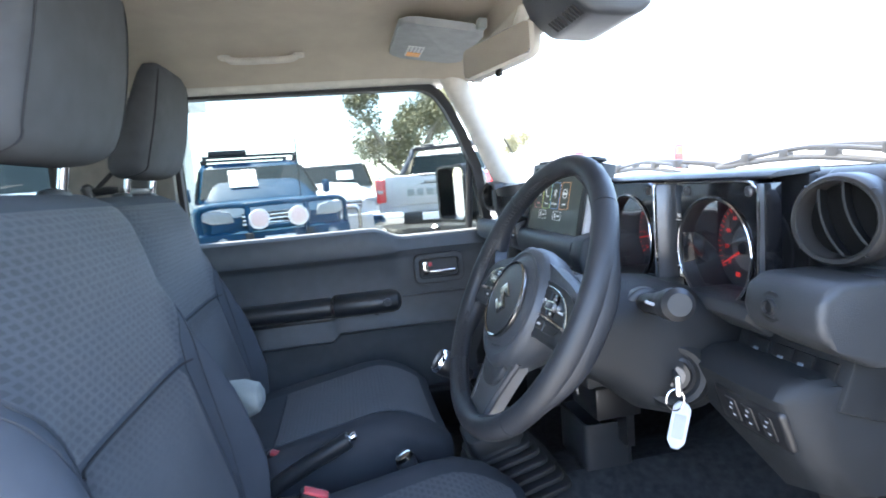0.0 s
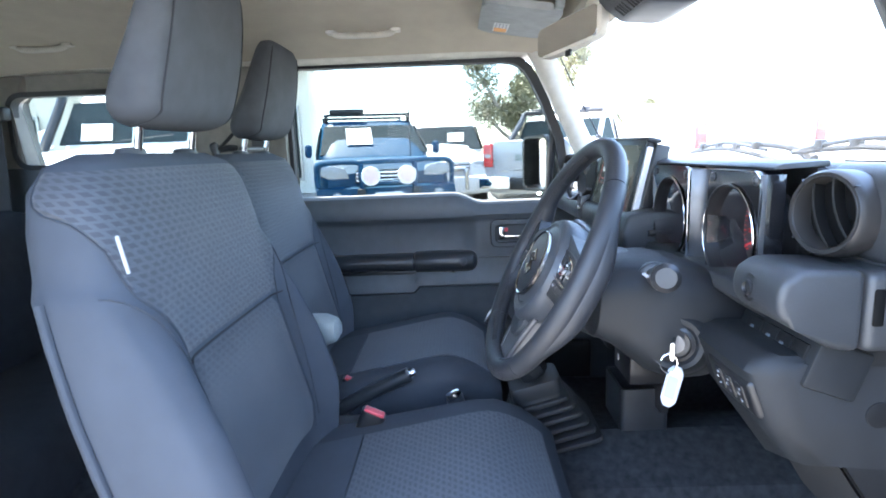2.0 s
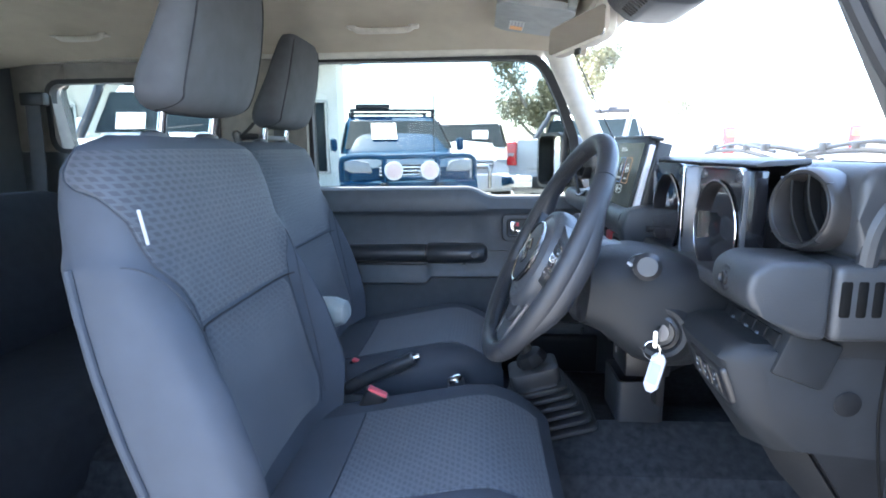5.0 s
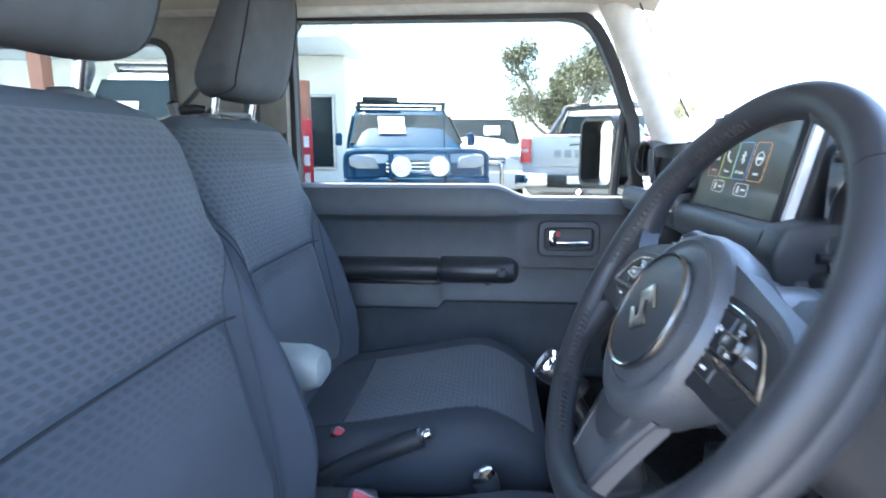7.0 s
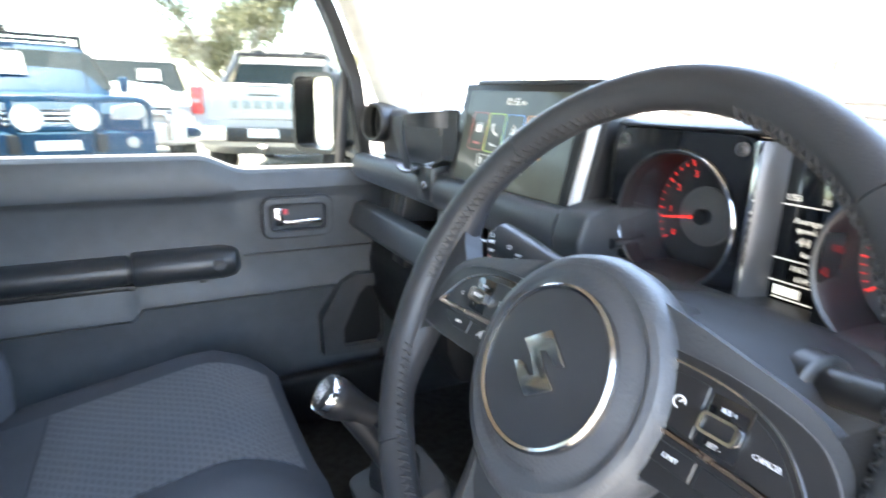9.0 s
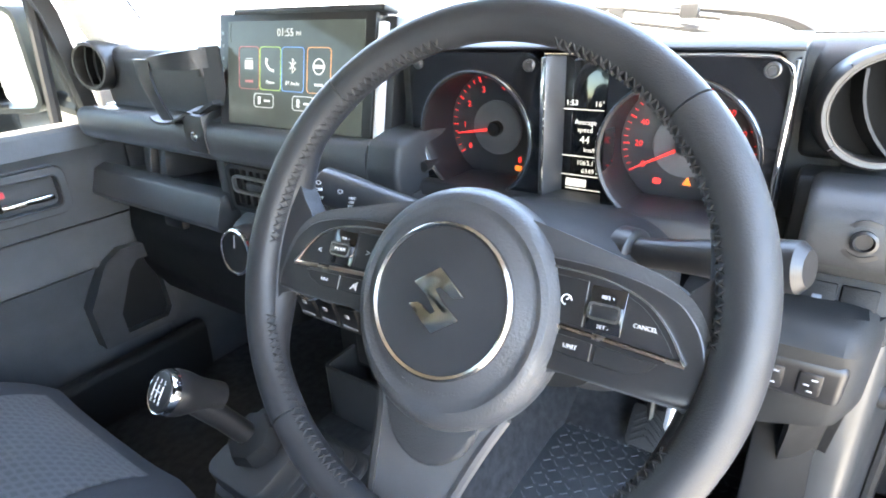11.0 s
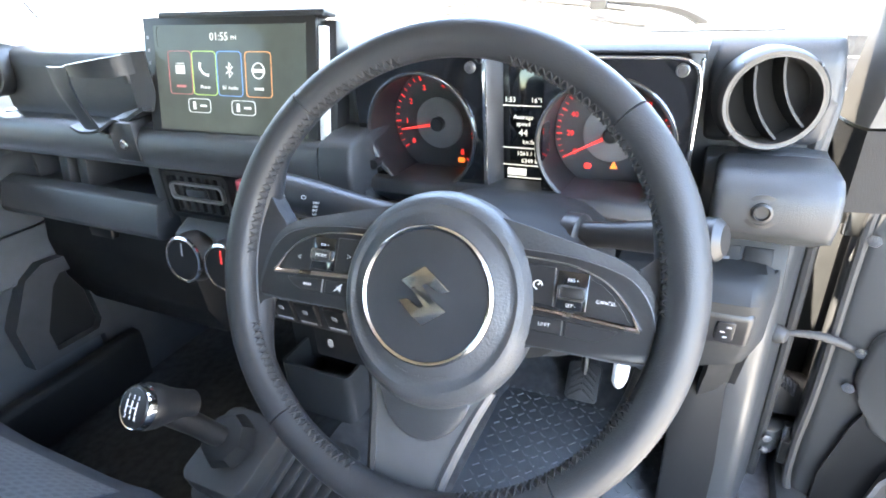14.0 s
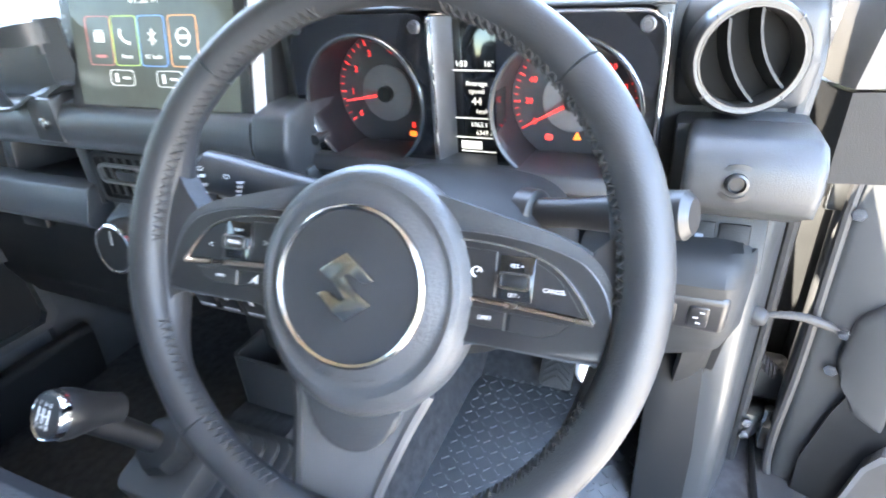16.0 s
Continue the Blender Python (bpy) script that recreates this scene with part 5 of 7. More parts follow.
# bright frame edges beside the display
for y in (-0.2705, -0.4765):
    part("bright_strip", rbox(0.2325, 0.240, y - 0.0018, y + 0.0018, 1.048, 1.196, 0.001), CHROME if y > -0.4 else GUNMETAL, clus, "bright edge strip")
    part("frame_side", rbox(0.240, 0.262, y - 0.0016, y + 0.0016, 1.048, 1.196, 0.001), GLOSS_BLACK, clus)
part("display_cheek", prism([(0.236, -0.2725), (0.266, -0.2835), (0.268, -0.2790), (0.240, -0.2690)], "z", 1.047, 1.196, 0.001), GUNMETAL, clus, "slanted metallic cheek beside the display")
outline = smooth_path([(0.2335, -0.272, 1.1985), (0.2335, -0.36, 1.1985), (0.2335, -0.450, 1.1985), (0.2335, -0.4685, 1.1945), (0.2335, -0.4770, 1.180), (0.2335, -0.4770, 1.12), (0.2335, -0.4770, 1.055)], 6)
part("bright_outline", tube(outline, 0.0013, 6), CHROME, clus, "thin chrome outline of the dial frame")
disp = part("trip_display", rbox(0.262, 0.270, -0.333, -0.278, 1.046, 1.196, 0.001), GLOSS_BLACK, clus, "dark trip display with white figures")
mf = lambda y, z: axis_m((0.2615, y, z), (-1, 0, 0))
for s_, sz, y, z, al in (("1:53", 0.0075, -0.290, 1.1505, "CENTER"), ("16°C", 0.0075, -0.321, 1.1505, "CENTER"), ("Average", 0.0068, -0.305, 1.132, "CENTER"), ("speed", 0.0068, -0.305, 1.1245, "CENTER"), ("44", 0.0105, -0.305, 1.1145, "CENTER"), ("km/h", 0.0065, -0.311, 1.1045, "CENTER"), ("1063.1 km", 0.0068, -0.312, 1.091, "CENTER"), ("6349 km", 0.0068, -0.315, 1.0825, "CENTER")):
    part("reading", text_bm(s_, sz, mf(y, z), 0.0002, al), WHITE_GLOW, disp, smooth=0)
for z in (1.1445, 1.0975, 1.0775):
    part("rule", rbox(0.2610, 0.2622, -0.331, -0.280, z - 0.0004, z + 0.0004, 0), WHITE_GLOW, disp)
part("fuel_bar", rbox(0.2610, 0.2622, -0.309, -0.287, 1.0655, 1.0735, 0), WHITE_GLOW, disp)
part("fuel_scale", rbox(0.2610, 0.2622, -0.329, -0.287, 1.0625, 1.0634, 0), WHITE_GLOW, disp)
for y in (-0.130,):
    part("trip_knob", tube([(0.245, y, 1.076), (0.222, y, 1.076)], 0.006, 12), BLACK, clus)
# hood over the dials
part("hood", prism([(0.246, 1.2005), (0.244, 1.204), (0.256, 1.2085), (0.31, 1.2110), (0.31, 1.203), (0.27, 1.2025)], "y", -0.480, -0.098, 0.002), PLASTIC, clus)
part("cheek", rbox(0.246, 0.30, -0.1075, -0.096, 1.036, 1.204, 0.003), PLASTIC, clus)

stand()
# ---- touch screen ----
s_tl, s_bl, s_tr = Vector((0.240, 0.218, 1.246)), Vector((0.207, 0.221, 1.097)), Vector((0.250, -0.055, 1.243))
sx = (s_tr - s_tl).normalized()
sy = (s_tl - s_bl)
sy = (sy - sx * sy.dot(sx))
SH, SW = sy.length, (s_tr - s_tl).length
sy.normalize()
sz = sx.cross(sy)
SCR = Matrix(((sx.x, sy.x, sz.x, s_bl.x), (sx.y, sy.y, sz.y, s_bl.y), (sx.z, sy.z, sz.z, s_bl.z), (0, 0, 0, 1)))
LCD = glowing("screen_glow", (0.050, 0.060, 0.056), 0.03)
LCD.node_tree.nodes["Principled BSDF"].inputs["Roughness"].default_value = 0.07
LCD.node_tree.nodes["Principled BSDF"].inputs["Specular IOR Level"].default_value = 0.3
for l_ in list(LCD.node_tree.links):
    if l_.to_socket.name == "Roughness":
        LCD.node_tree.links.remove(l_)
screen = thing("touch_screen", tuple(s_bl), "large tablet-style touch screen in a gloss black frame", "screen")
part("casing", rbox(0, SW, 0, SH, -0.022, -0.002, 0.004, 3, m=SCR), BLACK, screen)
part("bezel", rbox(0.0, SW, 0.0, SH, -0.003, 0.002, 0.002, 2, m=SCR), BLACK, screen, "gloss black bezel")
lcd = part("display", rbox(0.019, SW - 0.014, 0.012, SH - 0.010, 0.0015, 0.0026, 0, m=SCR), LCD, screen, "dim grey home page display")
part("visor_lip", moved(rbox(0.03, SW + 0.012, SH - 0.002, SH + 0.006, -0.024, 0.0035, 0.003), SCR), PLASTIC_SOFT, screen)
part("side_block", moved(rbox(SW, SW + 0.018, 0.0, SH - 0.004, -0.040, -0.0125, 0.003), SCR), BLACK, screen)
# White strip paints the sky's reflection in the chrome edge of the screen
part("bright_edge", moved(rbox(SW + 0.0005, SW + 0.009, 0.004, SH - 0.012, -0.012, -0.001, 0.001), SCR), WHITE_PLASTIC, screen, "bright edge strip")
part("mount", rbox(0.25, 0.30, 0.02, 0.20, 1.10, 1.21, 0.004), BLACK, screen)
UI = glowing("screen_white", (0.55, 0.57, 0.57), 0.028)
UIC = [glowing("screen_" + n_, c, 0.028) for n_, c in (("red", (0.35, 0.10, 0.10)), ("green", (0.35, 0.55, 0.12)), ("blue", (0.10, 0.25, 0.55)), ("orange", (0.65, 0.28, 0.10)))]
AT = lambda u, v, z=0.0030: SCR @ Matrix.Translation((u, v, z))
part("clock", text_bm("01:55", 0.0135, AT(SW * 0.475, SH * 0.84), 0.0002), UI, lcd, smooth=0)
part("clock_half", text_bm("PM", 0.007, AT(SW * 0.56, SH * 0.832), 0.0002), UI, lcd, smooth=0)


def outline_box(u, v, w, h, mat, t=0.0008):
    o, i = rrect(w, h, 0.005, 5, u, v), rrect(w - 2 * t, h - 2 * t, 0.0045, 5, u, v)
    return part("tile_frame", ring_plate(o, i, "z", 0.0026, 0.0031, SCR), mat, lcd)


outline_box(SW * 0.52, SH * 0.84, 0.235, 0.026, LCD, 0.0005)
for i, u in enumerate((0.225, 0.375, 0.525, 0.69)):
    outline_box(SW * u, SH * 0.555, 0.040, 0.054, UIC[i])
for i, u in enumerate((0.33, 0.595)):
    outline_box(SW * u, SH * 0.29, 0.038, 0.018, UI)
part("icon", moved(add(rbox(-0.008, 0.008, -0.006, 0.005, 0.0027, 0.0031, 0.0003), rbox(-0.006, 0.007, 0.0065, 0.0075, 0.0027, 0.0031, 0)), SCR @ Matrix.Translation((SW * 0.225, SH * 0.585, 0))), UI, lcd)
part("icon", moved(tube(smooth_path([(-0.006, 0.008, 0.003), (-0.007, 0.002, 0.003), (-0.001, -0.005, 0.003), (0.007, -0.007, 0.003)], 4), [0.0024] + [0.0015] * 11 + [0.0024], 6), SCR @ Matrix.Translation((SW * 0.375, SH * 0.585, 0))), UI, lcd)
part("icon", moved(tube([(-0.005, 0.004, 0.003), (0.005, -0.004, 0.003), (0, -0.009, 0.003), (0, 0.009, 0.003), (0.005, 0.004, 0.003), (-0.005, -0.004, 0.003)], 0.0008, 5), SCR @ Matrix.Translation((SW * 0.525, SH * 0.585, 0))), UI, lcd)
part("icon", moved(tube([(0.009 * math.cos(t), 0.009 * math.sin(t), 0.003) for t in (2 * math.pi * k / 24 for k in range(24))], 0.0008, 5, closed=True), SCR @ Matrix.Translation((SW * 0.69, SH * 0.585, 0))), UI, lcd)
part("icon_bar", rbox(SW * 0.69 - 0.010, SW * 0.69 + 0.010, SH * 0.585 - 0.002, SH * 0.585 + 0.002, 0.0027, 0.0032, 0, m=SCR), UI, lcd)
for s_, u in (("Phone", 0.375), ("BT Audio", 0.525)):
    part("caption", text_bm(s_, 0.0065, AT(SW * u, SH * 0.445), 0.0002), UI, lcd, smooth=0)
for u, w in ((0.225, 0.016), (0.69, 0.014)):
    part("caption_bar", rbox(SW * u - w / 2, SW * u + w / 2, SH * 0.445 - 0.0015, SH * 0.445 + 0.0015, 0.0027, 0.0031, 0, m=SCR), UIC[0] if u < 0.3 else UI, lcd)
for u in (0.33, 0.595):
    part("icon_bar", rbox(SW * u - 0.011, SW * u - 0.006, SH * 0.29 - 0.005, SH * 0.29 + 0.005, 0.0027, 0.0031, 0.001, m=SCR), UI, lcd)
    part("icon_bar", rbox(SW * u + 0.001, SW * u + 0.012, SH * 0.29 - 0.0013, SH * 0.29 + 0.0013, 0.0027, 0.0031, 0, m=SCR), UI, lcd)
for k in range(6):
    part("side_key", rbox(0.006, 0.010, SH * (0.30 + 0.105 * k), SH * (0.30 + 0.105 * k) + 0.004, 0.0016, 0.0024, 0.0003, m=SCR), GREY_INK, screen)

stand(0.008, -0.004, 0.004)
# ---- cup holder clamped on the grab bar ----
cup = thing("cup_holder", (0.21, 0.31, 1.08), "black plastic cup holder clamped to the grab bar", "cup holder")
cl = part("clamp", prism([(0.184, 1.112), (0.184, 1.058), (0.190, 1.054), (0.194, 1.058), (0.194, 1.104), (0.245, 1.112), (0.245, 1.120), (0.215, 1.118)], "y", 0.248, 0.298, 0.002), PLASTIC_SOFT, cup)
part("clamp_screw", lathe([(0.0075, 0), (0.0075, 0.003), (0.005, 0.005), (0.001, 0.005)], 14, axis_m((0.184, 0.271, 1.082), (-1, 0, 0))), STEEL, cl, "bright screw")
part("bracket", solid(loft([[(0.190, y, z), (0.232, y - 0.006, z)] for y, z in ((0.292, 1.112), (0.262, 1.118), (0.238, 1.128), (0.222, 1.134))], closed=False, caps=False), 0.005), PLASTIC_SOFT, cup)
rows = []
for k in range(28):
    a = radians(-95 + 320 * k / 27)
    p = Vector((0.204 - 0.046 * math.cos(a), 0.284 + 0.060 * math.sin(a), 1.190 - 0.007 * math.sin(a)))
    band = 0.020 - 0.011 * min(max((k - 4) / 6, 0), 1)
    rows.append([p + Vector((-0.002, 0, 0.005)), p - Vector((0, 0, band * 0.5)), p - Vector((0, 0, band))])
part("ring", solid(loft(rows, closed=False, caps=False), 0.0035), PLASTIC_SOFT, cup)
part("arm", solid(loft([[(x, y0, z), (x - 0.004, (y0 + y1) / 2, z), (x, y1, z)] for x, y0, y1, z in ((0.164, 0.346, 0.306, 1.190), (0.163, 0.342, 0.310, 1.168), (0.164, 0.336, 0.308, 1.148), (0.168, 0.330, 0.304, 1.128), (0.174, 0.326, 0.300, 1.106))], closed=False, caps=False), 0.004), PLASTIC_SOFT, cup)
part("foot", solid(loft([[(p.x - 0.010, p.y, p.z), (p.x + 0.014, p.y, p.z)] for p in smooth_path([(0.177, 0.353, 1.108), (0.178, 0.338, 1.101), (0.182, 0.315, 1.101), (0.188, 0.297, 1.108), (0.193, 0.286, 1.115), (0.196, 0.277, 1.115), (0.198, 0.271, 1.110)], 4)], closed=False, caps=False), 0.004), PLASTIC_SOFT, cup)
part("back_plate", solid(loft([[(0.196, 0.236, z), (0.214, 0.216, z)] for z in (1.204, 1.165, 1.126)], closed=False, caps=False), 0.006), PLASTIC_SOFT, cup)
part("hinge", tube([(0.192, 0.236, 1.165), (0.192, 0.236, 1.198)], 0.005, 10), BLACK, cup)

stand(0.013, 0.016, -0.001)
# ---- steering column ----
col = thing("steering_column", (0.16, -0.318, 1.0), "dark plastic steering column shroud with stalks and ignition lock", "steering column")
part("collar", lathe([(0.056, -0.03), (0.062, -0.045), (0.070, -0.06), (0.070, -0.08), (0.05, -0.085)], 40, HUB), PLASTIC_SOFT, col)
rings = []
for x, y0, y1, z0, z1 in ((0.062, -0.385, -0.245, 0.985, 1.055), (0.068, -0.402, -0.232, 0.965, 1.068), (0.10, -0.410, -0.225, 0.950, 1.078), (0.15, -0.420, -0.222, 0.912, 1.080), (0.19, -0.424, -0.222, 0.900, 1.074), (0.225, -0.420, -0.23, 0.902, 1.06), (0.30, -0.405, -0.245, 0.93, 1.04)):
    rings.append([(x + 0.16 * ((z0 + z1) / 2 + (z1 - z0) / 2 * se(math.sin(t), 3.2) - 1.03) * 0.6, (y0 + y1) / 2 + (y1 - y0) / 2 * se(math.cos(t), 3.2), (z0 + z1) / 2 + (z1 - z0) / 2 * se(math.sin(t), 3.2)) for t in (2 * math.pi * j / 40 for j in range(40))])
part("shroud", loft(rings), LOWER_PLASTIC, col)
# ignition lock and key
IG = axis_m((0.162, -0.419, 0.970), (-0.42, -0.9, 0.05))
part("lock_boss", lathe([(0.056, -0.05), (0.050, -0.022), (0.043, -0.006), (0.036, 0.002), (0.030, 0.001), (0.0262, -0.003)], 32, IG), LOWER_PLASTIC, col)
lk = part("ignition_lock", lathe([(0.0255, -0.006), (0.0255, 0.000), (0.021, 0.002), (0.019, -0.001), (0.001, -0.001)], 26, IG), BLACK, col, "black ignition lock with a steel face")
part("lock_face", lathe([(0.0135, -0.001), (0.0130, 0.002), (0.001, 0.0025)], 22, IG), GUNMETAL, lk)
part("key_blade", moved(rbox(-0.0025, 0.0025, -0.010, 0.010, 0.004, 0.030, 0.001), IG), STEEL, lk)
part("key_head", moved(prism(rrect(0.006, 0.024, 0.003), "z", 0.028, 0.040, 0.002), IG), STEEL, lk, "steel key")
part("key_ring", tube([Vector((0.143, -0.451, 0.955)) + 0.013 * Vector((0.8 * math.cos(t), -0.1 * math.cos(t), math.sin(t))) for t in (2 * math.pi * k / 24 for k in range(24))], 0.0011, 6, closed=True), CHROME, lk)
FOB = axis_m((0.150, -0.445, 0.920), (-0.55, -0.83, 0.1), (0.25, 0, 1))
fob = thing("key_tag", (0.150, -0.445, 0.920), "white plastic key tag hanging from the ignition key", "key tag")
part("tag", prism([(-0.010, 0.022), (-0.005, 0.029), (0.005, 0.029), (0.010, 0.022), (0.010, -0.019), (0.004, -0.028), (-0.004, -0.028), (-0.010, -0.019)], "z", -0.003, 0.003, 0.0015, 2, FOB), material("milky_plastic", (0.34, 0.37, 0.41), 0.35), fob)
part("tag_window", prism(rrect(0.013, 0.030, 0.002), "z", 0.0025, 0.0036, 0, m=FOB), GREY_VINYL, fob)
# light stalk to the driver's right, wiper stalk to the left
part("stalk_seat", lathe([(0.025, -0.014), (0.024, 0.0), (0.021, 0.002), (0.016, 0.002)], 28, axis_m((0.140, -0.400, 1.054), (-0.25, -1, 0.12))), BLACK, col)
ls = part("light_stalk", tube([(0.140, -0.40, 1.060), (0.134, -0.43, 1.066), (0.126, -0.462, 1.073), (0.120, -0.485, 1.078), (0.1195, -0.487, 1.0785), (0.114, -0.508, 1.083), (0.1125, -0.513, 1.084)], [0.012, 0.012, 0.0145, 0.0165, 0.0175, 0.0175, 0.012], 18), BLACK, col, "round light stalk")
for k in range(3):
    part("stalk_mark", rbox(0.100, 0.1035, -0.470 - 0.006 * k, -0.467 - 0.006 * k, 1.078, 1.081, 0.0003), GREY_INK, ls)
wsx = part("wiper_stalk", tube([(0.135, -0.235, 1.055), (0.118, -0.205, 1.062), (0.108, -0.165, 1.070), (0.102, -0.125, 1.079), (0.098, -0.100, 1.084), (0.097, -0.093, 1.0855)], [0.013, 0.015, 0.0180, 0.0195, 0.0195, 0.013], 18), PLASTIC_SOFT, col, "thick wiper stalk with white symbols")
SM = axis_m((0.0830, -0.135, 1.079), (-0.94, -0.24, 0.22))
for s_, sz_, u, v in (("ON", 0.0044, -0.0235, 0.0040), ("OFF", 0.0044, -0.0225, -0.0040), ("REAR", 0.0030, -0.0340, 0.0010), ("MIST", 0.0034, 0.0130, 0.0050), ("OFF", 0.0034, 0.0120, 0.0010), ("INT", 0.0034, 0.0110, -0.0030), ("LO", 0.0034, 0.0100, -0.0070)):
    part("stalk_legend", text_bm(s_, sz_, SM @ Matrix.Translation((u, v - 0.2 * u, 0.0010)), 0.0006), WHITE_INK, wsx, smooth=0)
for u, v in ((-0.0240, 0.0110), (-0.0220, -0.0110), (0.0000, 0.0080)):
    part("stalk_symbol", moved(tube([(0.0026 * math.cos(t), 0.0017 * math.sin(t), 0.0008) for t in (2 * math.pi * k / 12 for k in range(12))], 0.0004, 4, closed=True), SM @ Matrix.Translation((u, v - 0.18 * u, 0))), WHITE_INK, wsx)
# pedals
stand(-0.035, 0.002, 0.02)
ped = thing("brake_pedal", (0.62, -0.30, 0.52), "ribbed rubber brake pedal on a steel arm", "pedal", "pedals")
PM = axis_m((0.60, -0.326, 0.522), (-0.75, 0, 0.66))
pb = part("pad", prism(rrect(0.062, 0.075, 0.010), "z", -0.006, 0.006, 0.003, 2, PM), RUBBER, ped)
for q in (-1, 1):
    for k in range(5):
        part("rib", moved(rbox(-0.0145, 0.0145, -0.0022, 0.0022, 0.005, 0.0085, 0.001), PM @ Matrix.Translation((q * 0.0125, -0.024 + 0.012 * k, 0)) @ pose(0, 0, 0, 0, 0, -38 * q)), RUBBER, pb)
part("arm", tube([(0.61, -0.326, 0.535), (0.645, -0.324, 0.62), (0.68, -0.32, 0.80)], 0.008, 8), BLACK, ped)
acc = copy_thing(ped, Matrix.Translation((0.66, -0.45, 0.50)))
tagged(acc, "rubber accelerator pedal on a steel arm")
stand()
# rubber mat with raised chevrons
mat_ob = thing("floor_mat", (0.40, -0.33, 0.462), "dark rubber floor mat with raised chevrons", "floor mat")
part("mat", prism([(0.18, -0.16), (0.18, -0.52), (0.50, -0.55), (0.64, -0.50), (0.65, -0.19), (0.50, -0.155)], "z", 0.462, 0.482, 0.004), material("dark_rubber_mat", (0.072, 0.078, 0.085), 0.55, bump=0.4, bump_scale=500), mat_ob)
bm = bmesh.new()
for i in range(24):
    for j in range(20):
        x, y = 0.20 + 0.0185 * i, -0.515 + 0.0185 * j
        if y > -0.175 or x > 0.62 or y < -0.50 - 0.1 * (x - 0.2):
            continue
        add(bm, rbox(-0.0064, 0.0064, -0.0017, 0.0017, 0.480, 0.4842, 0, m=pose(x, y, 0, 0, 0, 45 if (i + j) % 2 else -45)))
part("tread_relief", bm, material("raised_rubber", (0.075, 0.081, 0.088), 0.5), mat_ob)["kind"] = "stuff"

# ---- centre console ----
stand(-0.004, -0.018, 0.014)
gear = thing("gear_lever", (0.06, 0.03, 0.61), "gear lever with a chrome-capped knob and ribbed rubber boot", "gear lever")
BOOT = pose(0.078, 0.025, 0.600, 0, -15, 0)
for k in range(7):
    z = 0.006 + 0.0165 * k
    h, w = 0.102 - 0.0078 * k, 0.090 - 0.0068 * k
    b = prism(rrect(2 * h, 2 * w, 0.017, 4, 0, 0.002 * k), "z", z, z + (0.0105 if k < 6 else 0.034), 0.004 if k < 6 else 0.012, 2, BOOT)
    part("boot_fold", b, RUBBER, gear)
part("boot_core", rbox(-0.045, 0.045, -0.035, 0.045, 0, 0.12, 0.01, 2, BOOT), RUBBER, gear)
part("boot_collar", lathe([(0.034, -0.012), (0.036, 0.0), (0.030, 0.014), (0.020, 0.020)], 8, axis_m((0.040, 0.040, 0.748), (-0.5, 0.05, 0.85))), PLASTIC_LOW, gear)
part("stick", tube([(0.050, 0.038, 0.73), (0.010, 0.045, 0.80), (-0.020, 0.049, 0.850)], [0.014, 0.0135, 0.015], 14), BLACK, gear)
KN = axis_m((-0.030, 0.050, 0.862), (-0.80, 0.06, 0.60), (1, 0, 0.9))
kb = part("knob", lathe([(0.0135, -0.056), (0.0165, -0.054), (0.0180, -0.034), (0.0205, -0.020), (0.0245, -0.006), (0.0255, 0.004), (0.024, 0.010)], 28, KN), BLACK, gear)
part("knob_cap", lathe([(0.0247, 0.010), (0.0245, 0.0145), (0.0230, 0.0186), (0.0222, 0.0180)], 28, KN, caps=False), CHROME, kb, "chrome cap ring")
part("shift_plate", lathe([(0.0222, 0.0165), (0.0200, 0.0195), (0.001, 0.0215)], 26, KN), BLACK, kb)
for u in (-0.008, 0.0, 0.008):
    part("shift_line", moved(rbox(u - 0.0005, u + 0.0005, -0.007, 0.007, 0.0212, 0.0224, 0), KN), WHITE_INK, kb)
part("shift_line", moved(rbox(-0.008, 0.008, -0.0005, 0.0005, 0.0212, 0.0224, 0), KN), WHITE_INK, kb)
for s_, u, v in (("1", -0.008, 0.0105), ("3", 0, 0.0105), ("5", 0.008, 0.0105), ("2", -0.008, -0.0105), ("4", 0, -0.0105), ("R", 0.008, -0.0105)):
    part("figure", text_bm(s_, 0.006, KN @ Matrix.Translation((u, v, 0.0212)), 0.0003), WHITE_INK, kb, smooth=0)

stand(0.0, -0.009, 0.012)
tr = thing("transfer_lever", (-0.12, -0.01, 0.61), "short black transfer lever with a bright cap", "lever")
part("stick", tube([(-0.10, -0.008, 0.60), (-0.125, -0.004, 0.69)], 0.009, 10), BLACK, tr)
TK = axis_m((-0.130, -0.003, 0.700), (-0.4, 0, 0.9))
part("knob", lathe([(0.012, -0.024), (0.017, -0.012), (0.0195, 0.004), (0.018, 0.012)], 20, TK), PLASTIC_GREY, tr)
part("cap", lathe([(0.0185, 0.011), (0.0165, 0.019), (0.012, 0.022), (0.001, 0.0225)], 20, TK), CHROME, tr)

stand(-0.003, 0.005, -0.006)
hb = thing("handbrake", (-0.33, 0.04, 0.64), "black handbrake lever with a chrome button", "handbrake")
part("grip", tube(smooth_path([(-0.46, 0.042, 0.625), (-0.40, 0.042, 0.668), (-0.33, 0.042, 0.708), (-0.25, 0.042, 0.745), (-0.228, 0.042, 0.755)], 4), [0.014] * 4 + [0.0165] * 12 + [0.013], 14), PLASTIC_SOFT, hb)
part("button", lathe([(0.0125, 0), (0.0125, 0.006), (0.008, 0.008), (0.008, 0.016), (0.006, 0.019), (0.001, 0.019)], 16, axis_m((-0.232, 0.042, 0.753), (0.88, 0, 0.45))), CHROME, hb)
stand()
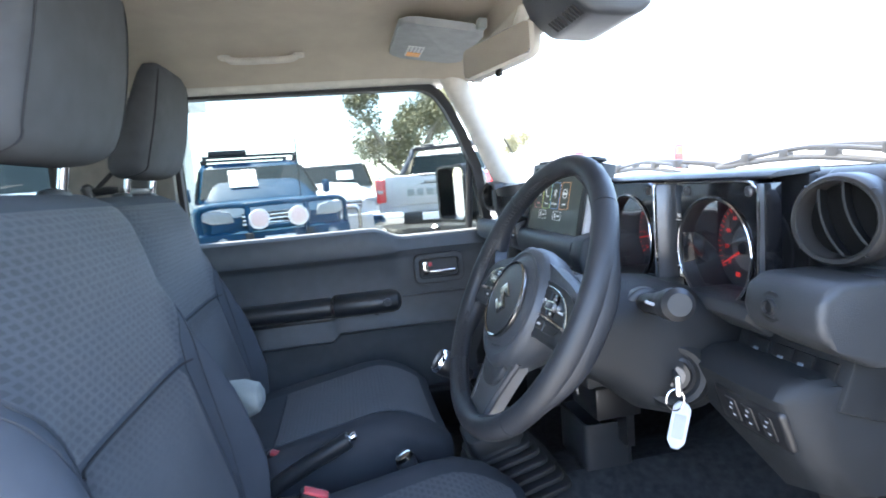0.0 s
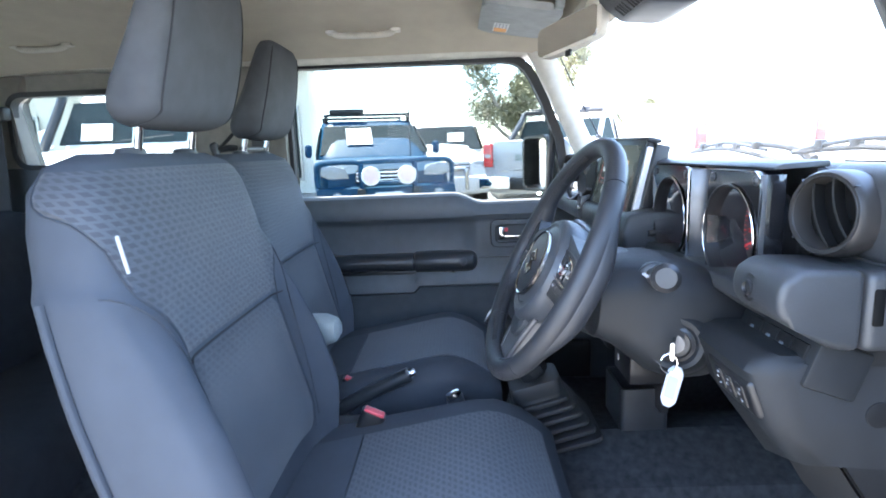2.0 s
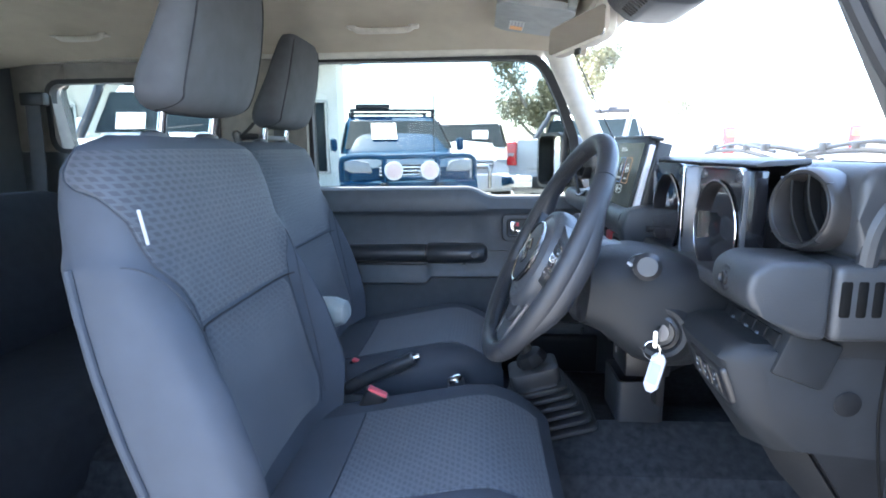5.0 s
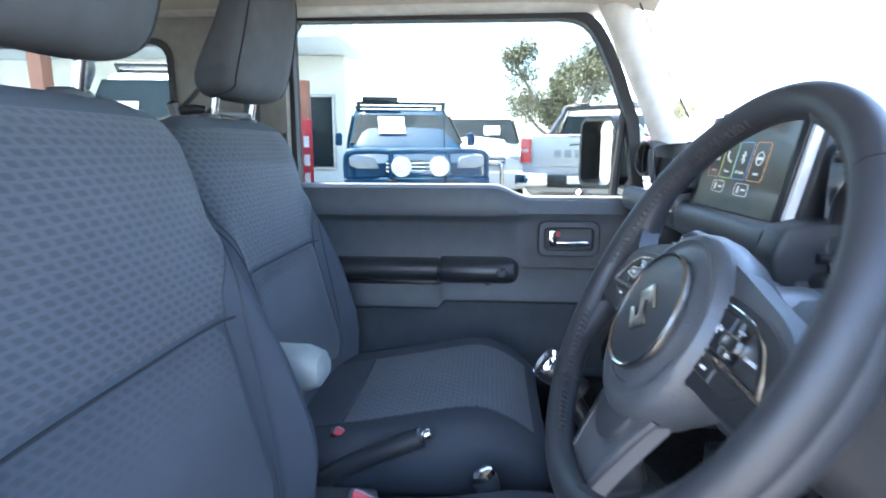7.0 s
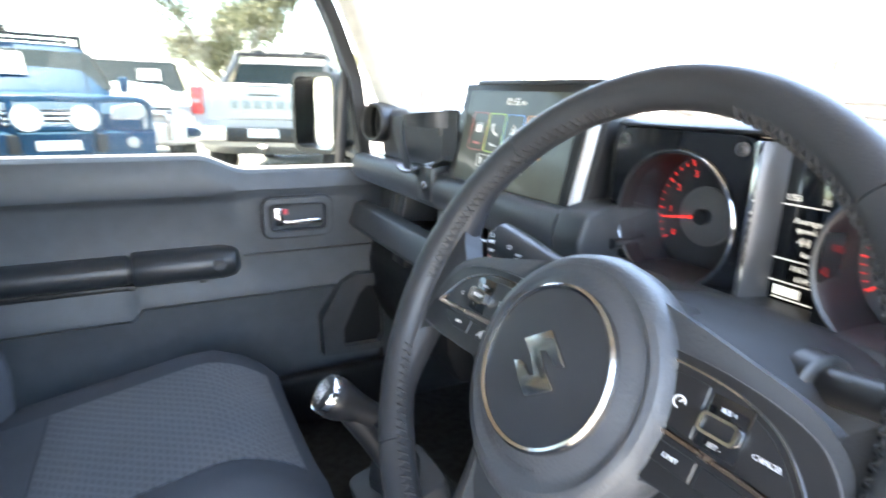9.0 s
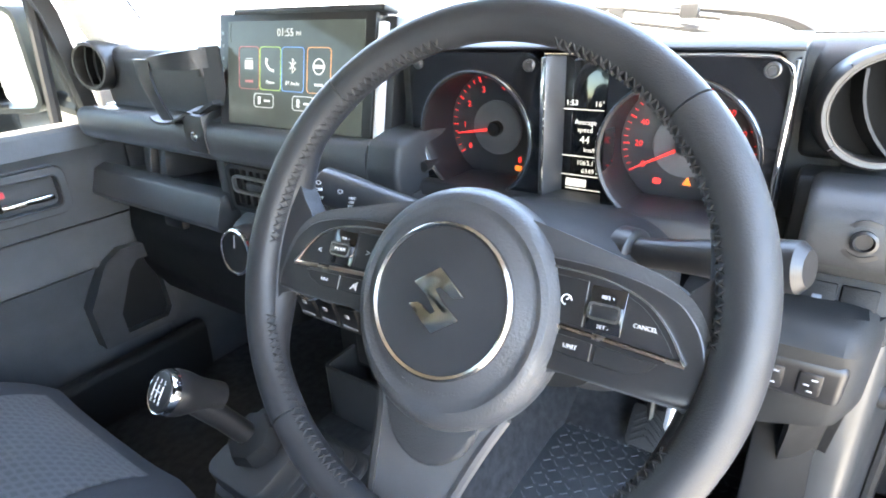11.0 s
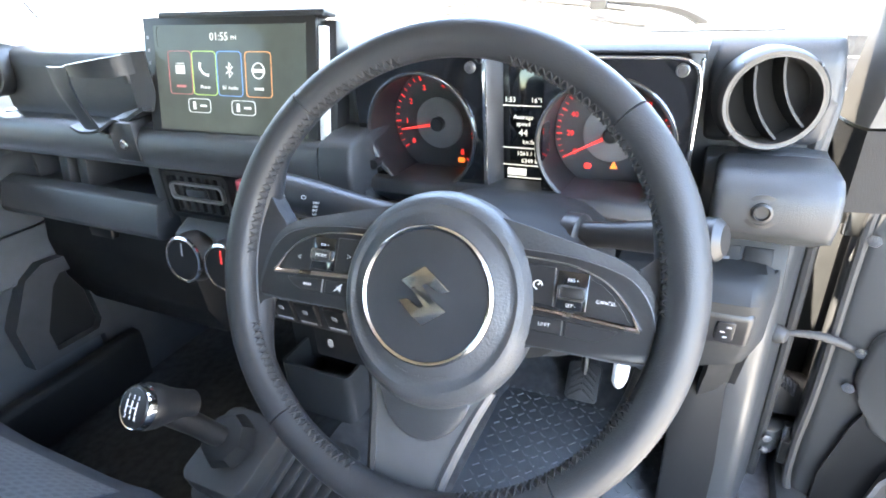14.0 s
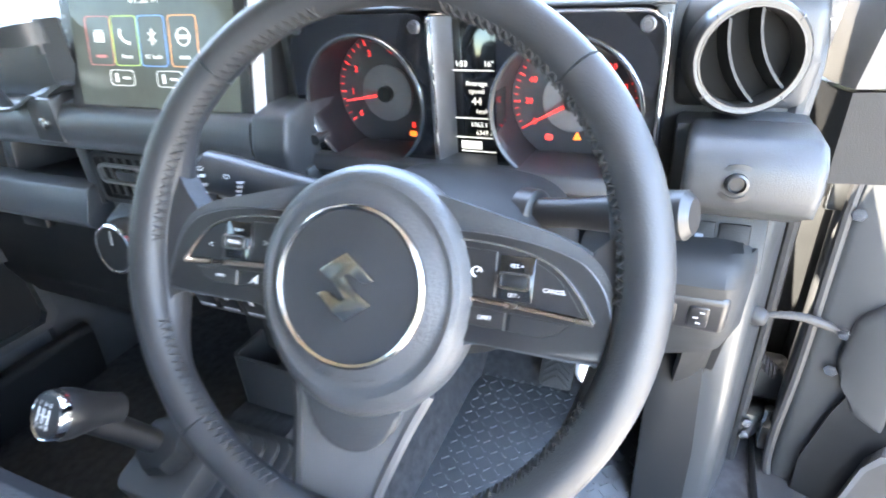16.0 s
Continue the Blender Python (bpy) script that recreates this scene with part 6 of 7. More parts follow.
con = thing("centre_console", (-0.25, 0.0, 0.60), "dark plastic console tray between the seats", "console")
part("body", rbox(-0.62, -0.08, -0.085, 0.105, 0.58, 0.632, 0.01), PLASTIC, con)
part("cup_tray", ring_plate(rrect(0.12, 0.085, 0.015, 5, -0.36, -0.01), rrect(0.108, 0.073, 0.012, 5, -0.36, -0.01), "z", 0.632, 0.662), SILVER, con, "silver-rimmed tray")
part("tray_floor", rbox(-0.412, -0.308, -0.044, 0.024, 0.630, 0.637, 0), BLACK, con)


def buckle(x, y, z, lean, label):
    b = thing("seat_belt_buckle", (x, y, z - 0.09), label, "seat belt buckle", "buckles")
    m = pose(x, y, z, 0, lean, 0)
    part("housing", moved(loft([[(sx_ * w, sy_ * t, h) for sx_, sy_ in rrect(2, 2, 0.5, 4)] for h, w, t in ((-0.095, 0.016, 0.009), (-0.05, 0.024, 0.014), (-0.004, 0.0255, 0.016), (0.0, 0.0245, 0.015))]), m), BLACK, b)
    part("release", moved(rbox(-0.021, 0.021, -0.012, 0.008, -0.003, 0.005, 0.003), m), RED_PLASTIC, b, "pink-red release button")
    part("slot", moved(rbox(-0.019, 0.019, 0.0095, 0.0135, -0.001, 0.0012, 0), m), WHITE_INK, b)


buckle(-0.292, -0.092, 0.728, 24, "black belt buckle with a red button beside the driver seat")
buckle(-0.372, 0.105, 0.712, 24, "black belt buckle with a red button beside the passenger seat")
arm = thing("armrest", (-0.48, 0.03, 0.84), "light grey padded armrest between the seats", "armrest")
rings = []
for x, h, w in ((-0.66, 0.025, 0.030), (-0.64, 0.032, 0.038), (-0.46, 0.034, 0.040), (-0.41, 0.033, 0.038), (-0.385, 0.024, 0.030), (-0.377, 0.012, 0.018)):
    rings.append([(x, 0.035 + w * se(math.cos(t), 3), 0.862 + h * se(math.sin(t), 3)) for t in (2 * math.pi * j / 24 for j in range(24))])
part("pad", loft(rings), GREY_VINYL, arm)
part("bracket", rbox(-0.60, -0.545, 0.015, 0.05, 0.63, 0.84, 0.01), BLACK, arm)

# ---- overhead ----
mirror = thing("rear_view_mirror", (0.14, 0.0, 1.45), "ivory-backed rear view mirror on a short stem", "mirror")
MM = pose(0.138, 0.088, 1.466, -6, 7, 30)
part("shell", moved(loft([[(x, w * se(math.cos(t), 5), h * se(math.sin(t), 5)) for t in (2 * math.pi * j / 32 for j in range(32))] for x, w, h in ((-0.016, 0.090, 0.030), (-0.014, 0.096, 0.035), (0.006, 0.094, 0.034), (0.022, 0.078, 0.026), (0.028, 0.05, 0.016))]), MM), IVORY, mirror)
part("mirror_glass", moved(prism(rrect(0.178, 0.060, 0.012), "x", -0.0195, -0.0155), MM), MIRROR, mirror, "rectangular mirror glass")
part("dip_lever", moved(rbox(-0.014, -0.006, -0.008, 0.008, -0.048, -0.032, 0.003), MM), BLACK, mirror)
part("stem", tube([(0.158, 0.085, 1.478), (0.170, 0.075, 1.51), (0.185, 0.062, 1.545), (0.192, 0.058, 1.575)], [0.010, 0.011, 0.014, 0.022], 14), IVORY, mirror)
cam_box = thing("camera_housing", (0.25, -0.06, 1.50), "dark grey plastic sensor housing behind the windscreen", "sensor housing")
part("housing", prism([(0.155, 1.548), (0.175, 1.500), (0.215, 1.468), (0.285, 1.462), (0.318, 1.475), (0.325, 1.500), (0.28, 1.552)], "y", -0.155, 0.02, 0.012, 3), PLASTIC_GREY, cam_box)
for k in range(4):
    for j in range(2):
        part("slot", moved(rbox(-0.012, 0.012, -0.003, 0.003, -0.002, 0.002, 0.0015), pose(0.20 + 0.0, -0.13 + 0.013 * k + 0.06 * j, 1.479, 0, 39, 0)), BLACK, cam_box)


def visor(y0, y1, label, tag):
    v = thing("sun_visor", (0.05, (y0 + y1) / 2, 1.57), label, "sun visor", "visors")
    m = pose(0.055, (y0 + y1) / 2, 1.5615, 0, 9, 0)
    w = y1 - y0
    part("board", moved(prism(rrect(0.19, w, 0.035, 6), "z", -0.009, 0.008, 0.006, 3), m), VISOR, v)
    part("hinge_rod", moved(tube([(0.075, -w / 2 - 0.02, 0.004), (0.075, w / 2 + 0.01, 0.004)], 0.006, 8), m), IVORY, v)
    part("clip", moved(rbox(0.068, 0.088, -w / 2 - 0.03, -w / 2 - 0.004, -0.008, 0.014, 0.004), m), GREY_VINYL, v)
    if tag:
        t = part("warning_label", moved(rbox(-0.055, -0.015, 0.02, 0.12, -0.0102, -0.0088, 0), m), WHITE_INK, v, "white and amber warning label")
        part("label_panel", moved(rbox(-0.052, -0.018, 0.077, 0.117, -0.0110, -0.0098, 0), m), ORANGE, t)
        for k in range(4):
            part("label_line", moved(rbox(-0.050 + 0.009 * k, -0.047 + 0.009 * k, 0.026, 0.072, -0.0110, -0.0098, 0), m), GREY_INK, t)
    return v


VISOR = material("grey_visor_vinyl", (0.27, 0.28, 0.28), 0.7, bump=0.3, bump_scale=700)
visor(0.215, 0.525, "grey sun visor folded up with a warning label", True)
visor(-0.545, -0.235, "grey sun visor folded up over the driver", False)

# belt and anchor on the passenger side pillar, and rear belt
belt_p = thing("seat_belt", (-0.72, 0.655, 1.3), "grey webbing seat belt hanging from the pillar", "seat belt", "seat belts")
WEB = material("grey_webbing", (0.07, 0.072, 0.075), 0.85, bump=0.6, bump_scale=1500)
part("webbing", solid(loft([[(-0.755, y - 0.0, z), (-0.712, y - 0.004, z)] for y, z in ((0.648, 1.42), (0.642, 1.30), (0.63, 1.10), (0.61, 0.80), (0.60, 0.60))], closed=False, caps=False), 0.0015), WEB, belt_p)
part("anchor", rbox(-0.765, -0.705, 0.640, 0.668, 1.405, 1.445, 0.006), BLACK, belt_p)
part("tongue", rbox(-0.760, -0.708, 0.615, 0.632, 0.93, 0.99, 0.005), BLACK, belt_p)
belt_r = thing("seat_belt", (-1.60, 0.60, 1.3), "grey rear seat belt hanging from the rear pillar", "seat belt", "seat belts")
part("webbing", solid(loft([[(-1.60, y, z), (-1.545, y - 0.005, z)] for y, z in ((0.640, 1.40), (0.632, 1.20), (0.60, 0.90), (0.58, 0.72))], closed=False, caps=False), 0.002), WEB, belt_r)
part("anchor", rbox(-1.615, -1.53, 0.630, 0.67, 1.385, 1.43, 0.008), BLACK, belt_r)
part("tongue", rbox(-1.50, -1.462, 0.592, 0.606, 0.960, 1.000, 0.004), ORANGE, belt_r, "orange-marked belt tongue")
# lever behind the passenger headrest
hk = thing("belt_guide", (-0.72, 0.16, 1.26), "black bent belt guide behind the passenger seat", "belt guide")
part("lever", tube([(-0.680, 0.200, 1.236), (-0.682, 0.200, 1.254), (-0.686, 0.200, 1.272), (-0.688, 0.200, 1.277)], [0.009, 0.0105, 0.0115, 0.007], 10), BLACK, hk)
part("rod", tube(smooth_path([(-0.682, 0.200, 1.255), (-0.668, 0.200, 1.268), (-0.645, 0.200, 1.289), (-0.640, 0.203, 1.296)], 4), 0.0045, 8), BLACK, hk)
part("pivot", tube([(-0.672, 0.200, 1.262), (-0.650, 0.205, 1.264), (-0.634, 0.212, 1.262)], 0.0085, 10), BLACK, hk)

# ---- driver's doorway: hinge pillar, seals, open door ----
stand(-0.030, 0.018, 0.014)
hp = thing("wall_doorway", (0.50, -0.68, 0.4), "grey painted hinge pillar of the open driver doorway", "car side", kind="structure")
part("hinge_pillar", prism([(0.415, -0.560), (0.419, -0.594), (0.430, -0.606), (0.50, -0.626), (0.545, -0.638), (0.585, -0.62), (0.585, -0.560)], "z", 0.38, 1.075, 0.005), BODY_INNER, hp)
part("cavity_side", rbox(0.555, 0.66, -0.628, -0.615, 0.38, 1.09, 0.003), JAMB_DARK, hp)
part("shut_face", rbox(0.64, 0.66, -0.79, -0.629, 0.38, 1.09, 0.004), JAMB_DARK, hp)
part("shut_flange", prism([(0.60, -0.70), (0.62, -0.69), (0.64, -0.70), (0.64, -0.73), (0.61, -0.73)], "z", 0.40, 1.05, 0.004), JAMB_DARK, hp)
part("door_seal", tube(smooth_path([(0.552, -0.644, 0.40), (0.552, -0.646, 0.70), (0.54, -0.648, 1.00), (0.42, -0.660, 1.13), (0.30, -0.664, 1.28), (0.19, -0.652, 1.49)], 6), 0.008, 8), RUBBER, hp)
part("front_wing", rbox(0.66, 1.55, -0.80, -0.70, 0.38, 1.085, 0.02, 3), BODY_GREY, hp)
part("trim_edge", prism([(-0.572, 0.38), (-0.570, 0.60), (-0.562, 0.76), (-0.556, 0.88), (-0.50, 0.88), (-0.50, 0.38)], "x", 0.398, 0.414, 0.004), PLASTIC_LOW, hp, "dark kick panel")
for z in (0.535, 0.952):
    h = part("hinge", prism([(0.548, -0.640), (0.548, -0.665), (0.585, -0.690), (0.60, -0.680), (0.575, -0.640)], "z", z - 0.024, z + 0.024, 0.004), BODY_INNER, hp)
    part("hinge_leaf", prism([(0.535, -0.672), (0.535, -0.692), (0.575, -0.712), (0.58, -0.690)], "z", z - 0.030, z + 0.018, 0.004), DOOR_SHEET, h)
    part("hinge_pin", tube([(0.560, -0.682, z - 0.036), (0.560, -0.682, z + 0.036)], 0.008, 10), STEEL, h)
    for dz, y in ((-0.014, -0.652), (0.014, -0.652), (0.0, -0.700)):
        part("bolt", lathe([(0.0075, 0), (0.0075, 0.005), (0.001, 0.0055)], 6, axis_m((0.543, y, z + dz), (-1, -0.2, 0))), STEEL, h)
spring = tube([(0.56 + 0.010 * math.cos(a * 0.9), -0.644 - 0.034 * a / 44, 0.668 + 0.010 * math.sin(a * 0.9) - 0.028 * a / 44) for a in range(45)], 0.0032, 6)
part("check_spring", spring, BLACK, hp)
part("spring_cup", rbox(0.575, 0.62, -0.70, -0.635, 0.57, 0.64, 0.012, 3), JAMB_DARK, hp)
part("wiring_clip", lathe([(0.012, -0.006), (0.013, 0.004), (0.009, 0.012), (0.005, 0.014)], 14, axis_m((0.445, -0.612, 0.812), (-0.4, -1, 0))), RUBBER, hp)
wire = smooth_path([(0.445, -0.616, 0.812), (0.470, -0.640, 0.802), (0.492, -0.672, 0.790), (0.503, -0.705, 0.776), (0.508, -0.730, 0.762)], 8)
part("wiring_boot", tube(wire, [0.0032 + 0.0028 * min(i / 20, 1) + (0.0009 if i % 3 == 0 else 0) for i in range(len(wire))], 10), RUBBER, hp, "black ribbed door wiring tube")
bp = part("b_pillar", prism([(-0.665, -0.665), (-0.665, -0.735), (-0.72, -0.75), (-0.90, -0.75), (-0.90, -0.665)], "z", 0.38, 1.54, 0.008), BODY_INNER, hp)

SPEAKER_MESH = material("speaker_mesh", (0.020, 0.020, 0.021), 0.6, bump=0.5, bump_scale=700)
DO = radians(70)
dd = thing("door_2", (0.58, -0.76, 0.45), "driver door standing wide open, grey paint and dark trim", "car door", kind="structure")
# local frame: x from the hinge to the free edge, y out of the inner face
dx_, dy_ = Vector((-math.cos(DO), -math.sin(DO), 0)), Vector((-math.sin(DO), math.cos(DO), 0))
DM = Matrix(((dx_.x, dy_.x, 0, 0.540), (dx_.y, dy_.y, 0, -0.680), (0, 0, 1, 0), (0, 0, 0, 1)))
part("shell", prism([(0.0, 0.0), (0.0, -0.13), (1.12, -0.13), (1.12, 0.0)], "z", 0.42, 1.08, 0.02, 3, DM), BODY_GREY, dd)
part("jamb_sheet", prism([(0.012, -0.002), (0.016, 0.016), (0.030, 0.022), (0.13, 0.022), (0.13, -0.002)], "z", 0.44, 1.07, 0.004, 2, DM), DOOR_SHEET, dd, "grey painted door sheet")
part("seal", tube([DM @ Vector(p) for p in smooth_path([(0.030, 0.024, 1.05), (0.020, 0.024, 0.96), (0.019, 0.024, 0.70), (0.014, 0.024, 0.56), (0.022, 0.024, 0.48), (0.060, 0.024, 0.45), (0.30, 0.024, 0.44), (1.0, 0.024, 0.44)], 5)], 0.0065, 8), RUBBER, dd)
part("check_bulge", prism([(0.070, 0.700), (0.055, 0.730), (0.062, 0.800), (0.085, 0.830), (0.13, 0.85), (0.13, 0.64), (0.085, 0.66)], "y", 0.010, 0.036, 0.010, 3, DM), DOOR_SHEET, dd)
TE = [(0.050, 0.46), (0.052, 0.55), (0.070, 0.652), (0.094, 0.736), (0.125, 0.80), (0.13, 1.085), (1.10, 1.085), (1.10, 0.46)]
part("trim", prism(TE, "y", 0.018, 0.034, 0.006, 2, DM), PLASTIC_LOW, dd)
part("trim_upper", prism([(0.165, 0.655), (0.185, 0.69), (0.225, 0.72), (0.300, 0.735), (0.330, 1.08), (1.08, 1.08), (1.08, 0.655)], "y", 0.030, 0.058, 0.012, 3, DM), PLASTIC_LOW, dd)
so = [(0.106, 0.5), (0.12, 0.6), (0.134, 0.632), (0.167, 0.644), (0.292, 0.644), (0.322, 0.62), (0.322, 0.48), (0.122, 0.472)]
si = [(0.112, 0.506), (0.126, 0.598), (0.139, 0.624), (0.169, 0.635), (0.288, 0.635), (0.314, 0.616), (0.314, 0.488), (0.126, 0.48)]
part("speaker_frame", ring_plate(so, si, "y", 0.032, 0.056, DM), PLASTIC_GREY, dd)
part("speaker_grille", prism(si, "y", 0.030, 0.050, m=DM), SPEAKER_MESH, dd, "fine black speaker mesh")
for x, z in ((0.056, 0.773), (0.054, 0.713), (0.031, 0.934), (0.020, 1.02)):
    part("bolt", lathe([(0.0085, 0), (0.0085, 0.006), (0.001, 0.0065)], 6, axis_m(DM @ Vector((x, 0.024, z)), dy_)), STEEL, dd)
gl = part("pane", moved(prism([(0.12, 1.08), (0.38, 1.50), (1.08, 1.50), (1.08, 1.08)], "y", -0.045, -0.041), DM), SIDE_GLASS, dd)
gl.visible_shadow = False
part("window_frame", tube([DM @ Vector(p) for p in ((0.08, -0.04, 1.06), (0.36, -0.04, 1.51), (1.09, -0.04, 1.52), (1.10, -0.04, 1.06))], 0.016, 8), RUBBER, dd)

stand()
# ---- outside of the windscreen: bonnet and wipers ----
hood = thing("bonnet", (1.0, 0, 1.0), "grey painted flat bonnet ahead of the windscreen", "bonnet", kind="structure")
part("panel", rbox(0.66, 1.55, -0.60, 0.60, 0.96, 1.085, 0.03, 3), BODY_GREY, hood)
part("cowl", prism([(0.60, 1.05), (0.60, 1.17), (0.63, 1.19), (0.70, 1.15), (0.72, 1.05)], "y", -0.62, 0.62, 0.005), BLACK, hood)
for y0, y1 in ((0.62, 0.14), (0.10, -0.40)):
    w = thing("wiper", (0.60, (y0 + y1) / 2, 1.17), "black windscreen wiper arm and blade", "wiper", "wipers")
    mid_y = (y0 + y1) / 2
    part("arm", tube(smooth_path([(0.650, y1 - 0.05, 1.190), (0.640, y1, 1.212), (0.622, y1 + 0.12, 1.226), (0.606, mid_y, 1.232)], 4), [0.012, 0.012, 0.011, 0.010, 0.009] + [0.0065] * 8, 8), BLACK, w)
    part("blade", tube(smooth_path([(0.612, y0, 1.206), (0.602, mid_y, 1.216), (0.612, y1 + 0.03, 1.190)], 6), 0.0055, 8), RUBBER, w)
    part("bridge", tube(smooth_path([(0.610, y0 - 0.03, 1.212), (0.604, y0 - 0.13, 1.224), (0.602, mid_y, 1.232), (0.604, y1 + 0.15, 1.224), (0.610, y1 + 0.06, 1.212)], 4), 0.0045, 8), BLACK, w)
    for k in (0.2, 0.4, 0.6, 0.8):
        part("claw", rbox(0.598, 0.612, y0 + (y1 - y0) * k - 0.012, y0 + (y1 - y0) * k + 0.012, 1.212, 1.232, 0.003), BLACK, w)

# ---- outside: parked vehicles ----
BLUE = material("blue_car_paint", (0.003, 0.044, 0.095), 0.45, metal=0.0, spec=0.25, coat=0.0, vary=0.05)
WHITE_PAINT = material("white_car_paint", (0.72, 0.73, 0.74), 0.3, coat=0.6, vary=0.03)
SILVER_PAINT = material("silver_car_paint", (0.40, 0.40, 0.405), 0.35, metal=0.3, coat=0.6, vary=0.04)
DARK_GLASS = material("tinted_car_glass", (0.018, 0.026, 0.029), 0.2, spec=0.08)
LAMP = material("clear_lamp", (0.30, 0.31, 0.32), 0.15, coat=0.4)
TAIL = material("red_lamp", (0.50, 0.02, 0.02), 0.15, coat=0.8)
TYRE = material("tyre_rubber", (0.02, 0.02, 0.021), 0.8, bump=0.4, bump_scale=60)
PAPER = material("white_paper", (0.75, 0.75, 0.74), 0.8)


def vehicle(name, label, paint, W, ride, hood_z, nose, ws0, ws1, roof_z_, cab_end, tail, bed_z=None, cat="car"):
    """A parked vehicle along its own x axis, nose at +x: body, cab, glass, wheels."""
    v = thing(name, (0, 0, 0), label, cat, "parked vehicles")
    hw = W / 2
    back_z = bed_z or hood_z
    secs = [(tail, 0.90, ride + 0.25, back_z - 0.06), (tail + 0.04, 0.97, ride + 0.12, back_z), (tail + 0.3, 1.0, ride, back_z), (ws0 - 0.1, 1.0, ride, back_z if bed_z else hood_z), (ws0, 1.0, ride, hood_z), (nose - 0.5, 0.99, ride, hood_z - 0.03), (nose - 0.12, 0.95, ride + 0.02, hood_z - 0.08), (nose, 0.86, ride + 0.08, hood_z - 0.20)]
    rings = [[(x, hw * k * se(math.cos(t), 7), (z0 + z1) / 2 + (z1 - z0) / 2 * se(math.sin(t), 7)) for t in (2 * math.pi * j / 36 for j in range(36))] for x, k, z0, z1 in secs]
    part("body", loft(rings), paint, v)
    # cab
    b, t_ = hood_z - 0.02, roof_z_
    q = 0.82
    cabr = []
    for z, x0, x1, w in ((b, cab_end, ws0, hw * 0.96), (b + 0.06, cab_end, ws0 - 0.04, hw * 0.955), (t_ - 0.06, cab_end + 0.16, ws1, hw * q), (t_ - 0.015, cab_end + 0.20, ws1 - 0.06, hw * (q - 0.02)), (t_, cab_end + 0.30, ws1 - 0.2, hw * (q - 0.10))):
        cabr.append([((x0 + x1) / 2 + (x1 - x0) / 2 * se(math.cos(a), 9), w * se(math.sin(a), 9), z) for a in (2 * math.pi * j / 40 for j in range(40))])
    part("cab", loft(cabr), paint, v)

    def pane(nm, pts, off):
        n_ = (Vector(pts[1]) - Vector(pts[0])).cross(Vector(pts[2]) - Vector(pts[0])).normalized() * off
        bm_ = bmesh.new()
        f = bm_.faces.new([bm_.verts.new(Vector(p) + n_) for p in pts])
        bmesh.ops.inset_region(bm_, faces=[f], thickness=0.012)
        bm_.faces.ensure_lookup_table()
        return part(nm, solid(bm_, 0.012), DARK_GLASS, v)

    zb, zt = b + 0.07, t_ - 0.10
    f = lambda z, lo, hi: lo + (hi - lo) * (z - b) / (t_ - 0.06 - b)
    wx = lambda z: f(z, ws0 - 0.01, ws1 + 0.02)
    wy = lambda z: f(z, hw * 0.93, hw * (q - 0.05))
    pane("windscreen", [(wx(zb), wy(zb), zb), (wx(zb), -wy(zb), zb), (wx(zt), -wy(zt), zt), (wx(zt), wy(zt), zt)], 0.006)
    bx = lambda z: f(z, cab_end - 0.01, cab_end + 0.14)
    pane("rear_window", [(bx(zb), -wy(zb), zb), (bx(zb), wy(zb), zb), (bx(zt), wy(zt), zt), (bx(zt), -wy(zt), zt)], 0.006)
    sy_ = lambda z: f(z, hw * 0.965, hw * (q + 0.005))
    for s in (1, -1):
        midx = (ws0 + cab_end) / 2 - 0.1
        for xa, xb in ((midx + 0.05, ws0 - 0.16), (cab_end + 0.12, midx - 0.05)):
            za = zt
            top_b = min(xb, wx(zt) - 0.10)
            top_a = max(xa, cab_end + 0.24)
            pts = [(xa, s * sy_(zb), zb), (xb, s * sy_(zb), zb), (top_b, s * sy_(za), za), (top_a, s * sy_(za), za)]
            pane("side_window", pts if s < 0 else pts[::-1], 0.006)
        mir_ = part("door_mirror", rbox(ws0 - 0.22, ws0 - 0.06, s * (hw + 0.03) - 0.10 * (s < 0), s * (hw + 0.03) + 0.10 * (s > 0), b + 0.04, b + 0.24, 0.04, 3), paint, v)
    for x in (nose - 0.85, tail + 0.95):
        for s in (1, -1):
            w = part("wheel", lathe([(0.20, -0.11), (0.36, -0.11), (0.385, -0.08), (0.385, 0.08), (0.36, 0.11), (0.24, 0.11), (0.23, 0.06), (0.05, 0.07), (0.001, 0.07)], 28, axis_m((x, s * (hw - 0.13), 0.385), (0, s, 0))), TYRE, v)
            part("rim", lathe([(0.225, 0.05), (0.22, 0.085), (0.17, 0.075), (0.05, 0.10), (0.001, 0.10)], 20, axis_m((x, s * (hw - 0.13), 0.385), (0, s, 0))), SILVER, w)
    return v


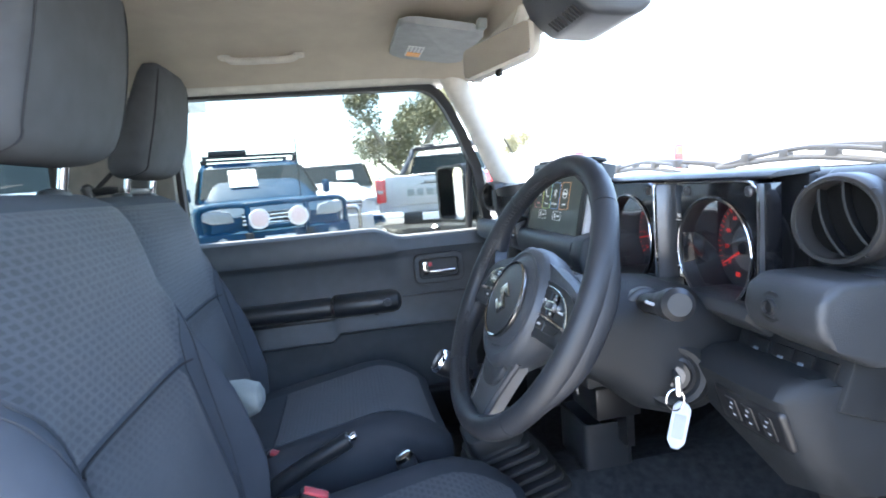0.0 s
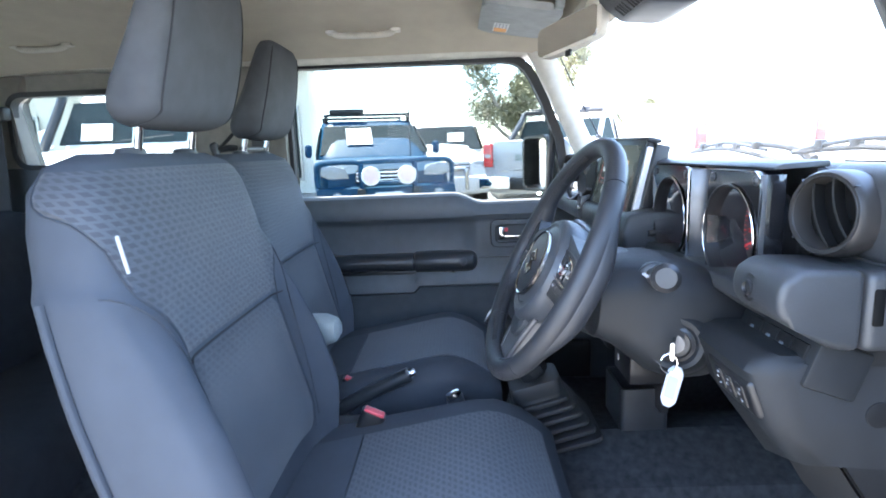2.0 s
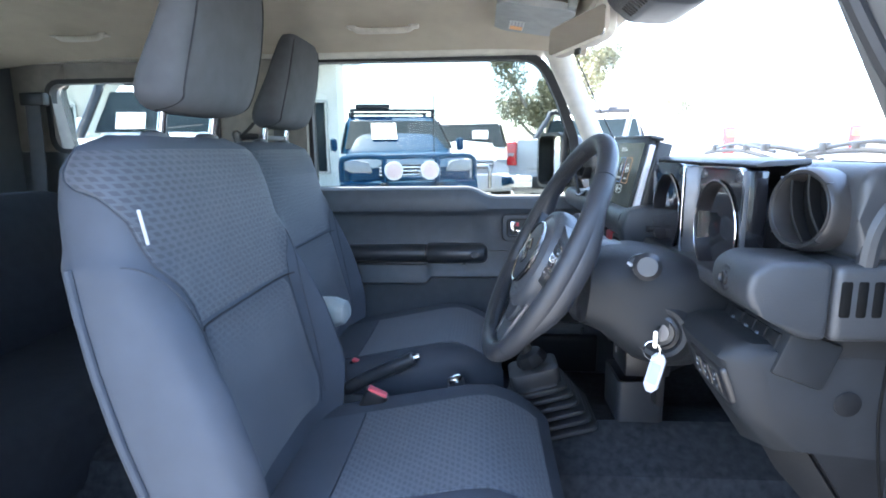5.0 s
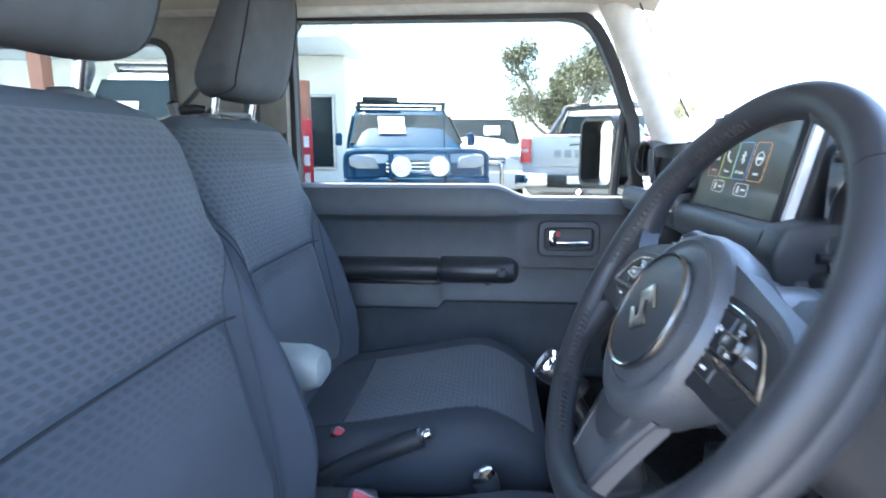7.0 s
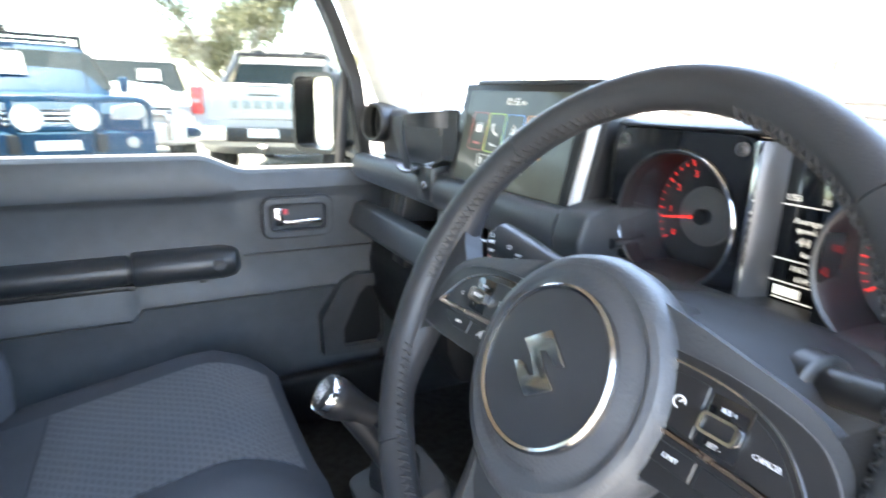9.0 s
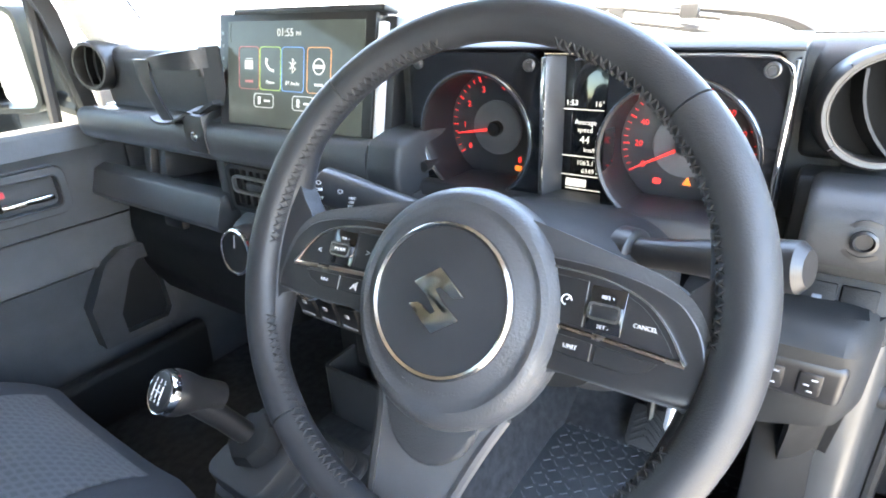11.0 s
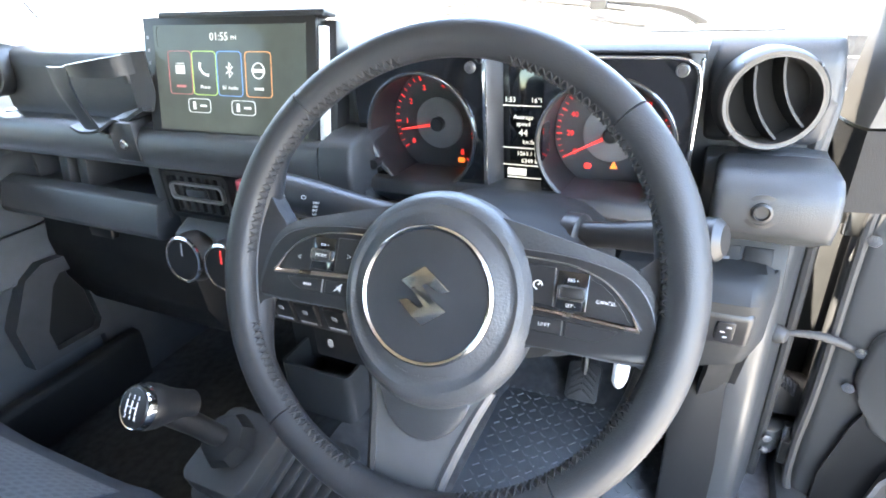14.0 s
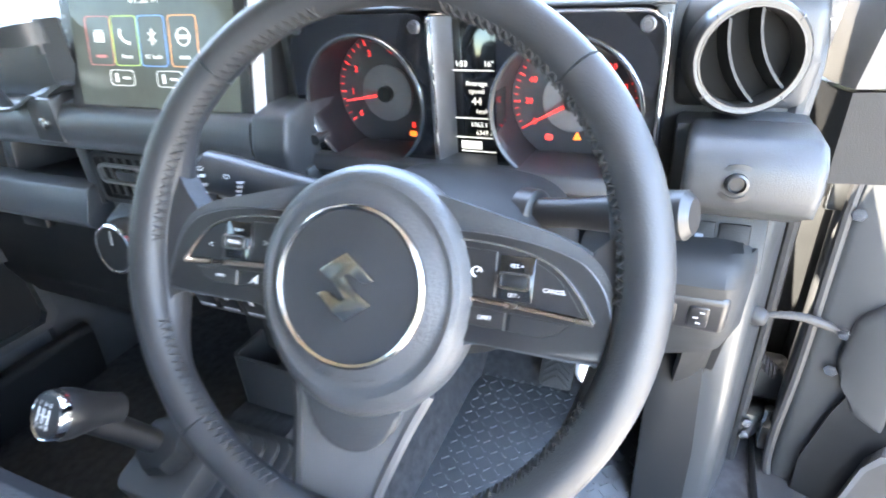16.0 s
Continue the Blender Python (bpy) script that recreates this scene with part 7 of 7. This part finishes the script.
# blue ute with a bull bar, facing the car
ute = vehicle("blue_ute", "blue four-wheel-drive ute with bull bar and round spotlights", BLUE, 1.84, 0.42, 1.20, 2.45, 1.25, 0.55, 1.80, -0.95, -2.6, 1.15, "car")
for s in (1, -1):
    part("headlight", prism([(s * 0.50, 0.93), (s * 0.55, 1.07), (s * 0.70, 1.10), (s * 0.87, 1.09), (s * 0.88, 0.98), (s * 0.78, 0.93)], "x", 2.30, 2.465, 0.02), LAMP, ute, "clear headlight")
    sp = part("spotlight", lathe([(0.10, -0.09), (0.125, -0.02), (0.125, 0.02), (0.118, 0.025)], 24, axis_m((2.66, s * 0.24, 0.96), (1, 0, 0))), WHITE_PLASTIC, ute, "round spotlight with a pale cover")
    part("cover", lathe([(0.118, 0.02), (0.08, 0.032), (0.001, 0.034)], 24, axis_m((2.66, s * 0.24, 0.96), (1, 0, 0))), material("pink_cover", (0.75, 0.55, 0.52), 0.4), sp)
    part("bar_loop", tube(smooth_path([(2.58, s * 0.34, 0.62), (2.60, s * 0.36, 1.0), (2.56, s * 0.38, 1.13), (2.50, s * 0.60, 1.15), (2.42, s * 0.88, 1.12), (2.38, s * 0.92, 0.95), (2.40, s * 0.90, 0.68)], 5), 0.035, 10), BLUE, ute)
    part("bumper_stop", rbox(2.60, 2.68, s * 0.37 - 0.05, s * 0.37 + 0.05, 0.62, 0.80, 0.02), RUBBER, ute)
    part("fog_lamp", lathe([(0.06, -0.02), (0.06, 0.02), (0.001, 0.03)], 18, axis_m((2.57, s * 0.68, 0.70), (1, 0, 0))), LAMP, ute)
part("bar_top", tube([(2.57, -0.40, 1.14), (2.60, 0, 1.15), (2.57, 0.40, 1.14)], 0.035, 10), BLUE, ute)
part("bar_mid", tube([(2.57, -0.36, 0.86), (2.60, 0, 0.86), (2.57, 0.36, 0.86)], 0.03, 10), BLUE, ute)
part("bumper", loft([[(x, y, z) for x, z in ((2.35, 0.50), (2.56 - 0.12 * abs(y) ** 2, 0.52), (2.60 - 0.12 * abs(y) ** 2, 0.62), (2.58 - 0.12 * abs(y) ** 2, 0.80), (2.50 - 0.12 * abs(y) ** 2, 0.83), (2.35, 0.83))] for y in (-0.94, -0.6, -0.3, 0, 0.3, 0.6, 0.94)]), BLUE, ute, "deep blue steel bumper")
part("grille", rbox(2.40, 2.475, -0.42, 0.42, 0.86, 1.04, 0.02), BLACK, ute)
for z in (0.90, 0.95, 1.0):
    part("grille_bar", rbox(2.46, 2.49, -0.42, 0.42, z - 0.012, z + 0.012, 0.004), CHROME, ute)
part("grille_badge", prism(rrect(0.20, 0.08, 0.039), "x", 2.48, 2.50), SILVER, ute)
part("plate", rbox(2.60, 2.615, -0.19, 0.19, 0.64, 0.74, 0.003), WHITE_PAINT, ute, "white number plate with unreadable bars")
part("price_sheet", moved(rbox(-0.004, 0.004, -0.18, 0.22, -0.17, 0.17, 0), pose(0.93, -0.22, 1.53, 0, -40, 0)), PAPER, ute, "large white sheet behind the windscreen")
part("aerial", tube([(2.45, 0.34, 1.12), (2.44, 0.34, 1.95)], 0.008, 6), BLACK, ute)
for x in (0.45, -0.45):
    part("roof_bar", rbox(x - 0.04, x + 0.04, -0.72, 0.72, 1.87, 1.91, 0.01), BLACK, ute)
    for s in (1, -1):
        part("bar_foot", rbox(x - 0.05, x + 0.05, s * 0.68 - 0.03, s * 0.68 + 0.03, 1.78, 1.90, 0.01), BLACK, ute)
part("light_bar", rbox(0.40, 0.52, -0.62, -0.06, 1.91, 1.985, 0.015), BLACK, ute)
ute.matrix_basis = pose(-1.69, 8.75, 0, 0, 0, -75)

suv = vehicle("white_wagon", "white off-road wagon with a chrome grille", WHITE_PAINT, 1.86, 0.42, 1.22, 2.3, 1.25, 0.75, 1.84, -2.2, -2.35, None)
part("grille", rbox(2.20, 2.33, -0.55, 0.55, 0.88, 1.05, 0.02), BLACK, suv)
for z in (0.91, 0.965, 1.02):
    part("grille_bar", rbox(2.31, 2.345, -0.54, 0.54, z - 0.014, z + 0.014, 0.005), CHROME, suv)
for s in (1, -1):
    part("headlight", rbox(2.15, 2.30, s * 0.74 - 0.15, s * 0.74 + 0.15, 0.90, 1.06, 0.03), LAMP, suv)
    part("nudge_bar", tube(smooth_path([(2.42, s * 0.48, 0.55), (2.48, s * 0.47, 0.85), (2.46, s * 0.40, 0.93), (2.46, 0.0, 0.94)], 5), 0.035, 10), STEEL, suv)
part("bumper", rbox(2.15, 2.40, -0.92, 0.92, 0.48, 0.80, 0.05, 3), WHITE_PAINT, suv)
part("plate", rbox(2.47, 2.49, -0.19, 0.19, 0.62, 0.73, 0.003), WHITE_PLASTIC, suv, "white number plate with unreadable bars")
part("sheet", moved(rbox(-0.004, 0.004, -0.16, 0.16, -0.10, 0.10, 0), pose(1.04, 0.35, 1.52, 0, -30, 0)), PAPER, suv)
for s in (1, -1):
    part("roof_rail", tube([(0.5, s * 0.66, 1.86), (0.4, s * 0.66, 1.90), (-1.7, s * 0.66, 1.90), (-1.8, s * 0.66, 1.86)], 0.022, 8), SILVER, suv)
suv.matrix_basis = pose(-0.50, 11.3, 0, 0, 0, -90 + 2)

# silver ute seen from behind
pick = vehicle("silver_ute", "silver-white ute seen from behind with a black sports bar", SILVER_PAINT, 1.84, 0.45, 1.28, 2.6, 1.45, 0.75, 1.82, -0.75, -2.65, 1.36)
part("tailgate", rbox(-2.675, -2.60, -0.74, 0.74, 0.92, 1.37, 0.02, 3), SILVER_PAINT, pick)
part("tailgate_handle", rbox(-2.70, -2.66, -0.15, 0.15, 1.24, 1.30, 0.01), SILVER_PAINT, pick)
for z in (1.345, 1.23):
    part("tailgate_slot", rbox(-2.680, -2.66, -0.20, 0.20, z - 0.008, z + 0.008, 0.002), BLACK, pick)
for k in range(6):
    y = 0.36 - 0.144 * k
    part("name_block", rbox(-2.681, -2.668, y - 0.05, y + 0.05, 1.06, 1.16, 0.002), GREY_VINYL, pick, "grey block of the maker's name")
for s in (1, -1):
    tl_ = part("tail_lamp", rbox(-2.69, -2.55, s * 0.83 - 0.075, s * 0.83 + 0.075, 0.98, 1.33, 0.025, 3), TAIL, pick, "red upright tail lamp")
    part("reverse_lens", rbox(-2.695, -2.68, s * 0.83 - 0.05, s * 0.83 + 0.05, 1.12, 1.17, 0.004), LAMP, tl_)
    part("bumper_end", rbox(-2.82, -2.60, s * 0.70 - 0.24, s * 0.70 + 0.24, 0.66, 0.84, 0.03, 3), CHROME, pick)
    part("sports_bar", tube(smooth_path([(-1.9, s * 0.70, 1.36), (-1.2, s * 0.68, 1.70), (-0.95, s * 0.66, 1.84), (-0.95, s * 0.3, 1.88)], 5), 0.045, 10), BLACK, pick)
part("sports_bar_top", tube([(-0.95, -0.66, 1.84), (-0.95, 0.66, 1.84)], 0.045, 10), BLACK, pick)
part("bumper_middle", rbox(-2.78, -2.62, -0.48, 0.48, 0.64, 0.82, 0.02), BLACK, pick)
part("plate", rbox(-2.80, -2.78, -0.19, 0.19, 0.70, 0.81, 0.003), WHITE_PAINT, pick, "white number plate with unreadable bars")
part("tow_hitch", tube([(-2.65, 0, 0.55), (-2.85, 0, 0.54), (-2.90, 0, 0.60)], 0.03, 8), STEEL, pick)
pick.matrix_basis = pose(2.10, 9.57, 0, 0, 0, 69)

van = vehicle("white_van", "white van seen from behind with tall red tail lamps", WHITE_PAINT, 1.86, 0.45, 1.25, 2.4, 1.5, 0.9, 1.75, -1.0, -2.5, 1.73)
for s in (1, -1):
    part("tail_lamp", rbox(-2.53, -2.42, s * 0.84 - 0.075, s * 0.84 + 0.075, 1.12, 1.50, 0.025, 3), TAIL, van, "tall red tail lamp")
    part("orange_lens", rbox(-2.535, -2.52, s * 0.84 - 0.055, s * 0.84 + 0.055, 1.36, 1.46, 0.004), ORANGE, van)
van.matrix_basis = pose(4.25, 9.55, 0, 0, 0, 90)

# white four-wheel drive seen through the quarter window
big = vehicle("white_off_roader", "tall white off-roader with snorkel and roof rack", WHITE_PAINT, 1.90, 0.5, 1.42, 2.3, 1.10, 0.80, 2.04, -1.7, -1.95, None)
part("snorkel", tube(smooth_path([(1.55, -0.92, 1.15), (1.25, -0.95, 1.40), (0.92, -0.84, 1.95), (0.90, -0.82, 2.10), (0.98, -0.84, 2.16), (1.06, -0.86, 2.15)], 5), [0.05] * 21 + [0.07, 0.085, 0.09, 0.085, 0.075], 12), BLACK, big, "black plastic snorkel")
part("rack_frame", tube([(0.65, -0.66, 2.13), (0.65, 0.66, 2.13), (-1.4, 0.66, 2.13), (-1.4, -0.66, 2.13)], 0.022, 8, closed=True), BLACK, big)
part("rack_lower", tube([(0.55, -0.66, 2.07), (0.55, 0.66, 2.07), (-1.4, 0.66, 2.07), (-1.4, -0.66, 2.07)], 0.02, 8, closed=True), BLACK, big)
for s in (1, -1):
    part("rack_leg", tube([(0.55, s * 0.66, 2.00), (0.65, s * 0.66, 2.13)], 0.018, 8), BLACK, big)
part("sheet", moved(rbox(-0.004, 0.004, -0.62, -0.30, -0.10, 0.10, 0), pose(1.06, 0, 1.60, 0, -22, 0)), PAPER, big)
part("wiper", tube([(1.13, -0.2, 1.50), (1.09, 0.35, 1.55)], 0.01, 6), BLACK, big)
big.matrix_basis = pose(-3.88, 6.25, 0, 0, 0, -79)

# ---- outside: yard ----
yard_wall = thing("boundary_wall", (0, -8.2, 0), "pale rendered workshop wall facing the yard", "wall", kind="structure")
part("panel", rbox(-16, 16, -8.5, -8.2, 0, 2.7, 0.02), material("pale_render", (0.58, 0.57, 0.54), 0.9, bump=0.5, bump_scale=60, vary=0.15, scale=1.0), yard_wall)
RENDER_WALL = material("cream_render", (0.75, 0.73, 0.66), 0.9, bump=0.5, bump_scale=60, vary=0.08, scale=1.2)
BRICK = material("red_brown_brick", (0.32, 0.13, 0.08), 0.9, bump=0.6, bump_scale=40, vary=0.2, scale=6)
FASCIA = material("pale_blue_fascia", (0.68, 0.76, 0.80), 0.5, vary=0.05, scale=2)
shop = thing("showroom", (-9.0, 19.0, 0), "cream rendered showroom with wide canopy and dark windows", "building")
part("wall", rbox(-22, -5.0, 18.0, 19.0, 0, 4.2, 0.05), RENDER_WALL, shop)
part("canopy", rbox(-22, -4.4, 15.0, 19.2, 4.2, 4.9, 0.05), FASCIA, shop, "pale blue canopy fascia")
part("sign_board", rbox(-7.8, -4.8, 14.9, 15.0, 4.95, 5.8, 0.02), BRICK, shop, "brown sign board with unreadable letters")
for k in range(5):
    part("sign_bar", rbox(-7.5 + 0.5 * k, -7.15 + 0.5 * k, 14.86, 14.905, 5.2, 5.55, 0.01), WHITE_PAINT, shop)
for x in (-20.5, -16.0, -11.5, -7.0):
    w_ = part("shop_window", rbox(x - 1.6, x + 1.6, 17.95, 18.02, 0.5, 2.9, 0.01), DARK_GLASS, shop)
    part("frame", ring_plate(rrect(3.3, 2.5, 0.02, 3, x, 1.7), rrect(3.12, 2.32, 0.02, 3, x, 1.7), "y", 17.90, 17.97), SILVER, w_)
for x in (-13.6, -8.8):
    part("column", rbox(x - 0.22, x + 0.22, 15.2, 15.64, 0, 4.2, 0.02), BRICK, shop, "brick canopy column")
for k in range(2):
    flag = thing("banner_sign", (-3.25 - 0.42 * k, 8.3 + 0.5 * k, 0), "red upright banner sign on a steel foot", "sign", "banners")
    x, y = -3.25 - 0.42 * k, 8.3 + 0.5 * k
    part("pole", tube([(x, y, 0.02), (x, y, 1.9)], 0.02, 8), STEEL, flag)
    part("panel", rbox(x - 0.01, x + 0.20, y - 0.01, y + 0.012, 0.45, 1.65, 0.01), material("red_banner_cloth", (0.50, 0.03, 0.04), 0.7), flag, "red cloth panel with unreadable bars")
    for j in range(3):
        part("panel_bar", rbox(x + 0.05, x + 0.14, y - 0.013, y - 0.008, 0.6 + 0.3 * j, 0.78 + 0.3 * j, 0), WHITE_PAINT, flag)
    part("foot", rbox(x - 0.2, x + 0.25, y - 0.2, y + 0.2, 0, 0.04, 0.01), BLACK, flag)
post = thing("timber_post", (-3.4, 9.0, 0), "brown timber post beside the banner", "post")
part("shaft", rbox(-3.49, -3.33, 9.0, 9.16, 0, 2.35, 0.01), BRICK, post)

BARK = material("gum_bark", (0.26, 0.23, 0.19), 0.9, bump=0.8, bump_scale=20, vary=0.25, scale=4)
LEAF = material("gum_leaves", (0.20, 0.19, 0.11), 0.7, vary=0.35, scale=3)


def tree(x, y, h, w, seed, label):
    """A gum tree: tapered trunk, forking limbs and clumps of loose leaves."""
    rnd = random.Random(seed)
    t = thing("gum_tree", (x, y, 0), label, "tree", "trees")
    base = Vector((x, y, 0))
    limbs, tips = bmesh.new(), []
    fork = base + Vector((0.1 * w * rnd.uniform(-1, 1), 0, 0.20 * h))
    add(limbs, tube(smooth_path([base, base.lerp(fork, 0.5) + Vector((0.05 * w, 0, 0)), fork], 4), [0.05 * h * (1 - 0.05 * i) for i in range(9)], 10))
    for k in range(8):
        a = 2 * math.pi * k / 8 + rnd.uniform(-0.4, 0.4)
        r = w * rnd.uniform(0.25, 0.5)
        tip = fork + Vector((r * math.cos(a), r * math.sin(a), h * rnd.uniform(0.18, 0.66)))
        mid = fork.lerp(tip, 0.5) + Vector((0, 0, -0.05 * h + rnd.uniform(0, 0.1) * h))
        add(limbs, tube(smooth_path([fork, mid, tip], 4), [0.022 * h * (1 - 0.095 * i) for i in range(9)], 7))
        tips += [tip, mid.lerp(tip, 0.6), mid.lerp(tip, 0.9) + Vector((rnd.uniform(-1, 1), rnd.uniform(-1, 1), rnd.uniform(-0.3, 0.6))) * 0.14 * w]
    part("trunk", limbs, BARK, t)
    vs, fs = [], []
    for c in tips:
        cr = w * rnd.uniform(0.09, 0.15)
        for _ in range(640):
            d = Vector((rnd.gauss(0, 1), rnd.gauss(0, 1), rnd.gauss(0, 0.75)))
            p = c + d.normalized() * cr * rnd.random() ** 0.45
            l = 0.014 * h * rnd.uniform(0.7, 1.5)
            u = Vector((rnd.gauss(0, 1), rnd.gauss(0, 1), rnd.gauss(-0.6, 1))).normalized()
            s_ = u.cross(Vector((rnd.gauss(0, 1), rnd.gauss(0, 1), rnd.gauss(0, 1)))).normalized() * l * 0.38
            i = len(vs)
            vs += [p - u * l, p + s_, p + u * l, p - s_]
            fs.append((i, i + 1, i + 2, i + 3))
    me = bpy.data.meshes.new("crown")
    me.from_pydata([tuple(q) for q in vs], [], fs)
    me.materials.append(LEAF)
    cr_ = new("crown", me)
    cr_.parent = t
    cr_.matrix_parent_inverse = base_of(t).inverted()
    return t


tree(4.0, 31.0, 7.2, 6.6, 3, "tall gum tree with an open sunlit crown")
tree(20.0, 62.0, 7.0, 7.0, 11, "gum tree with a pale open crown")
tree(43.0, 25.0, 5.9, 5.0, 5, "small gum tree beyond the yard")
tree(60.0, 23.0, 6.6, 5.0, 8, "small gum tree by the road")
tree(-16.0, 30.0, 8.5, 7.0, 21, "gum tree behind the showroom")
